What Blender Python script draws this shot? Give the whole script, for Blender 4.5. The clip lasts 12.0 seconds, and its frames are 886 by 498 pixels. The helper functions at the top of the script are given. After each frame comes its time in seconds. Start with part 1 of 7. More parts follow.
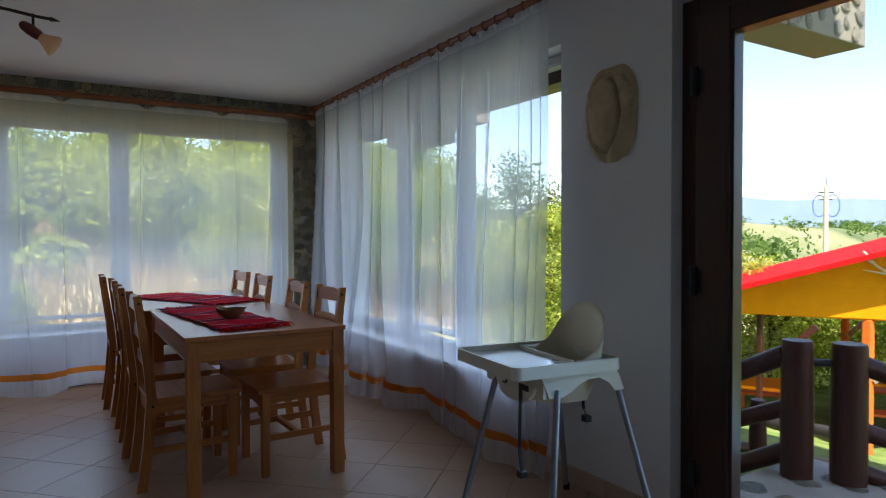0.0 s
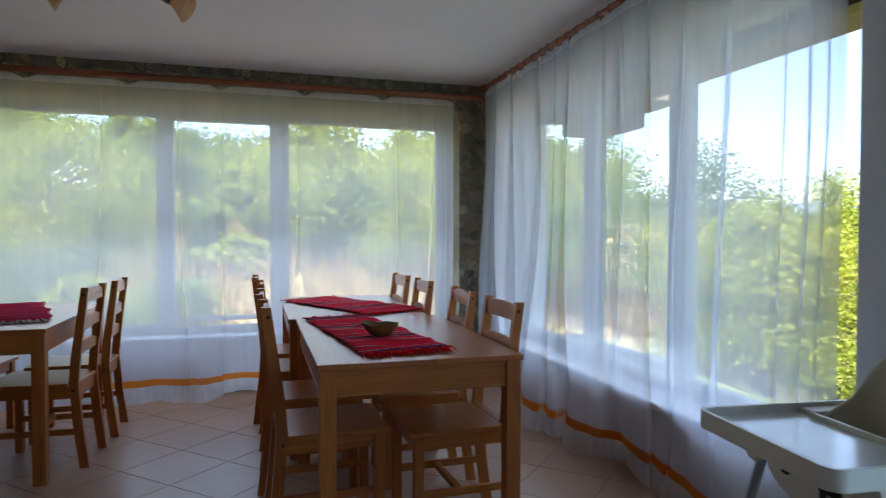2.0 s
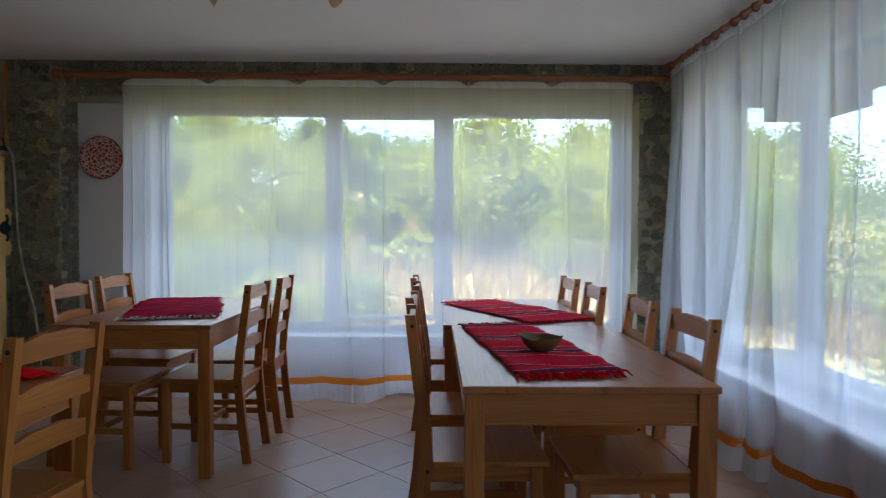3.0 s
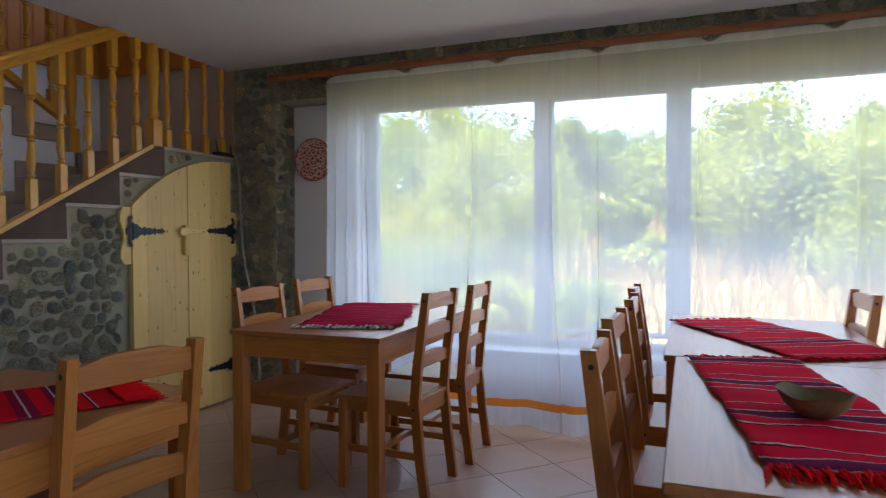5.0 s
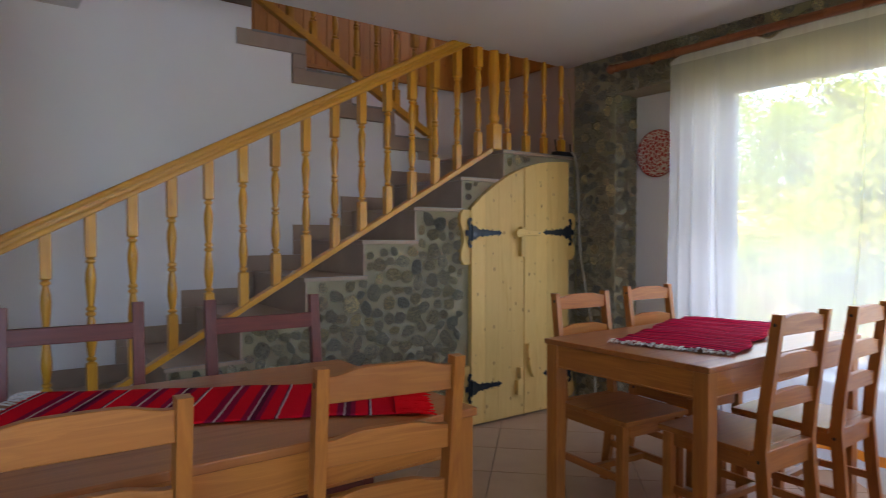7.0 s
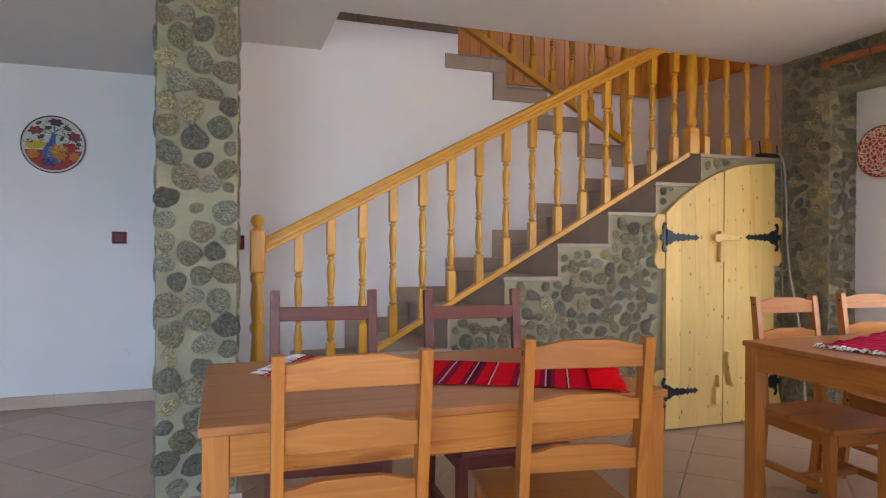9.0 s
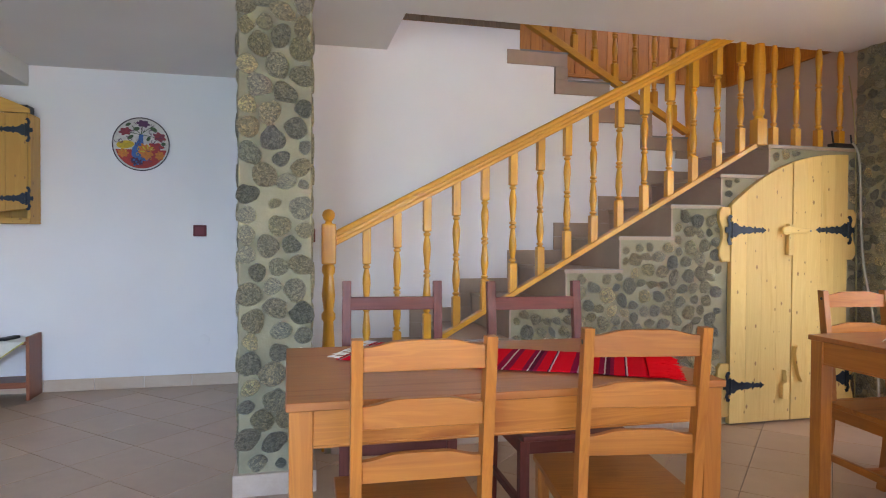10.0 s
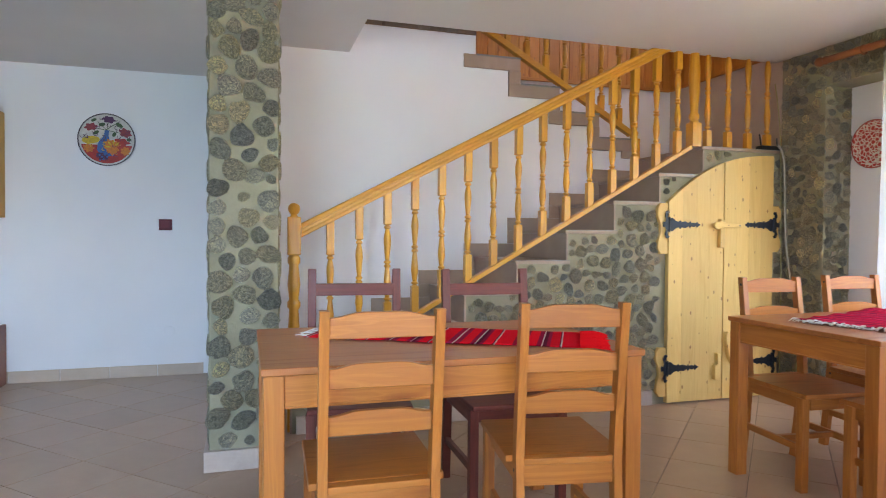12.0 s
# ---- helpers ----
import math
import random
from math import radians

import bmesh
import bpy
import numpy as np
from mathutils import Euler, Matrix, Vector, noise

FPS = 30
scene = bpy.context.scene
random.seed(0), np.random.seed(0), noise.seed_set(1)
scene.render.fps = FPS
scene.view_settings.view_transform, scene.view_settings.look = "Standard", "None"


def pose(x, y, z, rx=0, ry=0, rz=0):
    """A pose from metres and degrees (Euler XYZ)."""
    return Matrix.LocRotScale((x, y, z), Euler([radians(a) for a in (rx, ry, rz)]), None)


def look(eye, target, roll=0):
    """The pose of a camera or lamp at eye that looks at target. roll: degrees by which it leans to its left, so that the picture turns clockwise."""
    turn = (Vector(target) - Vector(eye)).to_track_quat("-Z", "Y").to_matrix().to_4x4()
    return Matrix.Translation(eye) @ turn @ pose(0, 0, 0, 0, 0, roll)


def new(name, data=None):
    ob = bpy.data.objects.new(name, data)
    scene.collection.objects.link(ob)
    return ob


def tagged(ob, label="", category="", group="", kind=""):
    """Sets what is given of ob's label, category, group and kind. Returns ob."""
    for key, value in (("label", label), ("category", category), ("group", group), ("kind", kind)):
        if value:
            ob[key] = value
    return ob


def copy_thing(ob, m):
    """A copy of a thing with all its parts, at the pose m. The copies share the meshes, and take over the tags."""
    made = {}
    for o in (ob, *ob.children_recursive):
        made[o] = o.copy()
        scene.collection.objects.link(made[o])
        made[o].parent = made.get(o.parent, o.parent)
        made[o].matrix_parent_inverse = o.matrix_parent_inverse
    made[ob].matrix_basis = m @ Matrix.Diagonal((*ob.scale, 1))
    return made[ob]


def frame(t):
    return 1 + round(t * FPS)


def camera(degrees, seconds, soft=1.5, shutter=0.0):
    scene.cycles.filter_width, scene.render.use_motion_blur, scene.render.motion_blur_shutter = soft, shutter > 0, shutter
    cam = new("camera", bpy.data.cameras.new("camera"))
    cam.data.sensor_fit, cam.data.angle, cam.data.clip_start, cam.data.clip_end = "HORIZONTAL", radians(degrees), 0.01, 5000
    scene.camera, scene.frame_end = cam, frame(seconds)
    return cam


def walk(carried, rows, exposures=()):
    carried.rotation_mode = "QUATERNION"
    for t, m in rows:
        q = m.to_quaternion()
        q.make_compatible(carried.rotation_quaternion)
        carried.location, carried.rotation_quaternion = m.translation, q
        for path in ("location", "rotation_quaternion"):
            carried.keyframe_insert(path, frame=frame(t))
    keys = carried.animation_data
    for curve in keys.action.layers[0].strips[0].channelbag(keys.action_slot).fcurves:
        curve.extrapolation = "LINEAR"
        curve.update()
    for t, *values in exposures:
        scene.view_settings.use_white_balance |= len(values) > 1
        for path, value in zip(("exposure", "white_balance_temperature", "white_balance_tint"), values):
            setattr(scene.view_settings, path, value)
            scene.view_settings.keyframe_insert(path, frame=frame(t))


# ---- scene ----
cam = camera(69.9, 12.0, soft=1.0, shutter=0.35)
PATH = [
    (0, (0.018, 0.332, 1.162), (1.057, 2.04, 1.116), -0.2),
    (0.5, (0.109, 0.503, 1.169), (1.059, 2.263, 1.121), -0.1),
    (1, (0.154, 0.689, 1.154), (0.981, 2.509, 1.11), 0.0),
    (1.5, (0.211, 0.917, 1.168), (0.914, 2.789, 1.123), 0.2),
    (2, (0.287, 1.101, 1.156), (0.851, 3.02, 1.109), 0.1),
    (2.5, (0.371, 1.273, 1.167), (0.624, 3.257, 1.116), 0.1),
    (2.7, (0.384, 1.339, 1.158), (0.529, 3.333, 1.106), 0.2),
    (4.3, (0.463, 1.877, 1.152), (0.096, 3.843, 1.104), -0.1),
    (4.5, (0.483, 1.943, 1.152), (0.01, 3.886, 1.104), -0.2),
    (5, (0.516, 2.101, 1.135), (-0.207, 3.966, 1.092), -0.2),
    (5.5, (0.481, 2.277, 1.151), (-0.416, 4.064, 1.105), -0.1),
    (6, (0.484, 2.399, 1.158), (-0.586, 4.088, 1.112), -0.1),
    (6.5, (0.518, 2.457, 1.169), (-0.866, 3.9, 1.117), -0.0),
    (7, (0.5, 2.469, 1.15), (-1.114, 3.65, 1.107), 0.0),
    (7.5, (0.527, 2.406, 1.147), (-1.203, 3.409, 1.105), 0.2),
    (9.3, (0.735, 2.322, 1.105), (-1.174, 2.916, 1.082), 0.3),
    (9.5, (0.756, 2.316, 1.114), (-1.166, 2.868, 1.078), 0.3),
    (10, (0.798, 2.285, 1.113), (-1.145, 2.759, 1.076), 0.3),
    (10.5, (0.861, 2.232, 1.103), (-1.087, 2.686, 1.065), 0.3),
    (11, (0.93, 2.215, 1.092), (-1.015, 2.678, 1.055), 0.3),
    (11.5, (0.97, 2.231, 1.083), (-0.962, 2.75, 1.043), 0.5),
    (12, (1.029, 2.247, 1.081), (-0.883, 2.835, 1.04), 0.4),
]
EXPOSURES = [(0.0, 1.65, 6350, 19), (0.5, 1.9, 6350, 19), (1.0, 2.03, 6350, 20), (1.5, 2.1, 6350, 20), (2.0, 2.03, 6350, 19), (2.7, 2.05, 6350, 19), (4.3, 2.4, 6500, 22), (5.5, 2.47, 6500, 23),
             (6.5, 2.7, 6900, 25), (7.5, 3.1, 7400, 29), (9.3, 3.95, 7850, 30), (10.5, 4.13, 7700, 28), (12.0, 4.2, 7400, 25)]
walk(cam, [(t, look(eye, target, roll)) for t, eye, target, roll in PATH], EXPOSURES)

# ---- world and sun ----
world = bpy.data.worlds.new("sky")
scene.world = world
world.use_nodes = True
wnt = world.node_tree
sky = wnt.nodes.new("ShaderNodeTexSky")
sky.sky_type = "NISHITA"
sky.sun_disc = False
sky.sun_elevation = radians(61)
sky.sun_rotation = radians(208)
sky.dust_density = 1.0
wnt.nodes["Background"].inputs[1].default_value = 0.14
wnt.links.new(sky.outputs[0], wnt.nodes["Background"].inputs[0])
sun_data = bpy.data.lights.new("sun", "SUN")
sun_data.energy, sun_data.angle, sun_data.color = 5.0, radians(0.5), (1.0, 0.95, 0.87)
sun = new("sun", sun_data)
sun.matrix_world = look((0, 0, 30), (0.35, 0.65, 30 - 1.4))

# daylight of the open sky, standing in the two window openings: strips that face into the room and a little down
def opening_light(lamp_name, watts, wide, tall, eye, target, spread, color=(0.70, 0.86, 1.0)):
    lamp = bpy.data.lights.new(lamp_name, "AREA")
    lamp.shape, lamp.size, lamp.size_y, lamp.energy, lamp.color, lamp.spread = "RECTANGLE", wide, tall, watts, color, radians(spread)
    new(lamp_name, lamp).matrix_world = look(eye, target)


opening_light("north_window_light", 1.8, 3.25, 0.66, (0.08, 5.96, 0.84), (0.08, 4.96, 0.14), 170)
opening_light("north_window_light", 1.5, 3.25, 0.74, (0.08, 5.98, 1.58), (0.08, 4.98, 1.0), 150)
opening_light("east_window_light", 1.45, 2.75, 1.5, (2.125, 3.98, 1.26), (1.125, 3.98, 1.26), 130)
opening_light("east_window_light", 0.65, 2.75, 0.22, (2.05, 3.98, 0.60), (1.05, 3.98, -0.25), 180)
opening_light("door_light", 4.0, 1.5, 1.6, (2.085, 0.93, 1.05), (1.085, 0.93, 0.72), 120, (0.30, 0.62, 1.0))
# added lamp in an assumed opening, brightens the upper stairwell boards
opening_light("stairwell_fill_light", 0.37, 1.3, 1.4, (-3.3, 6.2, 3.9), (-3.3, 5.2, 3.6), 180, (0.95, 0.97, 1.0))

# ---- sizes of the place ----
CEIL = 2.302          # ceiling
EAST = 2.06           # inner face of the east wall
NORTH = 5.77          # stone face of the north wall
FACADE = -2.48        # stone side of the stair
SPINE = -3.22         # wall between the two flights
WEST = -4.22          # far west wall
RISE, GOING, FIRST = 0.187, 0.331, 2.477
LANDING = RISE * 9
UPPER = 2.51          # floor of the upper storey


# ---- mesh helpers ----
def box(bm, lo, hi, bev=0.0, seg=2):
    made = bmesh.ops.create_cube(bm, size=1.0)["verts"]
    c = [(a + b) / 2 for a, b in zip(lo, hi)]
    d = [abs(b - a) for a, b in zip(lo, hi)]
    bmesh.ops.transform(bm, matrix=Matrix.LocRotScale(c, None, d), verts=made)
    if bev:
        edges = list({e for v in made for e in v.link_edges})
        bmesh.ops.bevel(bm, geom=edges, offset=bev, segments=seg, profile=0.5, affect="EDGES")


def rail_matrix(p0, p1, up=(0, 0, 1)):
    p0, p1 = Vector(p0), Vector(p1)
    z = (p1 - p0).normalized()
    x = Vector(up).cross(z)
    if x.length < 1e-4:
        x = Vector((1, 0, 0)).cross(z)
    x.normalize()
    y = z.cross(x)
    m = Matrix((x, y, z)).transposed().to_4x4()
    m.translation = p0
    return m, (p1 - p0).length


def beam(bm, p0, p1, w, h, bev=0.0):
    """A bar of width w and height h from p0 to p1."""
    m, length = rail_matrix(p0, p1)
    made = bmesh.ops.create_cube(bm, size=1.0)["verts"]
    bmesh.ops.transform(bm, matrix=m @ Matrix.LocRotScale((0, 0, length / 2), None, (w, h, length)), verts=made)
    if bev:
        edges = list({e for v in made for e in v.link_edges})
        bmesh.ops.bevel(bm, geom=edges, offset=bev, segments=2, profile=0.5, affect="EDGES")


def tube(bm, p0, p1, r0, r1=None, seg=12, caps=True):
    m, length = rail_matrix(p0, p1)
    bmesh.ops.create_cone(bm, cap_ends=caps, segments=seg, radius1=r0, radius2=r0 if r1 is None else r1, depth=length,
                          matrix=m @ Matrix.Translation((0, 0, length / 2)))


def lathe(bm, profile, seg=16, m=None, ring=False):
    """A turned shape from (radius, height) pairs, closed at both ends, or into a ring."""
    m = m or Matrix()
    rings = []
    for r, z in profile:
        rings.append([bm.verts.new(m @ Vector((r * math.cos(2 * math.pi * i / seg), r * math.sin(2 * math.pi * i / seg), z))) for i in range(seg)])
    for a, b in zip(rings, rings[1:]):
        for i in range(seg):
            bm.faces.new((a[i], a[(i + 1) % seg], b[(i + 1) % seg], b[i]))
    if ring:
        for i in range(seg):
            bm.faces.new((rings[-1][i], rings[-1][(i + 1) % seg], rings[0][(i + 1) % seg], rings[0][i]))
    else:
        bm.faces.new(rings[0][::-1])
        bm.faces.new(rings[-1])


def plate(bm, outline, depth, m=None, bev=0.0):
    """A flat board: an outline of (u, v) in the plane of m, made thick along its normal."""
    m = m or Matrix()
    lower = [bm.verts.new(m @ Vector((u, v, 0))) for u, v in outline]
    upper = [bm.verts.new(m @ Vector((u, v, depth))) for u, v in outline]
    n = len(outline)
    top = bm.faces.new(upper)
    bm.faces.new(lower[::-1])
    for i in range(n):
        bm.faces.new((lower[i], lower[(i + 1) % n], upper[(i + 1) % n], upper[i]))
    bmesh.ops.recalc_face_normals(bm, faces=list({f for v in lower + upper for f in v.link_faces}))
    if bev:
        bmesh.ops.bevel(bm, geom=list(top.edges), offset=bev, segments=2, profile=0.5, affect="EDGES")


def flat_normals(me, limit):
    """Keeps broad faces flat and rounds only narrow bevels: normals weighted by the faces' areas."""
    polys = me.polygons
    around = [[] for _ in me.vertices]
    for p in polys:
        for v in p.vertices:
            around[v].append(p.index)
    nrm = [p.normal.copy() for p in polys]
    area = [p.area ** 2 + 1e-14 for p in polys]
    out = []
    for p in polys:
        n = nrm[p.index]
        for v in p.vertices:
            s = Vector()
            for q in around[v]:
                if nrm[q].dot(n) > limit:
                    s += nrm[q] * area[q]
            out.append(s.normalized() if s.length else n)
    me.normals_split_custom_set(out)


def mesh_of(name, bm, material, smooth=True, angle=38):
    me = bpy.data.meshes.new(name)
    bm.to_mesh(me)
    bm.free()
    for mt in material if isinstance(material, (list, tuple)) else [material]:
        me.materials.append(mt)
    if smooth:
        me.shade_smooth()
        flat_normals(me, math.cos(radians(angle + 14)))
    return me


def part(name, bm, material, parent=None, label="", smooth=True):
    """One mesh object, under a thing or a part if one is given."""
    ob = new(name, mesh_of(name, bm, material, smooth))
    ob.parent = parent
    if label:
        tagged(ob, label)
    return ob


def shared(name, me, parent, m):
    ob = new(name, me)
    ob.parent = parent
    ob.matrix_basis = m
    return ob


def thing(name, label, category, m=None, group="", kind=""):
    ob = new(name)
    ob.empty_display_size = 0.1
    if m is not None:
        ob.matrix_basis = m
    return tagged(ob, label, category, group, kind)


def boxes(*items, bev=0.0):
    bm = bmesh.new()
    for lo, hi in items:
        box(bm, lo, hi, bev)
    return bm


# ---- materials ----
class Nodes:
    def __init__(self, name):
        self.m = bpy.data.materials.new(name)
        self.m.use_nodes = True
        self.t = self.m.node_tree
        self.bsdf = self.t.nodes["Principled BSDF"]
        self.out = self.t.nodes["Material Output"]

    def add(self, kind, operation="", feature="", voronoi_dimensions="", data_type="", blend_type=""):
        n = self.t.nodes.new(kind)
        if operation:
            n.operation = operation
        if feature:
            n.feature = feature
        if voronoi_dimensions:
            n.voronoi_dimensions = voronoi_dimensions
        if data_type:
            n.data_type = data_type
        if blend_type:
            n.blend_type = blend_type
        return n

    def link(self, a, b):
        self.t.links.new(a, b)

    def coords(self, scale=(1, 1, 1), jitter=True, which="Object"):
        tc = self.add("ShaderNodeTexCoord")
        mp = self.add("ShaderNodeMapping")
        mp.inputs["Scale"].default_value = scale
        if jitter:
            info = self.add("ShaderNodeObjectInfo")
            mul = self.add("ShaderNodeVectorMath", operation="MULTIPLY_ADD")
            self.link(info.outputs["Random"], mul.inputs[0])
            mul.inputs[1].default_value = (7.3, 5.1, 9.7)
            self.link(tc.outputs[which], mul.inputs[2])
            self.link(mul.outputs[0], mp.inputs[0])
        else:
            self.link(tc.outputs[which], mp.inputs[0])
        return mp.outputs[0]

    def noise(self, vec, scale, detail=4.0, rough=0.55, distort=0.0):
        n = self.add("ShaderNodeTexNoise")
        n.inputs["Scale"].default_value, n.inputs["Detail"].default_value = scale, detail
        n.inputs["Roughness"].default_value, n.inputs["Distortion"].default_value = rough, distort
        self.link(vec, n.inputs["Vector"])
        return n.outputs[0]

    def ramp(self, fac, stops, mode="LINEAR"):
        r = self.add("ShaderNodeValToRGB")
        r.color_ramp.interpolation = mode
        while len(r.color_ramp.elements) < len(stops):
            r.color_ramp.elements.new(0.5)
        for e, (p, c) in zip(r.color_ramp.elements, stops):
            e.position, e.color = p, (*c, 1) if len(c) == 3 else c
        self.link(fac, r.inputs[0])
        return r.outputs[0]

    def mix(self, fac, a, b, blend="MIX"):
        n = self.add("ShaderNodeMix", data_type="RGBA", blend_type=blend)
        for value, slot in ((fac, 0), (a, 6), (b, 7)):
            if isinstance(value, (int, float)):
                n.inputs[slot].default_value = value
            elif isinstance(value, tuple):
                n.inputs[slot].default_value = (*value, 1)
            else:
                self.link(value, n.inputs[slot])
        return n.outputs[2]

    def bump(self, height, strength=0.2, dist=0.01, before=None):
        b = self.add("ShaderNodeBump")
        b.inputs["Strength"].default_value, b.inputs["Distance"].default_value = strength, dist
        self.link(height, b.inputs["Height"])
        if before is not None:
            self.link(before, b.inputs["Normal"])
        return b.outputs[0]

    def done(self, color=None, rough=0.5, normal=None, metal=0.0, coat=0.0, spec=0.5):
        if color is not None:
            if isinstance(color, tuple):
                self.bsdf.inputs["Base Color"].default_value = (*color, 1)
            else:
                self.link(color, self.bsdf.inputs["Base Color"])
        if isinstance(rough, (int, float)):
            self.bsdf.inputs["Roughness"].default_value = rough
        else:
            self.link(rough, self.bsdf.inputs["Roughness"])
        if normal is not None:
            self.link(normal, self.bsdf.inputs["Normal"])
        self.bsdf.inputs["Metallic"].default_value = metal
        self.bsdf.inputs["Coat Weight"].default_value = coat
        self.bsdf.inputs["Coat Roughness"].default_value = 0.26
        self.bsdf.inputs["Specular IOR Level"].default_value = spec
        return self.m


def value_range(n, fac, lo, hi):
    r = n.add("ShaderNodeMapRange")
    r.inputs[3].default_value, r.inputs[4].default_value = lo, hi
    n.link(fac, r.inputs[0])
    return r.outputs[0]


def plaster(name, color, dirt=0.06, rough=0.8):
    n = Nodes(name)
    v = n.coords(jitter=False)
    broad, fine = n.noise(v, 0.9, 3), n.noise(v, 160, 3, 0.7)
    shade = tuple(c * (1 - dirt) for c in color)
    col = n.ramp(broad, [(0.35, shade), (0.65, color)])
    rolled = n.noise(v, 38, 2, 0.6)
    return n.done(col, rough, n.bump(fine, 0.10, 0.002, n.bump(rolled, 0.08, 0.004)), spec=0.25)


def wood(name, light, dark, axis, knots=0.0, rough=0.42, coat=0.15, rings=9.0, spec=0.5):
    """Planed, varnished wood with the grain along one axis."""
    n = Nodes(name)
    s = [rings, rings, rings]
    s[axis] = rings * 0.07
    v = n.coords(tuple(s))
    grain = n.noise(v, 2.2, 5, 0.55, 0.9)
    s2 = [90.0, 90.0, 90.0]
    s2[axis] = 3.5
    pores = n.noise(n.coords(tuple(s2)), 2.0, 3, 0.6)
    mid = tuple((a * 0.6 + b * 0.4) for a, b in zip(light, dark))
    col = n.ramp(grain, [(0.3, light), (0.47, mid), (0.53, light), (0.72, dark)])
    col = n.mix(value_range(n, pores, 0.0, 0.45), col, dark)
    info = n.add("ShaderNodeObjectInfo")
    tone = n.ramp(info.outputs["Random"], [(0.0, (0.82, 0.80, 0.78)), (1.0, (1.0, 1.0, 1.0))])
    col = n.mix(1.0, col, tone, "MULTIPLY")
    if knots:
        sep, add, flat = n.add("ShaderNodeSeparateXYZ"), n.add("ShaderNodeMath", operation="ADD"), n.add("ShaderNodeCombineXYZ")
        n.link(n.coords(tuple(9.0 if q == axis else 17.0 for q in range(3))), sep.inputs[0])
        others = [q for q in range(3) if q != axis]
        n.link(sep.outputs[others[0]], add.inputs[0])
        n.link(sep.outputs[others[1]], add.inputs[1])
        n.link(add.outputs[0], flat.inputs[0])
        n.link(sep.outputs[axis], flat.inputs[1])
        vor = n.add("ShaderNodeTexVoronoi", voronoi_dimensions="2D")
        vor.inputs["Scale"].default_value = 1.0
        n.link(flat.outputs[0], vor.inputs["Vector"])
        seed = n.add("ShaderNodeSeparateXYZ")
        n.link(vor.outputs["Color"], seed.inputs[0])
        wide = n.add("ShaderNodeMath", operation="MULTIPLY_ADD")
        n.link(seed.outputs[0], wide.inputs[0])
        wide.inputs[1].default_value, wide.inputs[2].default_value = 0.262, -0.122
        near_knot = n.add("ShaderNodeMath", operation="SUBTRACT")
        n.link(wide.outputs[0], near_knot.inputs[0])
        n.link(vor.outputs["Distance"], near_knot.inputs[1])
        spot = n.ramp(near_knot.outputs[0], [(0.0, (0, 0, 0)), (0.03, (0.6, 0.6, 0.6)), (0.09, (1, 1, 1))])
        kn = n.add("ShaderNodeMath", operation="MULTIPLY")
        n.link(spot, kn.inputs[0])
        kn.inputs[1].default_value = knots
        col = n.mix(kn.outputs[0], col, (0.30, 0.12, 0.033))
    rg = value_range(n, grain, rough - 0.06, rough + 0.1)
    return n.done(col, rg, n.bump(pores, 0.10, 0.002), coat=coat, spec=spec)


def wood_set(name, light, dark, **more):
    return [wood(name + "_" + "xyz"[a], light, dark, a, **more) for a in range(3)]


PINE = wood_set("honey_pine", (0.60, 0.208, 0.035), (0.35, 0.090, 0.012), rough=0.38, coat=0.22)
TABLETOP = wood_set("lacquered_pine_top", (0.53, 0.168, 0.034), (0.34, 0.090, 0.015), rough=0.42, coat=0.6)
RED = wood_set("mahogany_stain", (0.235, 0.042, 0.028), (0.10, 0.017, 0.011), rough=0.45, coat=0.12)
RAILW = wood_set("yellow_varnished_pine", (0.80, 0.385, 0.027), (0.62, 0.24, 0.012), coat=0.4, rough=0.32, knots=0.35)
RAW = wood_set("light_knotty_pine", (0.88, 0.60, 0.215), (0.74, 0.445, 0.125), knots=0.95, rough=0.5, coat=0.05)
CABINET = wood_set("honey_knotty_pine", (0.74, 0.40, 0.085), (0.58, 0.26, 0.045), knots=0.95, rough=0.5, coat=0.05)
BOARD = wood_set("orange_panel_board", (0.64, 0.265, 0.038), (0.43, 0.135, 0.015), knots=0.8, rough=0.6, coat=0.02)
ROD = wood_set("reddish_rod_wood", (0.34, 0.11, 0.032), (0.19, 0.05, 0.014), rough=0.4, coat=0.2)
BROWN = wood_set("dark_brown_frame", (0.065, 0.02, 0.013), (0.03, 0.009, 0.006), rough=0.35, coat=0.2)
LOG = wood_set("varnished_log", (0.075, 0.020, 0.013), (0.030, 0.009, 0.006), rough=0.45, coat=0.0, spec=0.22)
GREYWOOD = wood_set("weathered_wood", (0.32, 0.22, 0.15), (0.2, 0.13, 0.09), rough=0.7, coat=0.0)

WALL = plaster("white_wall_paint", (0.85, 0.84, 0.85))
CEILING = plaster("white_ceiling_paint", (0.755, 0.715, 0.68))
TAN = plaster("tan_stairwell_wall", (0.58, 0.465, 0.385))
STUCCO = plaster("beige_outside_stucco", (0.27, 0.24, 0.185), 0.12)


def tiles(name, a, b, rough=0.22, scale=5.0):
    n = Nodes(name)
    v = n.coords()
    cloud, speck = n.noise(v, scale, 4, 0.6, 0.4), n.noise(v, 90, 3, 0.7)
    col = n.ramp(cloud, [(0.3, a), (0.7, b)])
    info = n.add("ShaderNodeObjectInfo")
    tone = n.ramp(info.outputs["Random"], [(0.0, (0.90, 0.90, 0.90)), (1.0, (1.0, 1.0, 1.0))])
    col = n.mix(1.0, col, tone, "MULTIPLY")
    col = n.mix(value_range(n, speck, 0.0, 0.10), col, tuple(c * 0.6 for c in a))
    return n.done(col, value_range(n, cloud, rough - 0.05, rough + 0.10), n.bump(cloud, 0.03, 0.003))


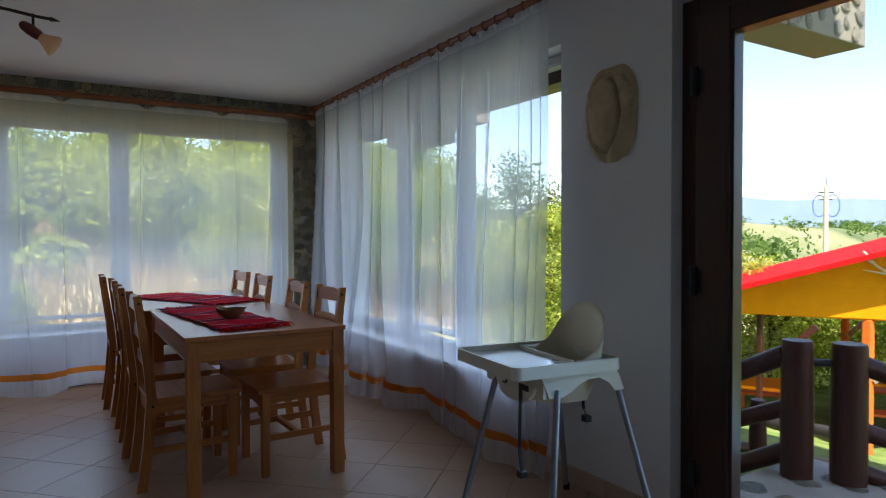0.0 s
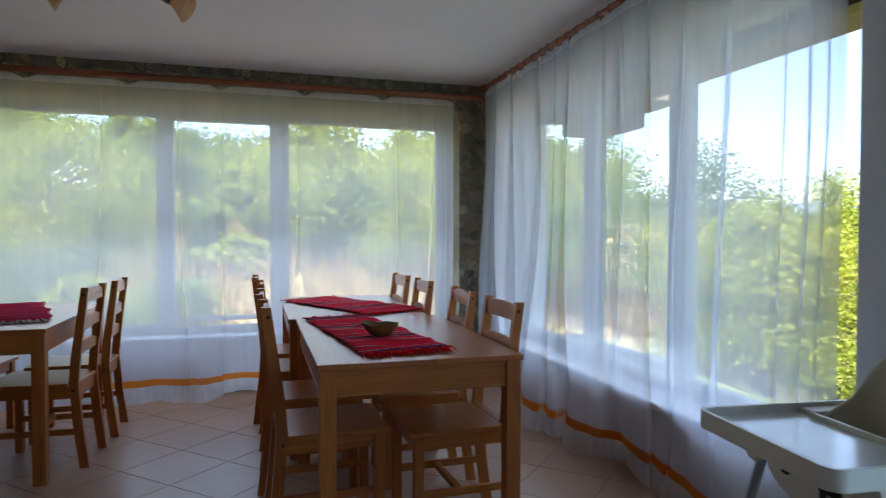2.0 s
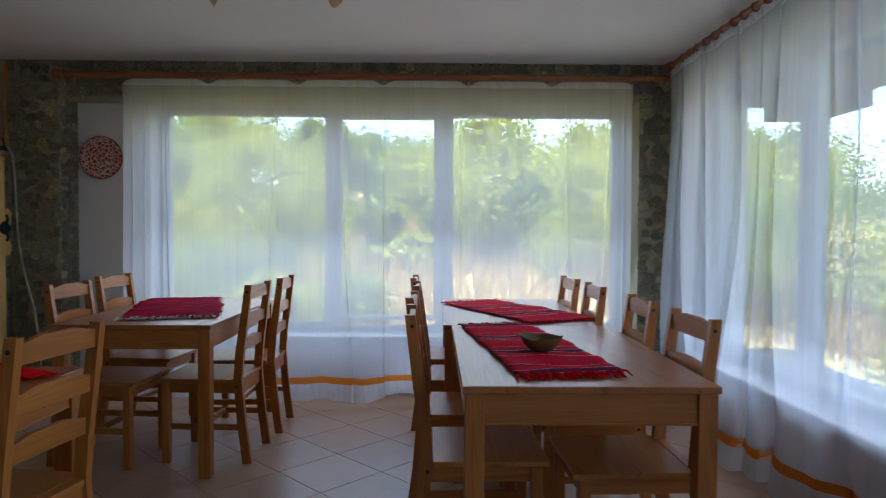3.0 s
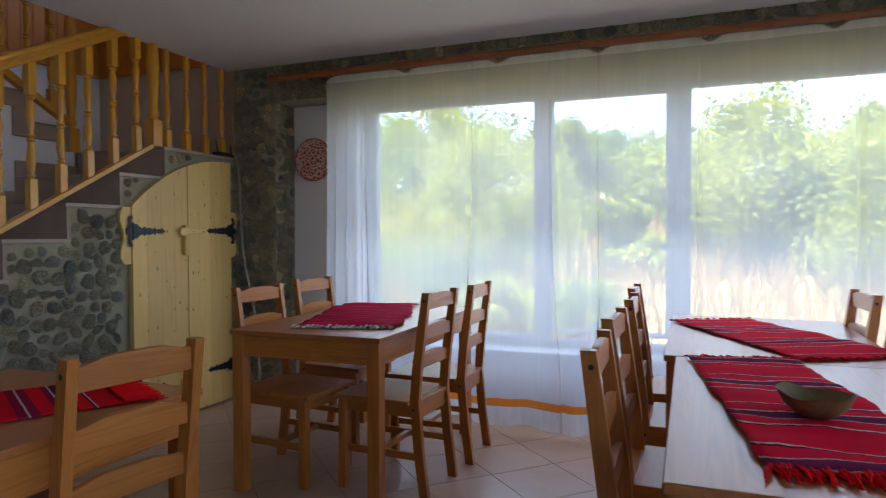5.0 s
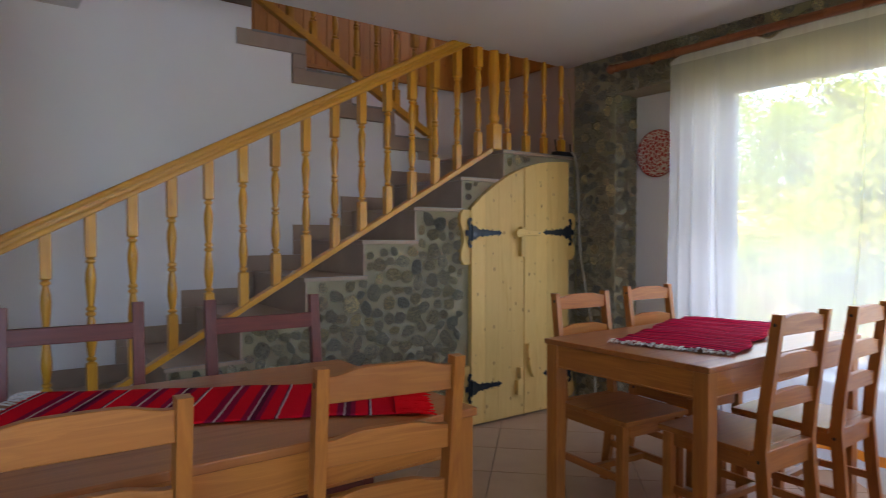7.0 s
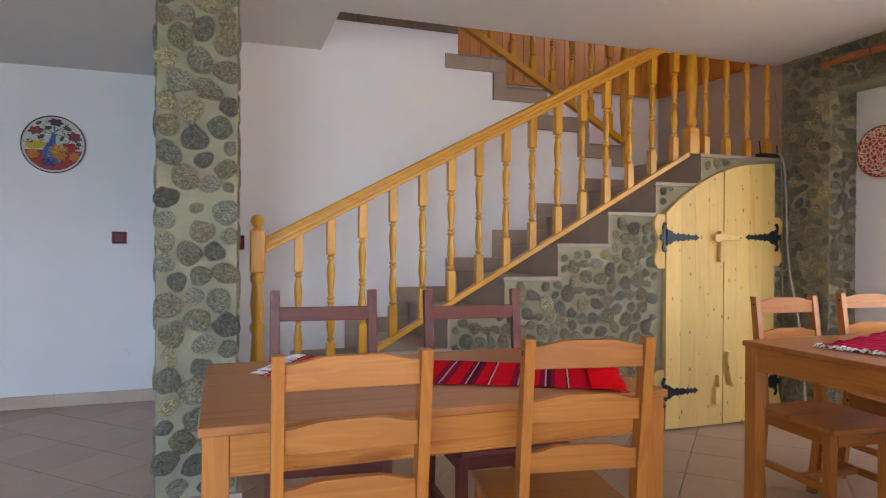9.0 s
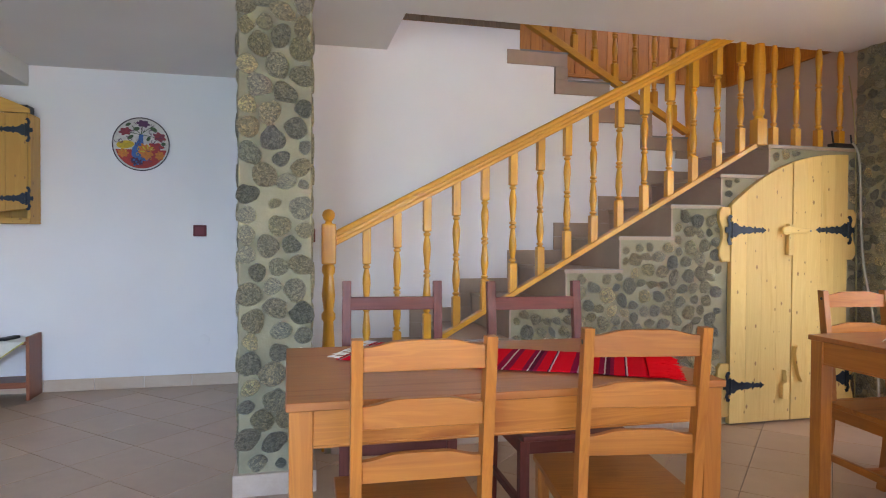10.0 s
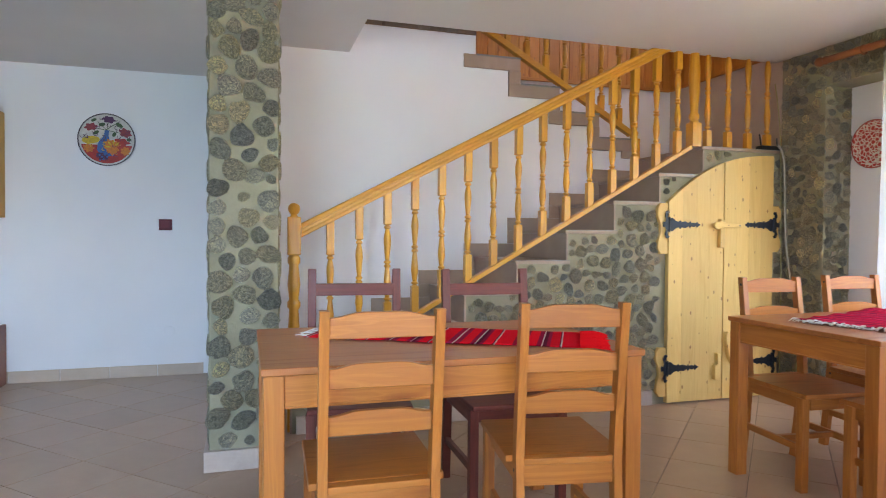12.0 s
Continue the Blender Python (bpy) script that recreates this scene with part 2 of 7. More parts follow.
TILE = tiles("beige_floor_tile", (0.47, 0.295, 0.195), (0.54, 0.362, 0.25), 0.30)
SKIRT = tiles("beige_skirting_tile", (0.60, 0.44, 0.33), (0.67, 0.52, 0.41), 0.35)
STEP = tiles("brown_stair_tile", (0.36, 0.255, 0.19), (0.45, 0.325, 0.245), 0.4)
BASE = tiles("pale_plinth_tile", (0.50, 0.375, 0.305), (0.59, 0.465, 0.385), 0.4, 12)
GROUT = plaster("grey_tile_joint", (0.20, 0.165, 0.135), 0.2)


def mortar_mat():
    n = Nodes("grey_green_mortar")
    v = n.coords(jitter=False)
    a, b, c = n.noise(v, 3.0, 4), n.noise(v, 60, 5, 0.7), n.noise(v, 14, 4)
    col = n.ramp(a, [(0.3, (0.300, 0.268, 0.178)), (0.7, (0.395, 0.355, 0.245))])
    col = n.mix(value_range(n, b, 0, 0.3), col, (0.13, 0.11, 0.065))
    return n.done(col, 0.85, n.bump(b, 0.4, 0.004, n.bump(c, 0.5, 0.015)), spec=0.3)


def stone_mat():
    n = Nodes("river_stone")
    info = n.add("ShaderNodeObjectInfo")
    base = n.ramp(info.outputs["Random"], [(0.0, (0.16, 0.172, 0.155)), (0.10, (0.31, 0.31, 0.25)), (0.22, (0.50, 0.455, 0.31)), (0.36, (0.26, 0.275, 0.245)), (0.50, (0.41, 0.375, 0.245)),
                                           (0.62, (0.32, 0.29, 0.20)), (0.74, (0.47, 0.47, 0.385)), (0.85, (0.20, 0.215, 0.205)), (0.93, (0.52, 0.45, 0.28)), (1.0, (0.702, 0.640, 0.412))])
    v = n.coords((1, 1, 1))
    cloud, speck = n.noise(v, 1.4, 4, 0.6, 0.5), n.noise(v, 4.0, 6, 0.75, 0.9)
    crust = n.noise(v, 16, 4, 0.75, 0.4)
    veins = n.noise(n.coords((1.0, 4.0, 1.0)), 3.2, 5, 0.7, 2.5)
    col = n.mix(value_range(n, cloud, 0.0, 0.55), base, n.mix(0.5, base, (0.33, 0.30, 0.22)))
    spots = n.ramp(speck, [(0.36, (0.38, 0.38, 0.38)), (0.48, (0.90, 0.90, 0.88)), (0.60, (2.1, 2.05, 1.85))])
    col = n.mix(0.8, col, spots, "MULTIPLY")
    col = n.mix(1.0, col, (1.24, 1.18, 1.16), "MULTIPLY")
    grit = n.ramp(crust, [(0.40, (0.55, 0.55, 0.55)), (0.58, (1.25, 1.25, 1.22))])
    col = n.mix(0.7, col, grit, "MULTIPLY")
    lines = n.ramp(veins, [(0.45, (1, 1, 1)), (0.5, (0.55, 0.55, 0.53)), (0.55, (1, 1, 1))])
    col = n.mix(0.4, col, lines, "MULTIPLY")
    return n.done(col, value_range(n, cloud, 0.26, 0.5), n.bump(crust, 0.5, 0.04, n.bump(speck, 0.9, 0.09, n.bump(veins, 0.7, 0.06))), spec=0.5)


MORTAR, STONE = mortar_mat(), stone_mat()


def plain(name, color, rough=0.5, metal=0.0, vary=0.12, scale=12.0, bumpy=0.05, coat=0.0, spec=0.5):
    n = Nodes(name)
    v = n.coords()
    a = n.noise(v, scale, 4, 0.6)
    col = n.ramp(a, [(0.3, tuple(c * (1 - vary) for c in color)), (0.7, color)])
    return n.done(col, value_range(n, a, max(rough - 0.05, 0.02), rough + 0.08), n.bump(n.noise(v, scale * 8, 3), bumpy, 0.002), metal=metal, coat=coat, spec=spec)


PVC = plain("white_window_plastic", (0.58, 0.60, 0.62), 0.35, vary=0.04)
STEEL = plain("brushed_steel_edge", (0.30, 0.29, 0.275), 0.5, 1.0)
GREYLEG = plain("grey_metal_leg", (0.33, 0.345, 0.37), 0.35, 0.6, 0.05)
IVORY = plain("ivory_plastic", (0.76, 0.68, 0.49), 0.35, vary=0.05, bumpy=0.02, coat=0.2)
CREAM = plain("cream_plastic", (0.78, 0.74, 0.63), 0.3, vary=0.04, bumpy=0.02, coat=0.2)
TRAY = plain("glossy_cream_tray", (0.76, 0.73, 0.64), 0.12, vary=0.03, bumpy=0.0, coat=0.8)
IRON = plain("blackened_iron", (0.035, 0.045, 0.06), 0.4, 0.7, 0.3, 40, 0.3)
BLACK = plain("black_plastic", (0.015, 0.015, 0.017), 0.4)
STRAP = plain("dark_grey_strap", (0.03, 0.033, 0.04), 0.7)
CLAY = plain("carved_plaster_ochre", (0.68, 0.54, 0.33), 0.75, vary=0.3, scale=9, bumpy=0.3)
BOWL = plain("glazed_olive_brown_bowl", (0.27, 0.195, 0.08), 0.5, vary=0.55, scale=20, coat=0.05, spec=0.25)
WINE = plain("wine_red_switch", (0.17, 0.010, 0.018), 0.6)
CABLE = plain("grey_white_cable", (0.42, 0.40, 0.34), 0.5)
CABLE2 = plain("yellowish_cable", (0.40, 0.36, 0.16), 0.5)
REDROOF = plain("red_roof_sheet", (0.50, 0.010, 0.010), 0.85, spec=0.05)
YELLOW = plain("yellow_painted_boards", (0.80, 0.29, 0.003), 0.8, vary=0.15, scale=6, spec=0.05)
ORANGE = plain("orange_painted_wood", (0.78, 0.15, 0.012), 0.6)
PALEPOST = plain("pale_pole_wood", (0.56, 0.45, 0.32), 0.7)
BLUEWIRE = plain("blue_wire_coil", (0.10, 0.16, 0.32), 0.5)
CONCRETE = plain("terrace_concrete", (0.42, 0.375, 0.32), 0.85, vary=0.25, scale=6, bumpy=0.3)
BONE = plain("bone_antler", (0.62, 0.52, 0.38), 0.6)


def glass_mat():
    n = Nodes("window_glass")
    n.t.nodes.remove(n.bsdf)
    clear, gloss = n.add("ShaderNodeBsdfTransparent"), n.add("ShaderNodeBsdfGlossy")
    clear.inputs[0].default_value = (0.93, 0.96, 0.95, 1)
    gloss.inputs["Roughness"].default_value = 0.0
    edge, steep, amount = n.add("ShaderNodeLayerWeight"), n.add("ShaderNodeMath", operation="POWER"), n.add("ShaderNodeMath", operation="MULTIPLY_ADD")
    edge.inputs[0].default_value = 0.5
    steep.inputs[1].default_value = 5.0
    amount.inputs[1].default_value, amount.inputs[2].default_value = 0.8, 0.025
    n.link(edge.outputs["Facing"], steep.inputs[0])
    n.link(steep.outputs[0], amount.inputs[0])
    ms = n.add("ShaderNodeMixShader")
    n.link(amount.outputs[0], ms.inputs[0])
    n.link(clear.outputs[0], ms.inputs[1])
    n.link(gloss.outputs[0], ms.inputs[2])
    n.link(ms.outputs[0], n.out.inputs[0])
    return n.m


def sheer(name, color, open_part, weave=0.25):
    """Thin woven cloth: part of the light goes straight through the weave, the rest is scattered."""
    n = Nodes(name)
    n.t.nodes.remove(n.bsdf)
    clear, cloth, back = n.add("ShaderNodeBsdfTransparent"), n.add("ShaderNodeBsdfDiffuse"), n.add("ShaderNodeBsdfTranslucent")
    v = n.coords((1, 1, 1), False)
    cloud = n.noise(n.coords((26, 26, 1.2), False), 1.0, 2)
    col = n.ramp(cloud, [(0.3, tuple(c * 0.96 for c in color)), (0.7, color)])
    n.link(col, cloth.inputs[0])
    n.link(col, back.inputs[0])
    both, ms = n.add("ShaderNodeMixShader"), n.add("ShaderNodeMixShader")
    both.inputs[0].default_value = 0.8
    n.link(cloth.outputs[0], both.inputs[1])
    n.link(back.outputs[0], both.inputs[2])
    n.link(value_range(n, cloud, 1 - open_part - weave / 2, 1 - open_part + weave / 2), ms.inputs[0])
    n.link(clear.outputs[0], ms.inputs[1])
    n.link(both.outputs[0], ms.inputs[2])
    n.link(ms.outputs[0], n.out.inputs[0])
    return n.m


GLASS = glass_mat()
SHEER = sheer("white_sheer_curtain", (0.86, 0.91, 0.96), 0.55, 0.05)
PLEATED = sheer("white_pleated_sheer_curtain", (0.74, 0.80, 0.88), 0.51, 0.06)
HEM = sheer("white_curtain_hem", (0.84, 0.88, 0.92), 0.32)
RIBBON = sheer("orange_satin_ribbon", (0.80, 0.24, 0.02), 0.06, 0.05)
AMBER = sheer("amber_lamp_glass", (0.78, 0.56, 0.36), 0.25, 0.1)


def leaf_mat(name, a, b):
    n = Nodes(name)
    n.t.nodes.remove(n.bsdf)
    geo = n.add("ShaderNodeNewGeometry")
    col = n.ramp(geo.outputs["Random Per Island"], [(0.0, a), (1.0, b)])
    d, tr, ms = n.add("ShaderNodeBsdfDiffuse"), n.add("ShaderNodeBsdfTranslucent"), n.add("ShaderNodeMixShader")
    n.link(col, d.inputs[0])
    n.link(n.mix(1.0, col, (1.5, 1.6, 0.7), "MULTIPLY"), tr.inputs[0])
    ms.inputs[0].default_value = 0.45
    n.link(d.outputs[0], ms.inputs[1])
    n.link(tr.outputs[0], ms.inputs[2])
    n.link(ms.outputs[0], n.out.inputs[0])
    return n.m


LEAF = [leaf_mat("green_leaves", (0.06, 0.10, 0.022), (0.26, 0.33, 0.08)), leaf_mat("dark_green_leaves", (0.05, 0.09, 0.03), (0.14, 0.20, 0.06)),
        leaf_mat("yellow_green_leaves", (0.11, 0.15, 0.02), (0.42, 0.45, 0.09))]
DRYGRASS = leaf_mat("dry_grass_blades", (0.24, 0.175, 0.08), (0.38, 0.28, 0.13))
BARK = plain("grey_brown_bark", (0.17, 0.135, 0.10), 0.9, vary=0.4, scale=14, bumpy=0.6)


def ground_mat():
    n = Nodes("grass_and_dry_meadow")
    v = n.coords(jitter=False)
    a, b, c = n.noise(v, 0.11, 5, 0.6), n.noise(v, 2.2, 5, 0.65), n.noise(v, 0.012, 4)
    dry = n.ramp(b, [(0.3, (0.24, 0.19, 0.08)), (0.7, (0.40, 0.32, 0.16))])
    green = n.ramp(b, [(0.3, (0.05, 0.085, 0.02)), (0.7, (0.13, 0.17, 0.05))])
    col = n.mix(n.ramp(a, [(0.33, (0, 0, 0)), (0.47, (1, 1, 1))]), green, dry)
    far = n.ramp(c, [(0.45, (0, 0, 0)), (0.55, (1, 1, 1))])
    col = n.mix(value_range(n, far, 0, 0.8), col, (0.05, 0.09, 0.04))
    # grazed green fields of the valley
    sep = n.add("ShaderNodeSeparateXYZ")
    n.link(v, sep.inputs[0])
    valley = n.add("ShaderNodeMapRange")
    valley.inputs[1].default_value, valley.inputs[2].default_value, valley.inputs[4].default_value = 14.0, 30.0, 0.8
    n.link(sep.outputs[0], valley.inputs[0])
    col = n.mix(valley.outputs[0], col, n.ramp(n.noise(v, 0.03, 5, 0.6), [(0.35, (0.07, 0.10, 0.04)), (0.5, (0.15, 0.17, 0.075)), (0.65, (0.27, 0.24, 0.13))]))
    # watered lawn of the garden east of the house
    prod = n.add("ShaderNodeMath", operation="MULTIPLY")
    for k, (a0, a1) in enumerate(((3.0, 5.0), (11.0, 7.0))):
        side = n.add("ShaderNodeMapRange")
        side.inputs[1].default_value, side.inputs[2].default_value = a0, a1
        n.link(sep.outputs[k], side.inputs[0])
        n.link(side.outputs[0], prod.inputs[k])
    near_house = n.add("ShaderNodeMapRange")
    near_house.inputs[1].default_value, near_house.inputs[2].default_value = 30.0, 18.0
    n.link(sep.outputs[0], near_house.inputs[0])
    lawn = n.add("ShaderNodeMath", operation="MULTIPLY")
    n.link(prod.outputs[0], lawn.inputs[0])
    n.link(near_house.outputs[0], lawn.inputs[1])
    col = n.mix(lawn.outputs[0], col, n.ramp(b, [(0.3, (0.06, 0.10, 0.02)), (0.5, (0.13, 0.18, 0.04)), (0.7, (0.22, 0.25, 0.07))]))
    return n.done(col, 0.95, n.bump(b, 0.5, 0.05), spec=0.1)


def striped(name, stops, repeat, axis=1, wave=0.0):
    """Woven cloth whose stripes run across one axis."""
    n = Nodes(name)
    tc, sep = n.add("ShaderNodeTexCoord"), n.add("ShaderNodeSeparateXYZ")
    n.link(tc.outputs["Object"], sep.inputs[0])
    wob = n.noise(n.coords((1, 1, 1), False), 38.0, 2)
    at = n.add("ShaderNodeMath", operation="MULTIPLY_ADD")
    n.link(wob, at.inputs[0])
    at.inputs[1].default_value = wave
    n.link(sep.outputs[axis], at.inputs[2])
    mul, fr = n.add("ShaderNodeMath", operation="MULTIPLY"), n.add("ShaderNodeMath", operation="FRACT")
    n.link(at.outputs[0], mul.inputs[0])
    mul.inputs[1].default_value = repeat
    n.link(mul.outputs[0], fr.inputs[0])
    col = n.ramp(fr.outputs[0], stops, "CONSTANT")
    thread = n.noise(n.coords((250, 250, 250), False), 1.0, 2)
    col = n.mix(value_range(n, thread, 0.0, 0.22), col, (0.12, 0.005, 0.01))
    return n.done(col, 0.9, n.bump(thread, 0.5, 0.002), spec=0.02)


CR, DK, WH, MG = (0.80, 0.010, 0.022), (0.11, 0.012, 0.035), (0.62, 0.52, 0.50), (0.30, 0.012, 0.05)
PU, RD = (0.17, 0.022, 0.085), (0.82, 0.014, 0.050)
RUNNER = striped("red_woven_runner", [(0.0, RD), (0.20, DK), (0.215, WH), (0.235, RD), (0.41, WH), (0.425, PU), (0.56, WH), (0.575, RD), (0.74, DK), (0.76, WH), (0.775, RD)], 3.1, 1, 0.02)
RUNNER2 = striped("bright_red_woven_runner", [(0.0, CR), (0.16, MG), (0.25, WH), (0.27, MG), (0.36, CR), (0.52, MG), (0.59, WH), (0.61, DK), (0.67, MG), (0.72, CR), (0.86, DK), (0.88, WH), (0.90, CR)], 4.6, 1, 0.004)
RAGMAT = striped("crimson_rag_mat", [(0.0, (0.52, 0.008, 0.05)), (0.14, (0.72, 0.012, 0.06)), (0.26, (0.10, 0.006, 0.03)), (0.33, (0.60, 0.01, 0.07)), (0.5, (0.78, 0.06, 0.12)), (0.58, (0.22, 0.008, 0.05)), (0.75, (0.70, 0.012, 0.05)), (0.9, (0.13, 0.008, 0.03))], 13.0, 1, 0.006)
REDFRINGE = plain("red_fringe_yarn", (0.80, 0.010, 0.014), 0.9, spec=0.05)
WHITEFRINGE = plain("white_fringe_yarn", (0.74, 0.68, 0.64), 0.9)
LINEN = plain("white_embroidered_linen", (0.76, 0.74, 0.66), 0.9, vary=0.08, scale=60)


# ---- ground, terrace and the large structure ----
def land(x, y):
    """Height of the ground: a rising meadow to the north, a valley to the east."""
    h = -0.42
    if y > 7:
        h += max(0.0, min(y - 9, 46)) * 0.115 + max(0.0, y - 55) * 0.02
    if x > 5:
        h -= 1.1 * min(1.0, (x - 5) / 3.0) * (1.0 if y < 8 else max(0.0, 1 - (y - 8) / 10)) + max(0.0, min(x - 8, 500)) * 0.055 * (1.0 if y < 40 else 0.5)
    if x < -6:
        h += min(-6 - x, 40) * 0.03
    return h + 0.12 * noise.noise(Vector((x * 0.08, y * 0.08, 0))) * min(1.0, max(0.0, (math.hypot(x, y - 2) - 6) / 8))


def build_ground():
    bm = bmesh.new()
    radii = [0.0] + [1.5 * 1.16 ** i for i in range(52)]
    seg = 96
    rings = []
    for r in radii[1:]:
        rings.append([bm.verts.new((r * math.cos(2 * math.pi * k / seg), 2 + r * math.sin(2 * math.pi * k / seg),
                                    land(r * math.cos(2 * math.pi * k / seg), 2 + r * math.sin(2 * math.pi * k / seg)))) for k in range(seg)])
    mid = bm.verts.new((0, 2, -0.42))
    for k in range(seg):
        bm.faces.new((mid, rings[0][k], rings[0][(k + 1) % seg]))
    for a, b in zip(rings, rings[1:]):
        for k in range(seg):
            bm.faces.new((a[k], b[k], b[(k + 1) % seg], a[(k + 1) % seg]))
    tagged(part("ground", bm, ground_mat()), "meadow of green and sun-dried grass round the house", "ground", kind="structure")


build_ground()


def structure(name, bm, material, label, category="wall"):
    return tagged(part(name, bm, material), label, category, kind="structure")


# floor bed under the tiles
structure("floor", boxes(((WEST - 0.2, -1.8, -0.3), (EAST + 0.3, 6.3, -0.006))), GROUT, "grey jointed bed of a beige tiled floor", "floor")
floor = bpy.data.objects["floor"]

# north wall: stone-faced piers and lintel, white parapet and side panel
REC_L, REC_R, REC_T, REC_Y = -2.139, 1.79, 2.058, 5.985
structure("wall_north", boxes(((-2.485, NORTH, 0), (REC_L, 6.3, CEIL + 0.2)), ((REC_R, NORTH, 0), (EAST + 0.3, 6.3, CEIL + 0.2)),
                              ((REC_L, NORTH, REC_T), (REC_R, 6.3, CEIL + 0.2))), MORTAR, "north wall faced with river stones in grey mortar")
wall_north = bpy.data.objects["wall_north"]
structure("wall_north_parapet", boxes(((REC_L + 0.001, REC_Y, 0), (REC_R - 0.001, 6.3, 0.40)), ((REC_L + 0.001, REC_Y, 0.40), (-1.625, 6.3, REC_T - 0.001))), WALL,
          "white painted parapet and side panel below and beside the window")

# east wall with its window and the terrace door
EW0, EW1, ED0, ED1 = 2.61, 5.42, -0.12, 1.98
structure("wall_east", boxes(((EAST, EW1, 0), (EAST + 0.3, NORTH, CEIL + 0.2)), ((EAST, EW0, 0), (EAST + 0.3, EW1, 0.40)), ((EAST, EW0, REC_T), (EAST + 0.3, EW1, CEIL + 0.2)),
                             ((EAST, ED1, 0), (EAST + 0.10, EW0, CEIL + 0.2)), ((EAST + 0.10, ED1, 0), (EAST + 0.3, EW0 - 0.11, CEIL + 0.2)), ((EAST + 0.10, EW0 - 0.11, 0), (EAST + 0.3, EW0, 0.40)), ((EAST + 0.10, EW0 - 0.11, REC_T), (EAST + 0.3, EW0, CEIL + 0.2)), ((EAST, ED0, 2.06), (EAST + 0.3, ED1, CEIL + 0.2)),
                             ((EAST, -1.8, 0), (EAST + 0.3, ED0, CEIL + 0.2))), WALL, "white painted east wall with a window and a terrace door")
structure("wall_south", boxes(((WEST - 0.2, -2.0, 0), (EAST + 0.3, -1.8, CEIL + 0.2))), WALL, "plain white south wall")
SW_X0, SW_X1, SW_Z0, SW_Z1 = -4.0, -2.6, 3.15, 4.65     # unseen opening added high in the stairwell to let light in
structure("wall_west", boxes(((WEST - 0.2, -1.8, 0), (WEST, 6.4, 4.9))), WALL, "white painted west wall")
structure("wall_stairwell_north", boxes(((WEST, 6.15, 0), (-2.485, 6.4, SW_Z0)), ((WEST, 6.15, SW_Z1), (-2.485, 6.4, 4.9)), ((WEST, 6.15, SW_Z0), (SW_X0, 6.4, SW_Z1)), ((SW_X1, 6.15, SW_Z0), (-2.485, 6.4, SW_Z1))), TAN, "tan wall of the stairwell behind the landing")
structure("wall_stairwell_south", boxes(((WEST, 2.06, 0), (SPINE - 0.1, 2.16, CEIL))), WALL, "white end wall under the upper stair flight")
structure("wall_upper_east", boxes(((-2.488, 2.0, CEIL + 0.2), (-2.38, 6.4, 4.9))), WALL, "plain upper wall of the stairwell")
structure("wall_upper_south", boxes(((WEST, 1.9, CEIL + 0.2), (-2.488, 2.0, 4.9))), WALL, "plain upper wall closing the stairwell")
structure("ceiling_upper", boxes(((WEST - 0.2, 1.9, 4.9), (-2.38, 6.4, 5.0))), BOARD[0], "boarded ceiling over the stairwell", "ceiling")
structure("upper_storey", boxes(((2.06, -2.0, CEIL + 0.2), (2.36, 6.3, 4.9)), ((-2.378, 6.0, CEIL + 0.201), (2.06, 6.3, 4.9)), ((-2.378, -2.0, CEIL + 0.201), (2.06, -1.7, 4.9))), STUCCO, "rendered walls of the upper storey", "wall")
# out of view; its edge is set to keep sun off terrace and balcony
structure("roof", boxes(((-2.379, -3.0, 4.901), (3.45, 7.0, 5.05))), BROWN[0], "broad unseen roof with eaves sized to shade the terrace", "roof")

# ceiling of the room, with the stairwell cut out of it
EDGE, CUT = -2.545, 2.89
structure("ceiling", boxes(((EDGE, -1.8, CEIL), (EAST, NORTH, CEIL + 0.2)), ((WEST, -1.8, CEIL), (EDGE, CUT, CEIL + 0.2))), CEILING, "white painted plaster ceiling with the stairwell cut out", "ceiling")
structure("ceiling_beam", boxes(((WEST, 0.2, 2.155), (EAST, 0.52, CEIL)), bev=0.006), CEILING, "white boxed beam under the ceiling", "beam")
structure("upper_floor_edge", boxes(((WEST, 2.0, CEIL + 0.2), (SPINE, 3.77, UPPER))), BOARD[0], "edge of the boarded upper floor", "floor")

# short upright boards closing the edge of the upper floor
edge_trim = thing("floor_edge_trim", "row of short grey-brown boards along the upper floor edge", "trim", kind="structure")
EDGEBOARD = wood("grey_brown_edge_board", (0.26, 0.185, 0.125), (0.13, 0.085, 0.055), 2, rough=0.6, coat=0.0)
for k in range(20):
    part("board", boxes(((SPINE - 0.014, 2.09 + 0.085 * k, 2.502), (SPINE + 0.003, 2.173 + 0.085 * k, 2.59)), bev=0.002), EDGEBOARD, edge_trim)

# wall between the flights, stepped under the upper flight
U_R = [5.06, 4.778, 4.447, 4.13, 3.786]
U_Z = [1.833, 2.008, 2.183, 2.366, UPPER]
spine_outline = [(2.06, 0), (5.101, 0), (5.101, 1.683), (5.0, 1.683), (5.0, 1.735), (4.70, 1.735), (4.70, 1.91), (4.365, 1.91), (4.365, 2.09), (4.035, 2.09), (4.035, 2.272), (3.786, 2.272), (3.786, 2.50), (2.06, 2.50)]
bm = bmesh.new()
plate(bm, spine_outline, 0.1, Matrix(((0, 0, 1, SPINE - 0.1), (1, 0, 0, 0), (0, 1, 0, 0), (0, 0, 0, 1))))
structure("wall_spine", bm, WALL, "white wall between the two stair flights with a stepped top")

# skirting along the west and east walls
def skirting(name, pieces):
    root = thing(name, "beige ceramic skirting tiles along the wall foot", "skirting", kind="structure")
    for lo, hi in pieces:
        part("skirting_tile", boxes((lo, hi), bev=0.002), SKIRT, root)


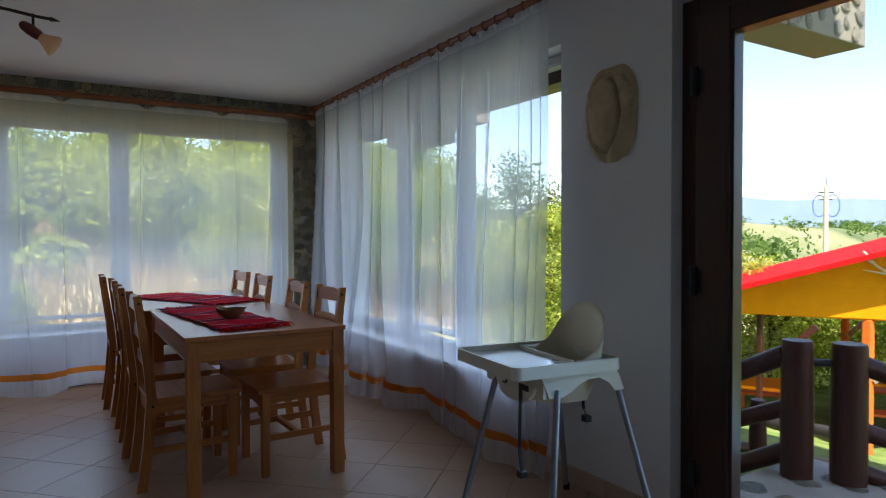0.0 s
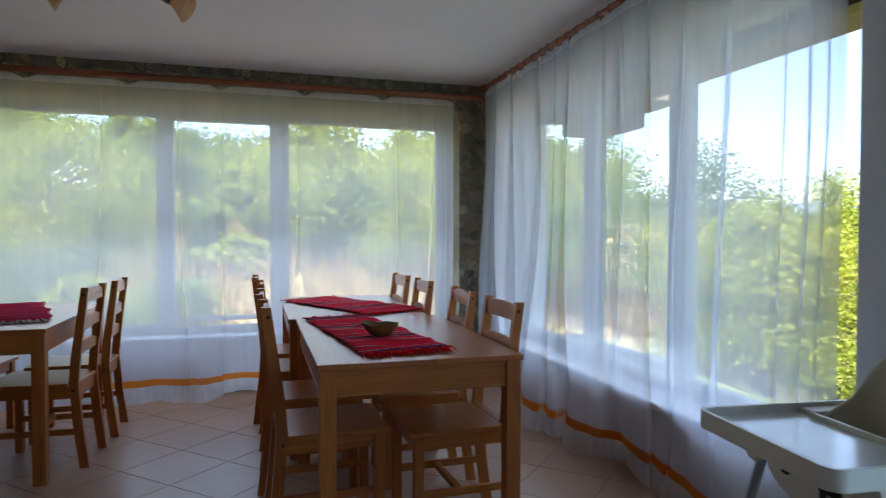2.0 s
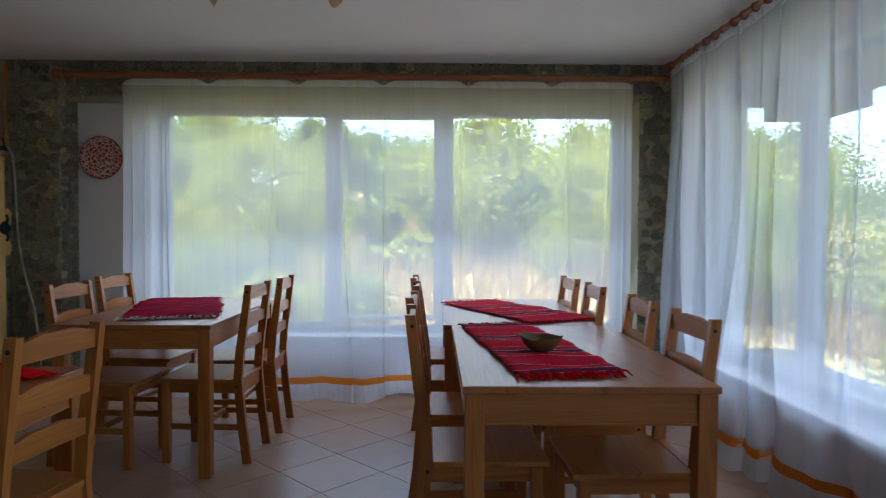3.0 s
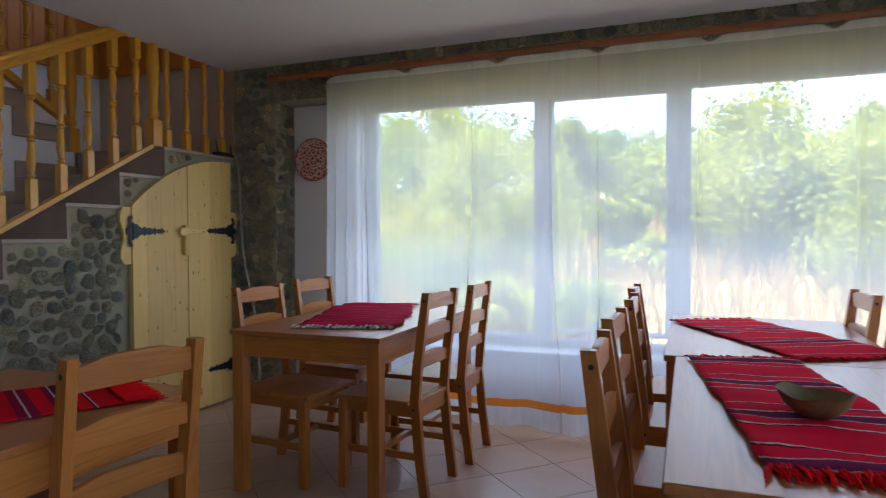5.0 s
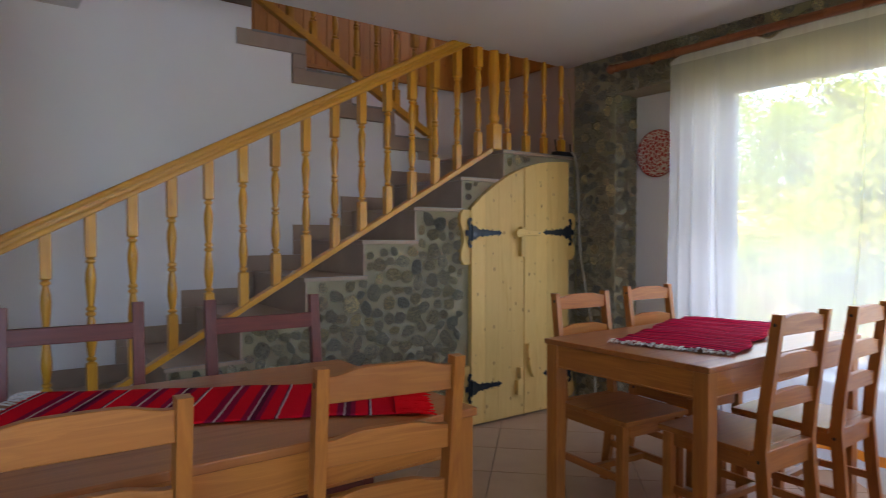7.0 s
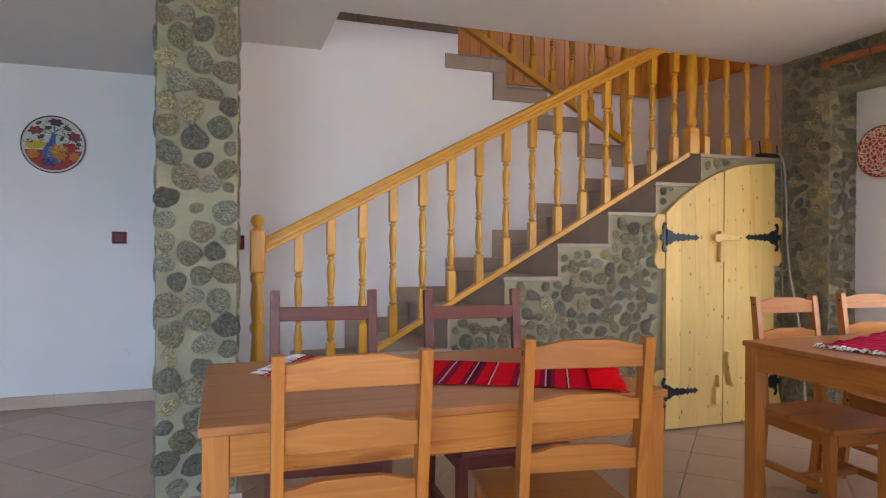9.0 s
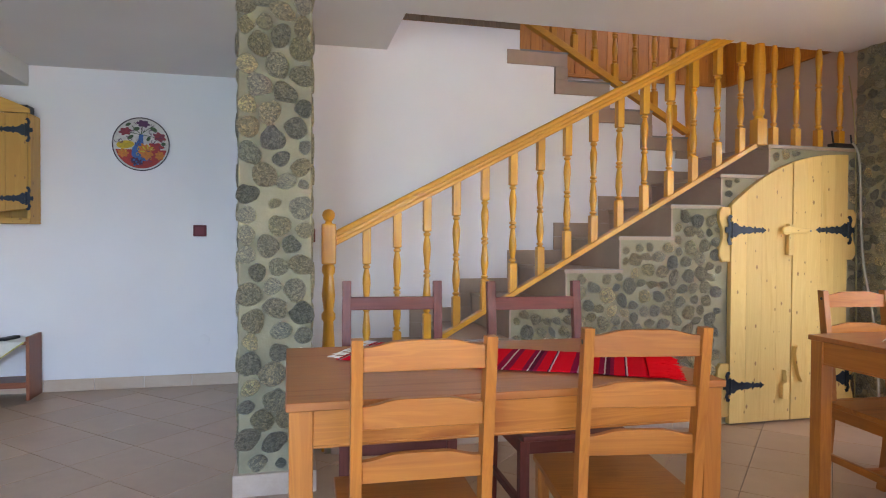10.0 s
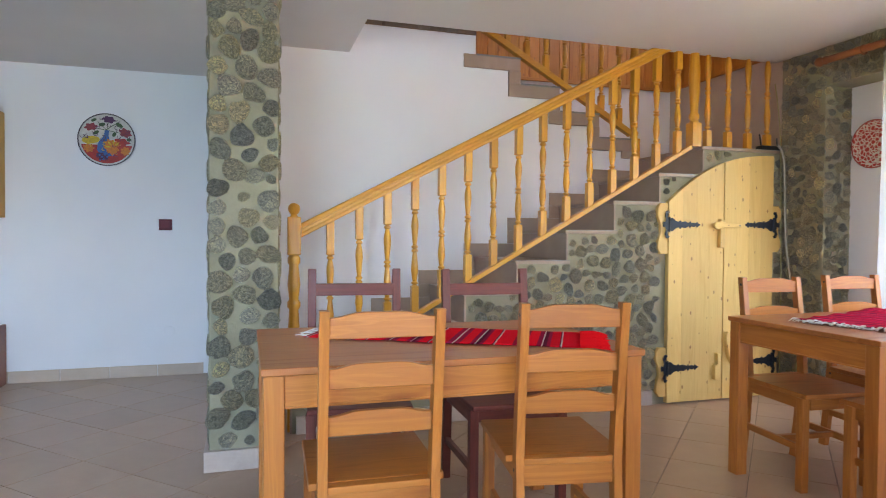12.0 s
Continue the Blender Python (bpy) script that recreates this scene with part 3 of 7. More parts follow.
pieces = []
y = -1.7
while y < 1.9:
    pieces.append(((WEST, y, 0), (WEST + 0.012, y + 0.325, 0.085)))
    y += 0.329
y = 1.985
while y < 2.6:
    pieces.append(((EAST - 0.012, y, 0), (EAST, min(y + 0.325, 2.62), 0.08)))
    y += 0.329
while y < 5.6:
    pieces.append(((EAST - 0.012, y, 0), (EAST, y + 0.325, 0.08)))
    y += 0.329
skirting("baseboard", pieces)


# ---- windows and the terrace door ----
def window(name, label, panes, z_lo, z_hi, m, sill=True):
    """A plastic window in the plane x of m: panes are (from, to, bottom, top) of the glass along x."""
    root = thing(name, label, "window", m, kind="structure")
    x0, x1 = panes[0][0] - 0.075, panes[-1][1] + 0.075
    part("window_frame", boxes(((x0, -0.035, z_lo), (x1, 0.035, z_lo + 0.05)), ((x0, -0.035, z_hi - 0.05), (x1, 0.035, z_hi)),
                               ((x0, -0.035, z_lo + 0.05), (x0 + 0.05, 0.035, z_hi - 0.05)), ((x1 - 0.05, -0.035, z_lo + 0.05), (x1, 0.035, z_hi - 0.05)), bev=0.004), PVC, root)
    for a, b in zip(panes, panes[1:]):
        part("mullion", boxes(((a[1] + 0.02, -0.033, z_lo + 0.05), (b[0] - 0.02, 0.033, z_hi - 0.05)), bev=0.004), PVC, root)
    for a, b, lo, hi in panes:
        sash = boxes(((a - 0.028, -0.045, lo - 0.028), (b + 0.028, 0.02, lo)), ((a - 0.028, -0.045, hi), (b + 0.028, 0.02, hi + 0.028)),
                     ((a - 0.028, -0.045, lo), (a, 0.02, hi)), ((b, -0.045, lo), (b + 0.028, 0.02, hi)), bev=0.004)
        frame_part = part("sash", sash, PVC, root)
        pane = part("pane", boxes(((a, -0.005, lo), (b, 0.005, hi))), GLASS, frame_part)
        pane.visible_shadow = False
    if sill:
        part("window_sill", boxes(((x0, -0.26, z_lo - 0.025), (x1, -0.036, z_lo + 0.003)), bev=0.006), PVC, root)
    return root


window("window_1", "wide white plastic window with three panes behind the curtain",
       [(-1.547, -0.413, 0.49, 2.012), (-0.292, 0.387, 0.535, 1.988), (0.529, 1.708, 0.49, 2.012)], 0.415, 2.056, pose(0, 6.165, 0))
window("window_2", "wide white plastic window with three panes in the east wall",
       [(-5.335, -4.50, 0.49, 2.012), (-4.365, -3.69, 0.535, 1.988), (-3.56, -2.575, 0.49, 2.012)], 0.415, 2.056, pose(2.205, 0, 0, 0, 0, -90))

def terrace_door():
    root = thing("door_1", "closed dark brown glazed double terrace door with black hinges", "door", pose(0, 0, 0), kind="structure")
    x0, x1 = 2.12, 2.19
    part("door_frame", boxes(((x0, ED1 - 0.075, 0.0), (x1, ED1, 2.06)), ((x0, ED0, 0.0), (x1, ED0 + 0.075, 2.06)), ((x0, ED0 + 0.075, 1.985), (x1, ED1 - 0.075, 2.06)), bev=0.005), BROWN[2], root)
    mid = (ED0 + ED1) / 2
    for a, b, hy in ((mid + 0.002, ED1 - 0.072, ED1 - 0.073), (ED0 + 0.072, mid - 0.002, ED0 + 0.073)):
        leaf = part("door_leaf", boxes(((x0 - 0.012, b - 0.145, 0.02), (x1 - 0.01, b, 1.99)), ((x0 - 0.012, a, 0.02), (x1 - 0.01, a + 0.145, 1.99)),
                                       ((x0 - 0.012, a + 0.145, 1.895), (x1 - 0.01, b - 0.145, 1.99)), ((x0 - 0.012, a + 0.145, 0.02), (x1 - 0.01, b - 0.145, 0.15)), bev=0.006), BROWN[2], root)
        part("bead", boxes(((x0 - 0.004, b - 0.157, 0.15), (x1 - 0.02, b - 0.145, 1.895)), ((x0 - 0.004, a + 0.145, 0.15), (x1 - 0.02, a + 0.157, 1.895)), bev=0.002), BROWN[2], leaf)
        pane = part("pane", boxes(((2.15, a + 0.145, 0.15), (2.16, b - 0.145, 1.895))), GLASS, leaf)
        pane.visible_shadow = False
        for z in (0.24, 0.98, 1.74):
            bm = bmesh.new()
            tube(bm, (x0 - 0.022, hy, z - 0.055), (x0 - 0.022, hy, z + 0.055), 0.014, seg=14)
            box(bm, (x0 - 0.014, hy - 0.035, z - 0.04), (x0 - 0.004, hy + 0.035, z + 0.04), 0.003)
            part("hinge", bm, BLACK, root)
    bm = boxes(((x0 - 0.03, mid + 0.055, 0.93), (x0 - 0.012, mid + 0.085, 1.15)), bev=0.004)
    tube(bm, (x0 - 0.03, mid + 0.07, 1.07), (x0 - 0.07, mid + 0.07, 1.07), 0.009)
    tube(bm, (x0 - 0.065, mid + 0.065, 1.07), (x0 - 0.065, mid + 0.18, 1.07), 0.009)
    part("door_handle", bm, BLACK, root)


terrace_door()


# ---- stair ----
def build_stair():
    root = thing("staircase", "tiled stair turning over a landing, with a stone-faced side", "staircase", kind="structure")
    # stone-faced carcass
    outline = [(FIRST, 0)]
    for k in range(9):
        yk = FIRST + GOING * k
        outline += [(yk, RISE * k - (0.02 if k else 0)), (yk, RISE * (k + 1) - 0.02)]
    outline += [(NORTH, LANDING - 0.02), (NORTH, 0)]
    clean = [outline[0]] + [p for q, p in zip(outline, outline[1:]) if (abs(p[0] - q[0]) + abs(p[1] - q[1])) > 1e-6]
    bm = bmesh.new()
    plate(bm, clean, FACADE - SPINE, Matrix(((0, 0, 1, SPINE), (1, 0, 0, 0), (0, 1, 0, 0), (0, 0, 0, 1))))
    carcass = part("side_wall", bm, MORTAR, root, "river stones set in grey mortar")
    for k in range(9):
        yk, z = FIRST + GOING * k, RISE * (k + 1)
        far = yk + GOING + 0.01 if k < 8 else 6.15
        part("riser", boxes(((SPINE, yk - 0.012, RISE * k), (FACADE + 0.004, yk - 0.001, z - 0.02)), bev=0.001), STEP, root)
        part("tread", boxes(((SPINE if k < 8 else WEST, yk - 0.022, z - 0.019), (FACADE + 0.012, far, z)), bev=0.002), STEP, root)
        part("edge_strip", boxes(((FACADE + 0.011, yk - 0.02, z - 0.002), (FACADE + 0.015, far if k < 8 else NORTH, z + 0.0015))), STEEL, root)
        # stepped skirting on the wall between the flights
        if k < 8:
            y1 = yk + GOING
            part("wall_tile", boxes(((SPINE, yk - 0.095, z), (SPINE + 0.011, y1 - 0.012, z + 0.095)), bev=0.0015), STEP, root)
            part("wall_tile", boxes(((SPINE, yk - 0.095, z - RISE + 0.096), (SPINE + 0.0105, yk - 0.013, z - 0.001)), bev=0.0015), STEP, root)
    # upper flight: treads, risers and the stepped trim on its open side
    for k, (yk, z) in enumerate(zip(U_R, U_Z)):
        y_far = U_R[k + 1] if k < 4 else 3.4
        zl = U_Z[k - 1] if k else LANDING
        part("riser", boxes(((WEST, yk, zl), (SPINE - 0.1, yk + 0.011, z - 0.02))), STEP, root)
        if k < 4:
            part("tread", boxes(((WEST, y_far - 0.01, z - 0.02), (SPINE - 0.1, yk + 0.02, z))), STEP, root)
            part("edge_tile", boxes(((SPINE - 0.1, y_far - 0.09, z - 0.094), (SPINE + 0.012, yk - 0.004, z)), bev=0.0015), STEP, root)
            part("edge_tile", boxes(((SPINE - 0.1, yk - 0.09, zl + 0.001), (SPINE + 0.0115, yk, z - 0.095)), bev=0.0015), STEP, root)
            part("edge_strip", boxes(((SPINE + 0.011, y_far, z - 0.008), (SPINE + 0.017, yk, z + 0.004))), STEEL, root)
    # skirting tiles at the foot of the stone side
    yk = FIRST + 0.02
    while yk < 4.7:
        part("skirting_tile", boxes(((FACADE, yk, 0), (FACADE + 0.02, min(yk + 0.325, 4.74), 0.095)), bev=0.002), BASE, root)
        yk += 0.329
    part("skirting_tile", boxes(((FACADE, 5.75 - 0.02, 0), (FACADE + 0.02, NORTH, 0.095)), bev=0.002), BASE, root)
    return root, carcass


stair, stair_side = build_stair()

# boards on the stairwell walls above the upper floor
boards = thing("wall_boards", "orange varnished tongue-and-groove boards on the upper stairwell walls", "panelling", kind="structure")
y = 2.05
while y < 6.13:
    part("board", boxes(((WEST + 0.002, y, UPPER), (WEST + 0.018, y + 0.098, 4.88)), bev=0.005), BOARD[2], boards)
    y += 0.1
x = WEST + 0.02
while x < -2.55:
    top = SW_Z0 if SW_X0 - 0.1 < x < SW_X1 else 4.88
    part("board", boxes(((x, 6.132, UPPER), (x + 0.098, 6.148, top)), bev=0.005), BOARD[2], boards)
    x += 0.1
part("moulding", boxes(((WEST + 0.002, 2.05, UPPER - 0.03), (WEST + 0.028, 6.13, UPPER)), ((WEST + 0.03, 6.12, UPPER - 0.03), (-2.5, 6.148, UPPER)), bev=0.004), BOARD[1], boards)


# ---- balustrade ----
def baluster_mesh(height, r=0.021):
    """A turned baluster with square ends."""
    bm = bmesh.new()
    a, b = 0.115, height - 0.14
    box(bm, (-r, -r, 0), (r, r, a), 0.003)
    box(bm, (-r, -r, b), (r, r, height), 0.003)
    h = b - a
    q = [(0.95, 0.0), (0.52, 0.015), (0.90, 0.032), (0.90, 0.048), (0.50, 0.062), (0.66, 0.08), (1.0, 0.20), (0.95, 0.27), (0.68, 0.40), (0.56, 0.44), (0.90, 0.455), (0.90, 0.475), (0.52, 0.49),
         (0.90, 0.505), (0.90, 0.525), (0.54, 0.54), (0.7, 0.60), (1.0, 0.78), (0.92, 0.85), (0.54, 0.94), (0.90, 0.955), (0.90, 0.975), (0.55, 0.987), (0.95, 1.0)]
    lathe(bm, [(r * 1.02 * rr, a + h * zz) for rr, zz in q], 14)
    return mesh_of("baluster", bm, RAILW[2])


def newel_mesh(height, top_square, ball):
    bm = bmesh.new()
    r = 0.036
    box(bm, (-r, -r, 0), (r, r, 0.16), 0.004)
    z1 = height - (0.075 if ball else 0) - top_square
    box(bm, (-r, -r, z1), (r, r, z1 + top_square), 0.008)
    h = z1 - 0.16
    q = [(0.95, 0.0), (0.7, 0.02), (0.95, 0.04), (0.95, 0.06), (0.7, 0.08), (0.95, 0.25), (1.05, 0.38), (0.75, 0.60), (0.72, 0.63), (1.0, 0.65), (1.0, 0.68), (0.7, 0.70), (0.98, 0.80), (0.7, 0.93), (0.95, 0.95), (0.95, 0.98), (0.75, 1.0)]
    lathe(bm, [(r * rr, 0.16 + h * zz) for rr, zz in q], 18)
    if ball:
        zb = z1 + top_square
        lathe(bm, [(0.022, zb), (0.016, zb + 0.012), (0.027, zb + 0.024), (0.034, zb + 0.042), (0.030, zb + 0.06), (0.018, zb + 0.072), (0.003, zb + 0.076)], 18)
    return mesh_of("newel_post", bm, RAILW[2])


RX = -2.53
def rail_low(y):
    return 0.618 + (y - 3.141) * (1.655 - 0.618) / (4.975 - 3.141)


def rail_top(y):
    return 1.145 + (y - 2.523) * (2.292 - 1.145) / (4.717 - 2.523)


def moulding(bm, p0, p1, outline):
    """One moulded bar of the given outline (across, up) from p0 to p1."""
    ends = [[bm.verts.new(Vector(p) + Vector((u, 0, v))) for u, v in outline] for p in (p0, p1)]
    n = len(outline)
    for i in range(n):
        bm.faces.new((ends[0][i], ends[0][(i + 1) % n], ends[1][(i + 1) % n], ends[1][i]))
    bm.faces.new(ends[0][::-1])
    bm.faces.new(ends[1])
    bmesh.ops.recalc_face_normals(bm, faces=bm.faces[:])


def balustrade():
    root = thing("stair_railing", "yellow varnished pine balustrade with turned balusters", "railing")
    shared("newel_post", newel_mesh(1.25, 0.21, True), root, pose(RX, 2.487, 0.005))
    shared("newel_post", newel_mesh(1.2, 0.2, False), root, pose(RX, 5.082, LANDING + 0.001))
    bm = bmesh.new()
    y0, y1 = 2.525, 5.05
    side = [(0.020, 0.0), (0.028, -0.004), (0.031, -0.012), (0.030, -0.022), (0.025, -0.026), (0.025, -0.032), (0.029, -0.035), (0.029, -0.047), (0.024, -0.050), (0.024, -0.056), (0.027, -0.059), (0.026, -0.076), (0.021, -0.079)]
    moulding(bm, (RX, y0, rail_top(y0)), (RX, y1, rail_top(y1)), side + [(-u, v) for u, v in side[::-1]])
    part("handrail", bm, RAILW[1], root)
    bm = bmesh.new()
    beam(bm, (RX + 0.005, 2.60, rail_low(2.60) - 0.015), (RX + 0.005, 5.05, rail_low(5.05) - 0.015), 0.05, 0.028, 0.004)
    part("bottom_rail", bm, RAILW[1], root)
    mid = baluster_mesh(0.56)
    for i in range(15):
        yb = 2.684 + (4.953 - 2.684) * i / 14
        lo, hi = rail_low(yb), rail_top(yb) - 0.06
        shared("baluster", mid, root, Matrix.LocRotScale((RX, yb, lo - 0.01), None, (1, 1, (hi - lo + 0.02) / 0.56)))
    tall = baluster_mesh(0.80)
    for yb in (5.19, 5.355, 5.52, 5.685, 5.845):
        shared("baluster", tall, root, pose(RX, yb, LANDING + 0.001))
    bm = bmesh.new()
    beam(bm, (RX, 5.10, LANDING + 0.85), (RX, 6.13, LANDING + 0.85), 0.062, 0.06, 0.008)
    part("handrail", bm, RAILW[1], root)
    # upper flight
    up = thing("upper_railing", "yellow varnished pine railing of the upper stair flight", "railing")
    ux = SPINE - 0.035
    shared("newel_post", newel_mesh(1.15, 0.2, False), up, pose(ux, 5.105, LANDING + 0.001))
    def low(yy):
        return 1.893 + (5.056 - yy) * (2.56 - 1.893) / (5.056 - 3.87)
    bm = bmesh.new()
    beam(bm, (ux, 5.08, low(5.08)), (ux, 3.5, low(3.5)), 0.05, 0.045, 0.004)
    part("bottom_rail", bm, RAILW[1], up)
    bm = bmesh.new()
    beam(bm, (ux, 5.08, low(5.08) + 0.72), (ux, 3.5, low(3.5) + 0.72), 0.06, 0.06, 0.006)
    part("handrail", bm, RAILW[1], up)
    short = baluster_mesh(0.66)
    for i in range(10):
        yb = 4.97 - 0.155 * i
        shared("baluster", short, up, pose(ux, yb, low(yb) + 0.015))


balustrade()

# ---- stone-faced pillar ----
def build_pillar():
    root = thing("pillar", "square pillar faced with rounded river stones on a pale tiled plinth", "pillar", kind="structure")
    x0, x1, y0, y1 = -2.335, -2.025, 2.075, 2.385
    shaft = part("shaft", boxes(((x0, y0, 0), (x1, y1, CEIL)), bev=0.012), MORTAR, root)
    part("plinth", boxes(((x0 - 0.02, y0 - 0.02, 0), (x1 + 0.022, y1 + 0.02, 0.095)), bev=0.003), BASE, root)
    return shaft


pillar_shaft = build_pillar()


# ---- furniture ----
def pine_table(name, label, lx, ly, m, top=0.722):
    """A table with legs at its corners; lx by ly, its corner at the origin of m."""
    root = thing(name, label, "table", m, "pine dining tables")
    long_y = ly > lx
    ax = 1 if long_y else 0
    part("tabletop", boxes(((0, 0, top - 0.022), (lx, ly, top)), bev=0.004), TABLETOP[ax], root)
    a = 0.008
    leg = mesh_of("leg", boxes(((0, 0, 0), (0.056, 0.056, top - 0.022)), bev=0.003), PINE[2])
    for x in (a, lx - a - 0.056):
        for y in (a, ly - a - 0.056):
            shared("leg", leg, root, pose(x, y, 0))
    for x in (a + 0.008, lx - a - 0.03):
        part("apron", boxes(((x, a + 0.056, top - 0.115), (x + 0.022, ly - a - 0.056, top - 0.022)), ((x - 0.003, a + 0.056, top - 0.115), (x + 0.025, ly - a - 0.056, top - 0.108)), bev=0.002), PINE[1], root)
    for y in (a + 0.008, ly - a - 0.03):
        part("apron", boxes(((a + 0.056, y, top - 0.115), (lx - a - 0.056, y + 0.022, top - 0.022)), ((a + 0.056, y - 0.003, top - 0.115), (lx - a - 0.056, y + 0.025, top - 0.108)), bev=0.002), PINE[0], root)
    return root


def slat_outline(w, h, bow):
    """A back slat: straight below, with low shoulders and a broad crest above."""
    n = 16
    pts = [(-w / 2, -h / 2), (w / 2, -h / 2)]
    for i in range(n + 1):
        u = 1 - i / n
        k = min(1.0, max(0.0, (min(u, 1 - u) - 0.03) / 0.27))
        pts.append((-w / 2 + w * u, h / 2 - bow + bow * (k * k * (3 - 2 * k)) + 0.002 * math.sin(math.pi * u)))
    return pts


def pine_chair(m):
    """A chair at the origin that faces -x; its back posts stand at x = 0."""
    root = thing("dining_chair", "honey pine dining chair with three curved back slats", "chair", m, "pine dining chairs")
    w = 0.151
    seat_z = 0.425
    top = 0.890
    for s in (-1, 1):
        bm = bmesh.new()
        y0, y1 = s * w - 0.0125, s * w + 0.0125
        # back post: straight leg, then leaning backwards
        prof = [(0.045, 0.0), (0.018, 0.20), (0.0, 0.42), (0.010, 0.55), (0.055, top)]
        verts = []
        for x, z in prof:
            d = 0.021 if z < 0.6 else 0.017
            verts.append([bm.verts.new((x - d, y0, z)), bm.verts.new((x + d, y0, z)), bm.verts.new((x + d, y1, z)), bm.verts.new((x - d, y1, z))])
        for a, b in zip(verts, verts[1:]):
            for i in range(4):
                bm.faces.new((a[i], a[(i + 1) % 4], b[(i + 1) % 4], b[i]))
        bm.faces.new(verts[0][::-1])
        bm.faces.new(verts[-1])
        bmesh.ops.recalc_face_normals(bm, faces=bm.faces[:])
        post = part("back_post", bm, PINE[2], root)
        for x, z in ((0.048, 0.855), (-0.004, 0.385)):
            bm = bmesh.new()
            tube(bm, (x, s * (w + 0.0122), z), (x, s * (w + 0.0132), z), 0.0065, seg=12)
            part("screw_cap", bm, BLACK, post, "dark screw hole")
        part("front_leg", boxes(((-0.375, s * (w + 0.012) - 0.018, 0), (-0.338, s * (w + 0.012) + 0.018, seat_z - 0.022)), bev=0.003), PINE[2], root)
        part("side_rail", boxes(((-0.34, s * w - 0.009, seat_z - 0.075), (-0.012, s * w + 0.009, seat_z - 0.022)), bev=0.002), PINE[0], root)
        part("stretcher", boxes(((-0.342, s * w - 0.008, 0.165), (0.006, s * w + 0.008, 0.195)), bev=0.002), PINE[0], root)
    part("seat", boxes(((-0.395, -0.185, seat_z - 0.021), (-0.02, 0.185, seat_z)), ((-0.02, -w + 0.013, seat_z - 0.021), (0.018, w - 0.013, seat_z)), bev=0.004), PINE[1], root)
    part("front_rail", boxes(((-0.366, -w + 0.018, seat_z - 0.075), (-0.348, w - 0.018, seat_z - 0.022)), bev=0.002), PINE[1], root)
    part("back_rail", boxes(((-0.012, -w + 0.0125, seat_z - 0.085), (0.010, w - 0.0125, seat_z - 0.022)), bev=0.002), PINE[1], root)
    part("cross_stretcher", boxes(((-0.20, -w + 0.008, 0.168), (-0.175, w - 0.008, 0.192)), bev=0.002), PINE[1], root)
    for zc, h, bow in ((0.850, 0.066, 0.012), (0.717, 0.064, 0.012), (0.590, 0.062, 0.012)):
        x = 0.010 + (zc - 0.55) * 0.045 / (top - 0.55)
        bm = bmesh.new()
        plate(bm, slat_outline(2 * w - 0.025, h, bow), 0.018, Matrix(((0, 0, 1, x - 0.010), (1, 0, 0, 0), (0, 1, 0, zc), (0, 0, 0, 1))), 0.003)
        part("back_slat", bm, PINE[1], root)
    return root


def red_chair(m):
    """A mahogany-stained chair at the origin that faces -x."""
    root = thing("dining_chair", "mahogany-stained wooden chair with one straight top rail", "chair", m, "mahogany chairs")
    w, top, seat_z = 0.186, 0.932, 0.43
    for s in (-1, 1):
        bm = bmesh.new()
        beam(bm, (0.03, s * w, 0.0), (0.0, s * w, seat_z), 0.036, 0.03, 0.003)
        beam(bm, (0.0, s * w, seat_z - 0.02), (0.06, s * w, top), 0.036, 0.03, 0.003)
        part("back_post", bm, RED[2], root)
        part("front_leg", boxes(((-0.385, s * w - 0.018, 0), (-0.35, s * w + 0.018, seat_z - 0.02)), bev=0.003), RED[2], root)
        part("side_rail", boxes(((-0.35, s * w - 0.009, seat_z - 0.075), (-0.014, s * w + 0.009, seat_z - 0.02)), bev=0.002), RED[0], root)
        part("stretcher", boxes(((-0.35, s * w - 0.009, 0.16), (0.004, s * w + 0.009, 0.19)), bev=0.002), RED[0], root)
    part("seat", boxes(((-0.405, -0.2, seat_z - 0.02), (-0.02, 0.2, seat_z)), bev=0.005), RED[1], root)
    part("top_rail", boxes(((0.035, -w + 0.016, 0.815), (0.056, w - 0.016, 0.868)), bev=0.003), RED[1], root)
    part("lower_rail", boxes(((0.008, -w + 0.016, 0.56), (0.028, w - 0.016, 0.61)), bev=0.003), RED[1], root)
    part("front_rail", boxes(((-0.378, -w + 0.018, seat_z - 0.07), (-0.36, w - 0.018, seat_z - 0.02)), bev=0.002), RED[1], root)
    return root


pine_table("dining_table", "honey pine dining table carrying a red runner and a bowl", 0.738, 1.18, pose(0.476, 3.21, 0))
pine_table("dining_table", "honey pine dining table pushed end to end against another", 0.738, 1.175, pose(0.437, 4.395, 0, 0, 0, -0.4))
pine_table("dining_table", "honey pine dining table with a crimson rag mat", 0.742, 1.18, pose(-1.378, 4.366, 0))
pine_table("dining_table", "honey pine dining table with a red striped runner", 0.76, 1.19, pose(-1.478, 2.278, 0))

# pine chairs: (x of the back top, y of its middle, way it faces in degrees)
TOPX = 0.055
first_chair = pine_chair(pose(-0.615, 3.156, 0, 0, 0, -9) @ pose(-TOPX, 0, 0))
for x, y, turn in [(-0.575, 2.581, -2), (-0.515, 4.735, -3), (-0.485, 5.215, 1), (-1.478, 4.70, 175), (-1.545, 5.295, 174),
                   (1.262, 3.535, 2), (1.262, 4.06, -1), (1.235, 4.72, 0), (1.215, 5.24, 3), (0.315, 3.62, 181), (0.30, 4.15, 178), (0.305, 4.74, 180), (0.275, 5.26, 179)]:
    copy_thing(first_chair, pose(x, y, 0, 0, 0, turn) @ pose(-TOPX, 0, 0))
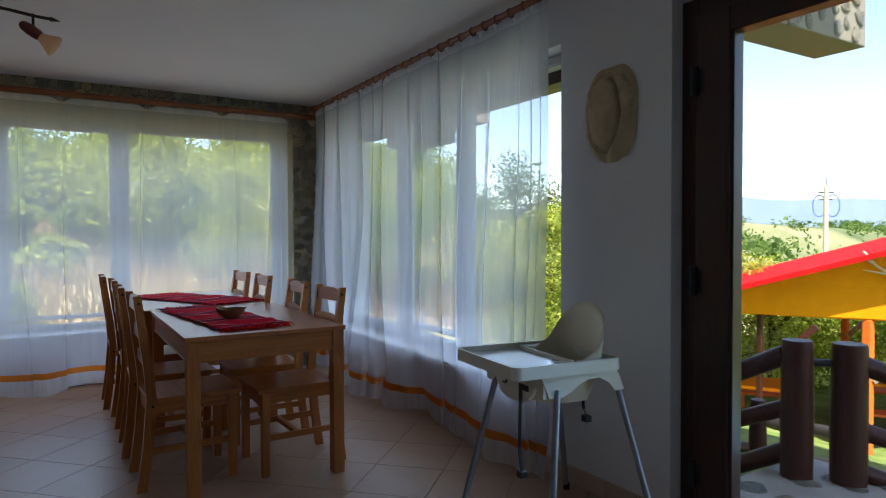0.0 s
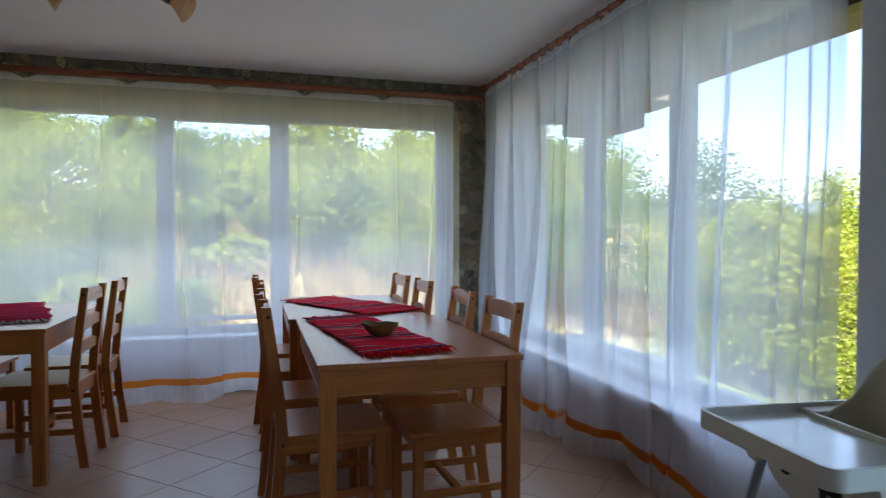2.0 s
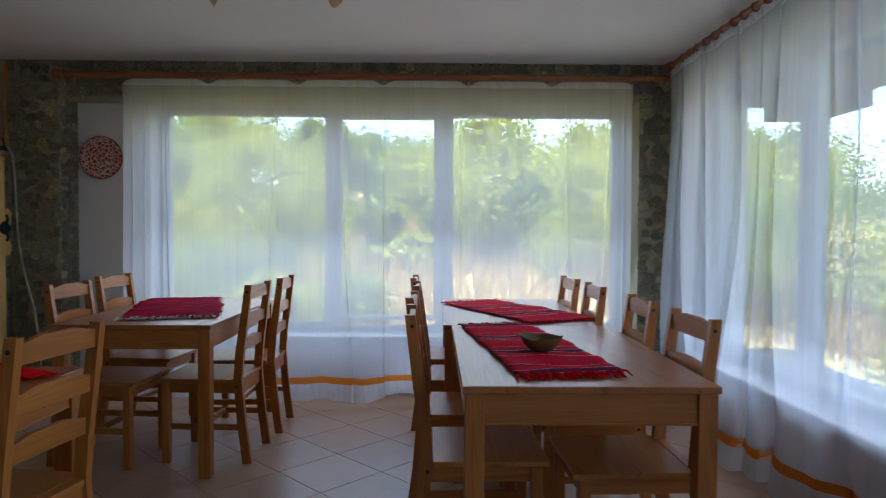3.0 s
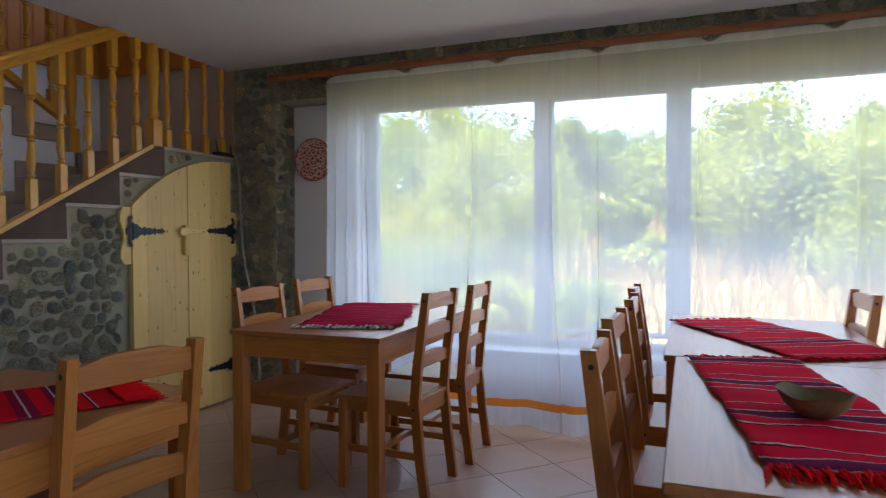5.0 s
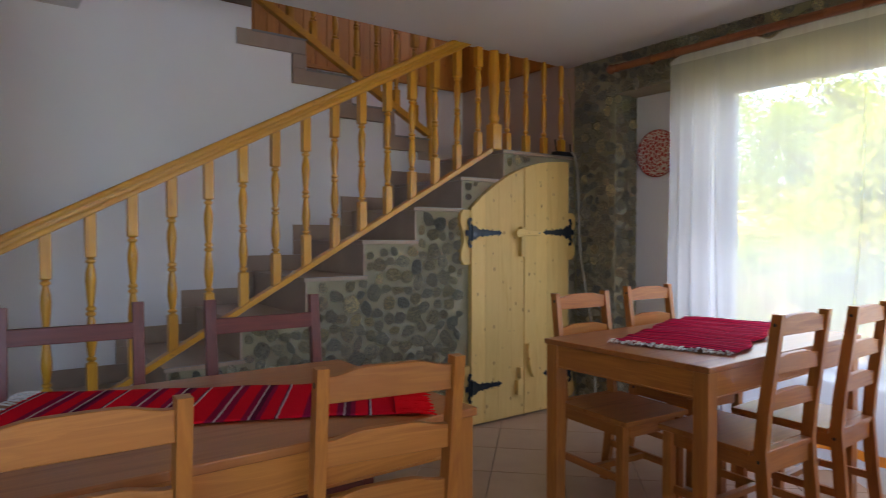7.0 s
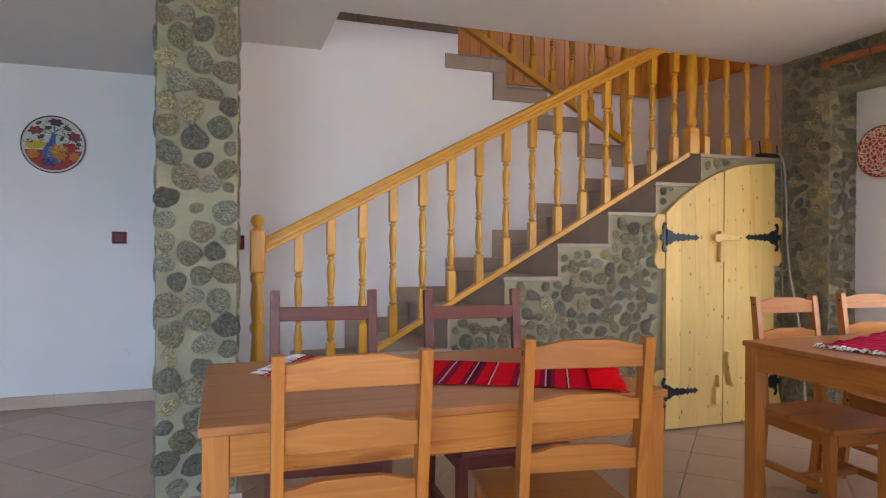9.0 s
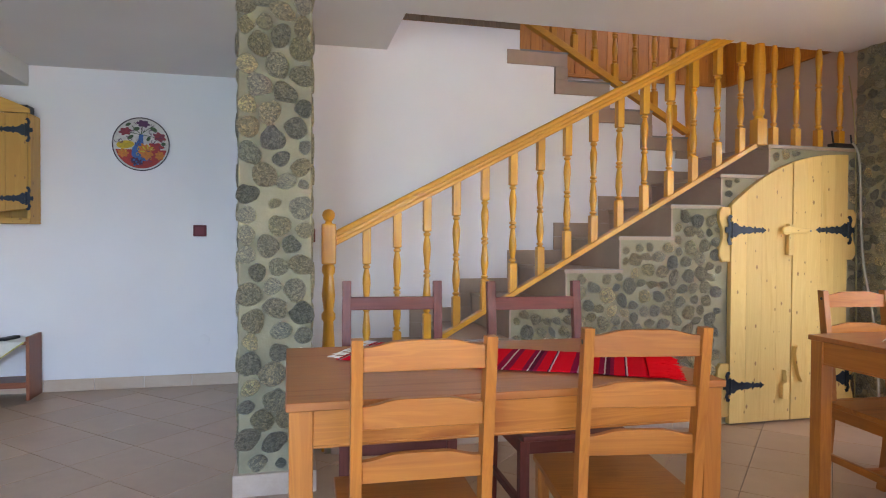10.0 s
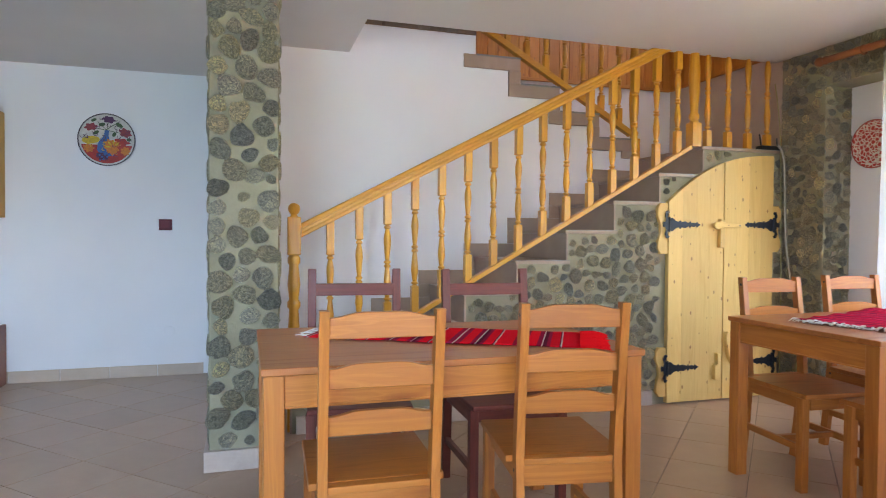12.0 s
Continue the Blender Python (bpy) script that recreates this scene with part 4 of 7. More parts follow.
first_red = red_chair(pose(-1.79, 2.702, 0, 0, 0, 174) @ pose(-0.06, 0, 0))
copy_thing(first_red, pose(-1.69, 3.282, 0, 0, 0, 178) @ pose(-0.06, 0, 0))


# ---- table cloths and bowl ----
def runner(name, label, material, mid, along, length, width, fringes, skew=0.0, wrinkle=0.003, wobble=0.006):
    """A woven runner lying on a table; along: degrees of its length from +y."""
    root = thing(name, label, "table runner", pose(mid[0], mid[1], 0.7235, 0, 0, along))
    bm = bmesh.new()
    nu, nv = 14, 44
    grid = []
    for j in range(nv + 1):
        v = -length / 2 + length * j / nv
        row = []
        for i in range(nu + 1):
            u = -width / 2 + width * i / nu + skew * v + wobble * noise.noise(Vector((5 * v, 2.5 * i / nu, length))) + 0.3 * wobble * noise.noise(Vector((26 * v, i, length)))
            z = 0.002 + wrinkle * (1 + noise.noise(Vector((u * 7, v * 16, length * 9))))
            row.append(bm.verts.new((u, v, z)))
        grid.append(row)
    for a, b in zip(grid, grid[1:]):
        for i in range(nu):
            bm.faces.new((a[i], a[i + 1], b[i + 1], b[i]))
    cloth = part("cloth", bm, material, root)
    sol = cloth.modifiers.new("thick", "SOLIDIFY")
    sol.thickness, sol.offset = 0.0018, -1
    rng = random.Random(name + label)
    for end, mt, tassel, count in fringes:
        bm = bmesh.new()
        yarn = 0.0036 if count > 20 else 0.0022
        for i in range(count):
            u = -width / 2 + width * (i + 0.5) / count + skew * end * length / 2
            v = end * length / 2
            du, dv = rng.uniform(-0.02, 0.02), end * tassel * rng.uniform(0.6, 1.1)
            z = rng.uniform(0.003, 0.008 + 0.6 * wrinkle)
            tube(bm, (u, v - end * 0.006, z), (u + du * 0.5, v + dv * 0.5, z + 0.002), yarn, yarn * 0.85, 5)
            tube(bm, (u + du * 0.5, v + dv * 0.5, z + 0.002), (u + du, v + dv, 0.003), yarn * 0.85, yarn * 0.45, 5)
        part("fringe", bm, mt, root)
    return root


runner("table_runner", "red woven runner with dark stripes and red tassels", RUNNER, (0.747, 3.862), 6.8, 1.045, 0.335, [(-1, REDFRINGE, 0.055, 80), (1, REDFRINGE, 0.02, 50)], wrinkle=0.008, wobble=0.02)
runner("table_runner", "red woven runner with thin dark stripes on a pine table", RUNNER, (0.827, 4.945), 26, 0.96, 0.40, [(-1, REDFRINGE, 0.012, 34), (1, REDFRINGE, 0.012, 34)], wrinkle=0.006, wobble=0.018)
runner("rag_mat", "crimson rag mat with white fringes on a pine table", RAGMAT, (-1.045, 5.01), 16, 0.93, 0.455, [(-1, WHITEFRINGE, 0.03, 60), (1, WHITEFRINGE, 0.025, 60)], wrinkle=0.010, wobble=0.035)
runner("table_runner", "bright red striped runner with red tassels and a white fringe", RUNNER2, (-1.14, 2.93), -29, 0.95, 0.34, [(1, REDFRINGE, 0.085, 120), (-1, WHITEFRINGE, 0.05, 14)], wrinkle=0.0015, wobble=0.02)


def bowl(m):
    bm = bmesh.new()
    outer = [(0.03, 0.0), (0.034, 0.006), (0.05, 0.012), (0.074, 0.035), (0.088, 0.062), (0.091, 0.064)]
    inner = [(0.088, 0.060), (0.070, 0.035), (0.045, 0.016), (0.002, 0.012)]
    lathe(bm, outer + inner, 32)
    for v in bm.verts:
        a = math.atan2(v.co.y, v.co.x)
        v.co.z += 0.006 * (v.co.z / 0.064) ** 2 * math.cos(2 * a + 0.4) + 0.003 * (v.co.z / 0.064) * math.cos(5 * a)
        v.co.x *= 0.88
        v.co.y *= 0.74
        v.co.z *= 0.9
    return tagged(part("bowl", bm, BOWL), "glazed olive-brown ceramic bowl on a red runner", "bowl")


bowl_ob = bowl(None)
bowl_ob.matrix_basis = pose(0.778, 3.687, 0.731, 0, 0, -15)


# ---- high chair ----
def sweep_ring(bm, path, w, h):
    """A closed band of rectangular section along a flat path of (x, y, z)."""
    n = len(path)
    rows = []
    for i in range(n):
        p, q, r = Vector(path[i - 1]), Vector(path[i]), Vector(path[(i + 1) % n])
        t = (r - p).normalized()
        s = Vector((t.y, -t.x, 0)) * w * 0.5
        up = Vector((0, 0, h))
        rows.append([bm.verts.new(v) for v in (q - s, q + s, q + s * 0.8 + up, q - s * 0.8 + up)])
    for i in range(n):
        a, b = rows[i], rows[(i + 1) % n]
        for k in range(4):
            bm.faces.new((a[k], a[(k + 1) % 4], b[(k + 1) % 4], b[k]))
    bmesh.ops.recalc_face_normals(bm, faces=bm.faces[:])


def rounded(x0, y0, x1, y1, r, n=5):
    pts = []
    for cx, cy, a0 in ((x1 - r, y1 - r, 0), (x0 + r, y1 - r, 90), (x0 + r, y0 + r, 180), (x1 - r, y0 + r, 270)):
        pts += [(cx + r * math.cos(radians(a0 + 90 * k / n)), cy + r * math.sin(radians(a0 + 90 * k / n))) for k in range(n + 1)]
    return pts


def high_chair(m):
    """A child's high chair at the origin that faces -x."""
    root = thing("high_chair", "ivory plastic high chair with a cream tray on grey legs", "high chair", m)
    bm = bmesh.new()
    plate(bm, rounded(-0.235, -0.222, 0.052, 0.222, 0.02), 0.012, Matrix.Translation((0, 0, 0.667)), 0.002)
    part("tray", bm, TRAY, root, "cream tray with a raised rim")
    bm = bmesh.new()
    sweep_ring(bm, [(x, y, 0.655) for x, y in rounded(-0.237, -0.226, 0.225, 0.226, 0.03)], 0.014, 0.045)
    part("tray_rim", bm, CREAM, root)
    part("tray_edge", boxes(((0.043, -0.166, 0.66), (0.055, 0.166, 0.692)), bev=0.003), CREAM, root)
    for s in (-1, 1):
        bm = bmesh.new()
        box(bm, (0.056, s * 0.192 - 0.026, 0.658), (0.214, s * 0.192 + 0.026, 0.691), 0.006, 3)
        part("armrest", bm, CREAM, root)
    # seat shell: tub with a tall rounded back
    bm = bmesh.new()
    nu, nv = 48, 14
    rings = []
    for j in range(nv + 1):
        v = j / nv
        row = []
        for i in range(nu):
            a = 2 * math.pi * i / nu
            ca, sa = math.cos(a), math.sin(a)
            top = 0.672 + 0.215 * max(0.0, ca) ** 0.7
            z = 0.525 + v * (top - 0.525)
            r = 0.125 + 0.045 * min(1.0, (z - 0.525) / 0.12)
            lean = 0.03 * max(0.0, (z - 0.66) / 0.23)
            row.append(bm.verts.new((0.065 + (r * 0.92 * ca ** 0.25 if ca > 0 else r * 0.8 * ca) + lean, 0.96 * r * sa, z)))
        rings.append(row)
    for a, b in zip(rings, rings[1:]):
        for i in range(nu):
            bm.faces.new((a[i], a[(i + 1) % nu], b[(i + 1) % nu], b[i]))
    bm.faces.new(rings[0][::-1])
    bmesh.ops.recalc_face_normals(bm, faces=bm.faces[:])
    shell = part("seat_shell", bm, IVORY, root)
    sol = shell.modifiers.new("thick", "SOLIDIFY")
    sol.thickness, sol.offset = 0.007, 0
    # side frames that carry tray and legs
    for s in (-1, 1):
        bm = bmesh.new()
        out = [(-0.12, 0.654), (0.215, 0.654), (0.232, 0.63), (0.255, 0.575), (0.212, 0.572), (0.185, 0.605), (0.14, 0.628), (0.09, 0.628), (0.045, 0.612), (0.01, 0.588), (-0.03, 0.572), (-0.085, 0.572), (-0.10, 0.61)]
        plate(bm, out, 0.024, Matrix(((1, 0, 0, 0), (0, 0, 1, s * 0.198 - 0.012), (0, 1, 0, 0), (0, 0, 0, 1))), 0.004)
        part("side_frame", bm, CREAM, root)
    bm = bmesh.new()
    front = [(-0.205, 0.655), (0.205, 0.655), (0.205, 0.572), (0.172, 0.568), (0.155, 0.60), (0.135, 0.60), (0.118, 0.565), (0.085, 0.538), (0.04, 0.526), (-0.06, 0.526), (-0.10, 0.54), (-0.128, 0.568), (-0.145, 0.60), (-0.16, 0.60), (-0.172, 0.568), (-0.205, 0.572)]
    plate(bm, front[::-1], 0.016, Matrix(((0, 0, 1, -0.108), (1, 0, 0, 0), (0, 1, 0, 0), (0, 0, 0, 1))), 0.003)
    part("front_panel", bm, CREAM, root)
    away = m.inverted()
    for p, q in (((1.545, 2.055, 0.60), (1.42, 1.95, 0.012)), ((1.845, 2.06, 0.60), (1.89, 1.88, 0.012)), ((1.575, 2.455, 0.60), (1.41, 2.49, 0.012)), ((1.885, 2.45, 0.60), (1.985, 2.49, 0.012))):
        p, q = away @ Vector(p), away @ Vector(q)
        bm = bmesh.new()
        tube(bm, p, q, 0.0125, 0.0125, 14)
        leg = part("leg", bm, GREYLEG, root)
        bm = bmesh.new()
        tube(bm, (q[0], q[1], 0), (q[0], q[1], 0.03), 0.0155, 0.014, 14)
        part("foot_cap", bm, BLACK, leg)
    # front of the tub: latch and slot, then the hanging straps
    part("slot", boxes(((-0.1115, -0.11, 0.578), (-0.09, -0.045, 0.60)), bev=0.002), BLACK, root, "dark slot for the strap")
    bm = bmesh.new()
    for k in range(7):
        b0, b1 = radians(60 + 40 * k), radians(60 + 40 * (k + 1))
        if k < 6:
            tube(bm, (-0.1105, 0.06 + 0.02 * math.cos(b0), 0.60 + 0.02 * math.sin(b0)), (-0.1105, 0.06 + 0.02 * math.cos(b1), 0.60 + 0.02 * math.sin(b1)), 0.004, seg=6)
    part("latch", bm, STRAP, root)
    for pts, size in ((((-0.112, -0.06, 0.58), (-0.117, -0.06, 0.36), (-0.112, -0.07, 0.27)), 0.018), (((0.20, -0.03, 0.53), (0.205, -0.03, 0.46), (0.215, -0.035, 0.43)), 0.018)):
        bm = bmesh.new()
        for p, q in zip(pts, pts[1:]):
            beam(bm, p, q, size, 0.003)
        strap = part("strap", bm, STRAP, root, "dark grey safety strap")
        x, y, z = pts[-1]
        part("buckle", boxes(((x - 0.016, y - 0.016, z - 0.022), (x + 0.016, y + 0.016, z + 0.004)), bev=0.004), BLACK, strap)


high_chair(pose(1.615, 2.255, 0, 0, 0, -6))


# ---- curtains ----
def curtain(name, label, length, height, pleats, sway, m, mesh_u, top_dip, seed, fabric, bulge=()):
    """A sheer curtain along x of m, hanging from z = height; pleats are (place, width, overlap, lean) along its length."""
    root = thing(name, label, "curtain", m)
    ph = random.Random(seed).uniform(0, 9)

    def at(u, z, off=0.0):
        v = 1 - z / height
        x, y = u, 0.0
        for c, w, lap, lean in pleats:
            c2 = c + lean * v * v + 0.02 * v * noise.noise(Vector((c * 3.0, ph, z * 0.9)))
            w2 = w * (0.7 + 0.75 * v)
            k = (u - c2) / w2
            if abs(k) < 4:
                g = math.exp(-k * k)
                x -= lap * w2 * k * g
                y += (0.8 + 0.6 * v) * w2 * (k * g * 0.9 + g * 0.35)
        y += sway * (0.35 + 0.9 * v) * noise.noise(Vector((u * 1.7, ph + 2, z * 0.7))) + 0.25 * sway * noise.noise(Vector((u * 7.0 + 0.4 * z, ph + 6, z * 0.4)))
        for c, w, far in bulge:
            y -= far * v * v * math.exp(-((u - c) / w) ** 2)
        if z < 0.30:
            y += (0.30 - z) * 0.55 * noise.noise(Vector((u * 3.0, ph + 7, 0)))
        return x, y + off

    def sheet(pname, z0, z1, nv, material, off=0.0, edge0=0.0, edge1=0.0, label2=""):
        bm = bmesh.new()
        grid = []
        for j in range(nv + 1):
            row = []
            for i in range(mesh_u + 1):
                u = length * i / mesh_u
                wave = noise.noise(Vector((u * 2.4, ph + 3, 0))) + 0.6 * noise.noise(Vector((u * 6.0, ph + 4, 0)))
                lo = z0 + edge0 * wave
                hi = z1 - edge1 * max(0.0, math.cos(2 * math.pi * u / top_dip + 1.1 * noise.noise(Vector((u, ph, 1))))) ** 8
                if pname == "ribbon":
                    hi += edge0 * wave
                z = lo + (hi - lo) * j / nv
                x, y = at(u, z, off)
                row.append(bm.verts.new((x, y, z)))
            grid.append(row)
        for a, b in zip(grid, grid[1:]):
            for i in range(mesh_u):
                bm.faces.new((a[i], a[i + 1], b[i + 1], b[i]))
        return part(pname, bm, material, root, label2)

    sheet("cloth", 0.17, height, 34, fabric, edge0=0.02, edge1=0.03)
    sheet("heading_tape", height - 0.045, height - 0.004, 2, HEM, -0.002, 0.0, 0.03)
    sheet("ribbon", 0.152, 0.196, 2, RIBBON, -0.003, 0.02, 0.0, "orange satin ribbon")
    sheet("hem", 0.045, 0.165, 8, HEM, 0.0, 0.048, -0.0)
    return root


def pleat_row(seed, length, gap, narrow, wide, strong):
    rnd = random.Random(seed)
    u, row = gap * 0.6, []
    while u < length - 0.1:
        row.append((u, rnd.uniform(narrow, wide), rnd.uniform(0.9, strong), rnd.uniform(-0.09, 0.09)))
        u += gap * rnd.uniform(0.45, 1.6)
    return row


NORTH_PLEATS = [(0.06, 0.016, 2.0, 0.0), (0.14, 0.02, 2.2, 0.01), (0.25, 0.018, 2.0, 0.02), (3.28, 0.014, 1.8, 0.0)] + pleat_row(5, 3.34, 0.46, 0.008, 0.022, 1.5)
EAST_PLEATS = [(3.00, 0.014, 3.0, 0.0), (2.93, 0.016, 3.4, 0.03), (2.83, 0.018, 3.0, 0.08), (2.55, 0.036, 3.4, 0.0), (2.30, 0.028, 3.2, -0.10), (2.06, 0.045, 2.6, 0.03), (1.86, 0.05, 3.2, -0.04)] + pleat_row(11, 1.85, 0.34, 0.03, 0.07, 2.2)
curtain("curtain", "white sheer curtain with an orange ribbon before the wide window", 3.34, 2.15, NORTH_PLEATS, 0.03, pose(-1.645, 5.625, 0), 420, 0.56, 3, SHEER)
curtain("curtain", "white pleated sheer curtain with an orange ribbon before the east window", 3.07, 2.225, EAST_PLEATS, 0.085, pose(1.925, 5.60, 0, 0, 0, -90), 560, 0.155, 8, PLEATED, [(1.15, 0.45, 0.10), (2.75, 0.35, 0.05)])


def curtain_rod(name, label, p0, p1, rings, r=0.016, spiral=True):
    root = thing(name, label, "curtain rod")
    d = (Vector(p1) - Vector(p0)).normalized()
    length = (Vector(p1) - Vector(p0)).length
    bm = bmesh.new()
    tube(bm, p0, p1, r, r, 16)
    pole = part("pole", bm, ROD[0] if abs(d.x) > 0.5 else ROD[1], root)
    for p, s in ((p0, -1), (p1, 1)):
        bm = bmesh.new()
        m, _ = rail_matrix(p, Vector(p) + d * s)
        lathe(bm, [(0.014, 0), (0.024, 0.008), (0.026, 0.02), (0.016, 0.03), (0.028, 0.05), (0.03, 0.065), (0.018, 0.085), (0.002, 0.095)], 16, m)
        part("finial", bm, ROD[2], root)
    for t in np.linspace(0.06, 0.985, rings):
        c = Vector(p0) + d * length * float(t)
        m, _ = rail_matrix(c - d * 0.004, c + d * 0.004)
        bm = bmesh.new()
        n = 18
        prof = [(r + 0.004 + 0.005 * math.cos(a), 0.004 + 0.005 * math.sin(a)) for a in [2 * math.pi * k / 6 for k in range(6)]]
        vs = [[bm.verts.new(m @ Vector((rr * math.cos(2 * math.pi * i / n), rr * math.sin(2 * math.pi * i / n) - 0.004, z))) for rr, z in prof] for i in range(n)]
        for i in range(n):
            for k in range(6):
                bm.faces.new((vs[i][k], vs[(i + 1) % n][k], vs[(i + 1) % n][(k + 1) % 6], vs[i][(k + 1) % 6]))
        part("ring", bm, ROD[2], root)
    return root


curtain_rod("curtain_rod", "reddish wooden curtain rod with rings above the wide window", (-2.02, 5.65, 2.18), (1.90, 5.65, 2.18), 24, 0.022)
curtain_rod("curtain_rod", "reddish wooden curtain rod with rings above the east window", (1.925, 5.54, 2.245), (1.925, 2.56, 2.245), 26)


# ---- small doors under the stair ----
def arch_top(y):
    """Upper edge of the arched doors under the stair."""
    u = min(1.0, max(0.0, (y - 4.832) / (5.665 - 4.832)))
    return 1.312 + 0.326 * (1 - (1 - u) ** 2.35)


def on_facade(x):
    return Matrix(((0, 0, 1, x), (1, 0, 0, 0), (0, 1, 0, 0), (0, 0, 0, 1)))


def hinge_outline():
    half = [(-0.048, 0.0), (-0.045, 0.018), (-0.03, 0.014), (-0.024, 0.034), (-0.033, 0.06), (-0.022, 0.088), (-0.005, 0.090), (0.002, 0.076), (-0.010, 0.068), (-0.012, 0.05), (0.0, 0.034), (0.024, 0.044), (0.045, 0.026),
            (0.07, 0.017), (0.082, 0.028), (0.095, 0.017), (0.12, 0.022), (0.15, 0.010), (0.158, 0.024), (0.168, 0.010), (0.19, 0.015), (0.203, 0.008), (0.21, 0.020), (0.222, 0.010), (0.240, 0.0)]
    return half + [(u, -v) for u, v in half[-2:0:-1]]


def iron_hinge(parent, y, z, x, s, k=1.0):
    bm = bmesh.new()
    out = [(y + s * k * u, z + k * v) for u, v in hinge_outline()]
    plate(bm, out if s > 0 else out[::-1], 0.004, on_facade(x), 0.001)
    tube(bm, (x + 0.004, y, z - 0.05 * k), (x + 0.004, y, z + 0.05 * k), 0.006, seg=10)
    return part("hinge", bm, IRON, parent, "blackened iron strap hinge")


def cellar_doors():
    root = thing("cellar_door", "arched pair of light knotty pine doors under the stair", "door")
    x = FACADE + 0.006
    t = 0.034
    leaves = []
    for n, (a, b, count) in enumerate(((4.832, 5.256, 4), (5.264, 5.665, 4))):
        leaf = thing_part("door_leaf", root)
        for i in range(count):
            y0, y1 = a + (b - a) * i / count + 0.0001, a + (b - a) * (i + 1) / count - 0.0001
            ys = [y0 + (y1 - y0) * k / 6 for k in range(7)]
            bm = bmesh.new()
            plate(bm, [(y0, 0.012), (y1, 0.012)] + [(yy, arch_top(yy)) for yy in ys[::-1]], t, on_facade(x), 0.001)
            part("board", bm, RAW[2], leaf)
        leaves.append(leaf)
    # hinge blocks beside the leaves
    for yc, s, za, zb in ((4.832, -1, 0.975, 1.302), (5.665, 1, 0.985, 1.30), (4.832, -1, 0.05, 0.37), (5.665, 1, 0.06, 0.375)):
        k = [(0.0, 0.0), (0.05, 0.0), (0.075, 0.03), (0.072, 0.07), (0.052, 0.12), (0.055, 0.16), (0.078, 0.21), (0.075, 0.25), (0.055, 0.275), (0.0, 0.275)]
        out = [(yc + s * (u + 0.001), za + v * (zb - za) / 0.275) for u, v in k]
        bm = bmesh.new()
        plate(bm, out, 0.026, on_facade(x), 0.006)
        part("hinge_block", bm, RAW[2], root)
    for yc, s, z in ((4.832, 1, 1.165), (5.665, -1, 1.17), (4.832, 1, 0.235), (5.665, -1, 0.25)):
        iron_hinge(root, yc, z, x + t + 0.0015, s)
    # wooden latch and handles
    fx = x + t + 0.001
    bm = bmesh.new()
    plate(bm, [(5.207, 1.018), (5.243, 1.014), (5.248, 1.198), (5.21, 1.205)], 0.03, on_facade(fx), 0.004)
    part("handle", bm, RAW[2], root)
    bm = bmesh.new()
    plate(bm, [(5.152, 1.160), (5.158, 1.144), (5.18, 1.136), (5.206, 1.146), (5.25, 1.148), (5.362, 1.150), (5.368, 1.160), (5.362, 1.174), (5.25, 1.180), (5.20, 1.190), (5.165, 1.186), (5.155, 1.176)], 0.014, on_facade(fx + 0.031), 0.004)
    part("latch", bm, RAW[1], root)
    bm = bmesh.new()
    tube(bm, (fx + 0.044, 5.348, 1.163), (fx + 0.0475, 5.348, 1.163), 0.006, 0.005, 10)
    part("screw", bm, STEEL, root)
    bm = bmesh.new()
    curve = [(5.275, 0.46), (5.268, 0.42), (5.278, 0.36), (5.295, 0.29), (5.318, 0.245), (5.335, 0.25), (5.325, 0.275), (5.308, 0.32), (5.30, 0.38), (5.302, 0.43), (5.292, 0.465)]
    plate(bm, curve[::-1], 0.03, on_facade(fx), 0.004)
    part("handle", bm, RAW[2], root)
    bm = bmesh.new()
    plate(bm, [(5.18, 0.15), (5.215, 0.14), (5.225, 0.20), (5.225, 0.315), (5.20, 0.32), (5.205, 0.25), (5.18, 0.24)], 0.03, on_facade(fx), 0.004)
    part("handle", bm, RAW[2], root)


def thing_part(name, parent):
    ob = new(name)
    ob.empty_display_size = 0.05
    ob.parent = parent
    return ob


cellar_doors()


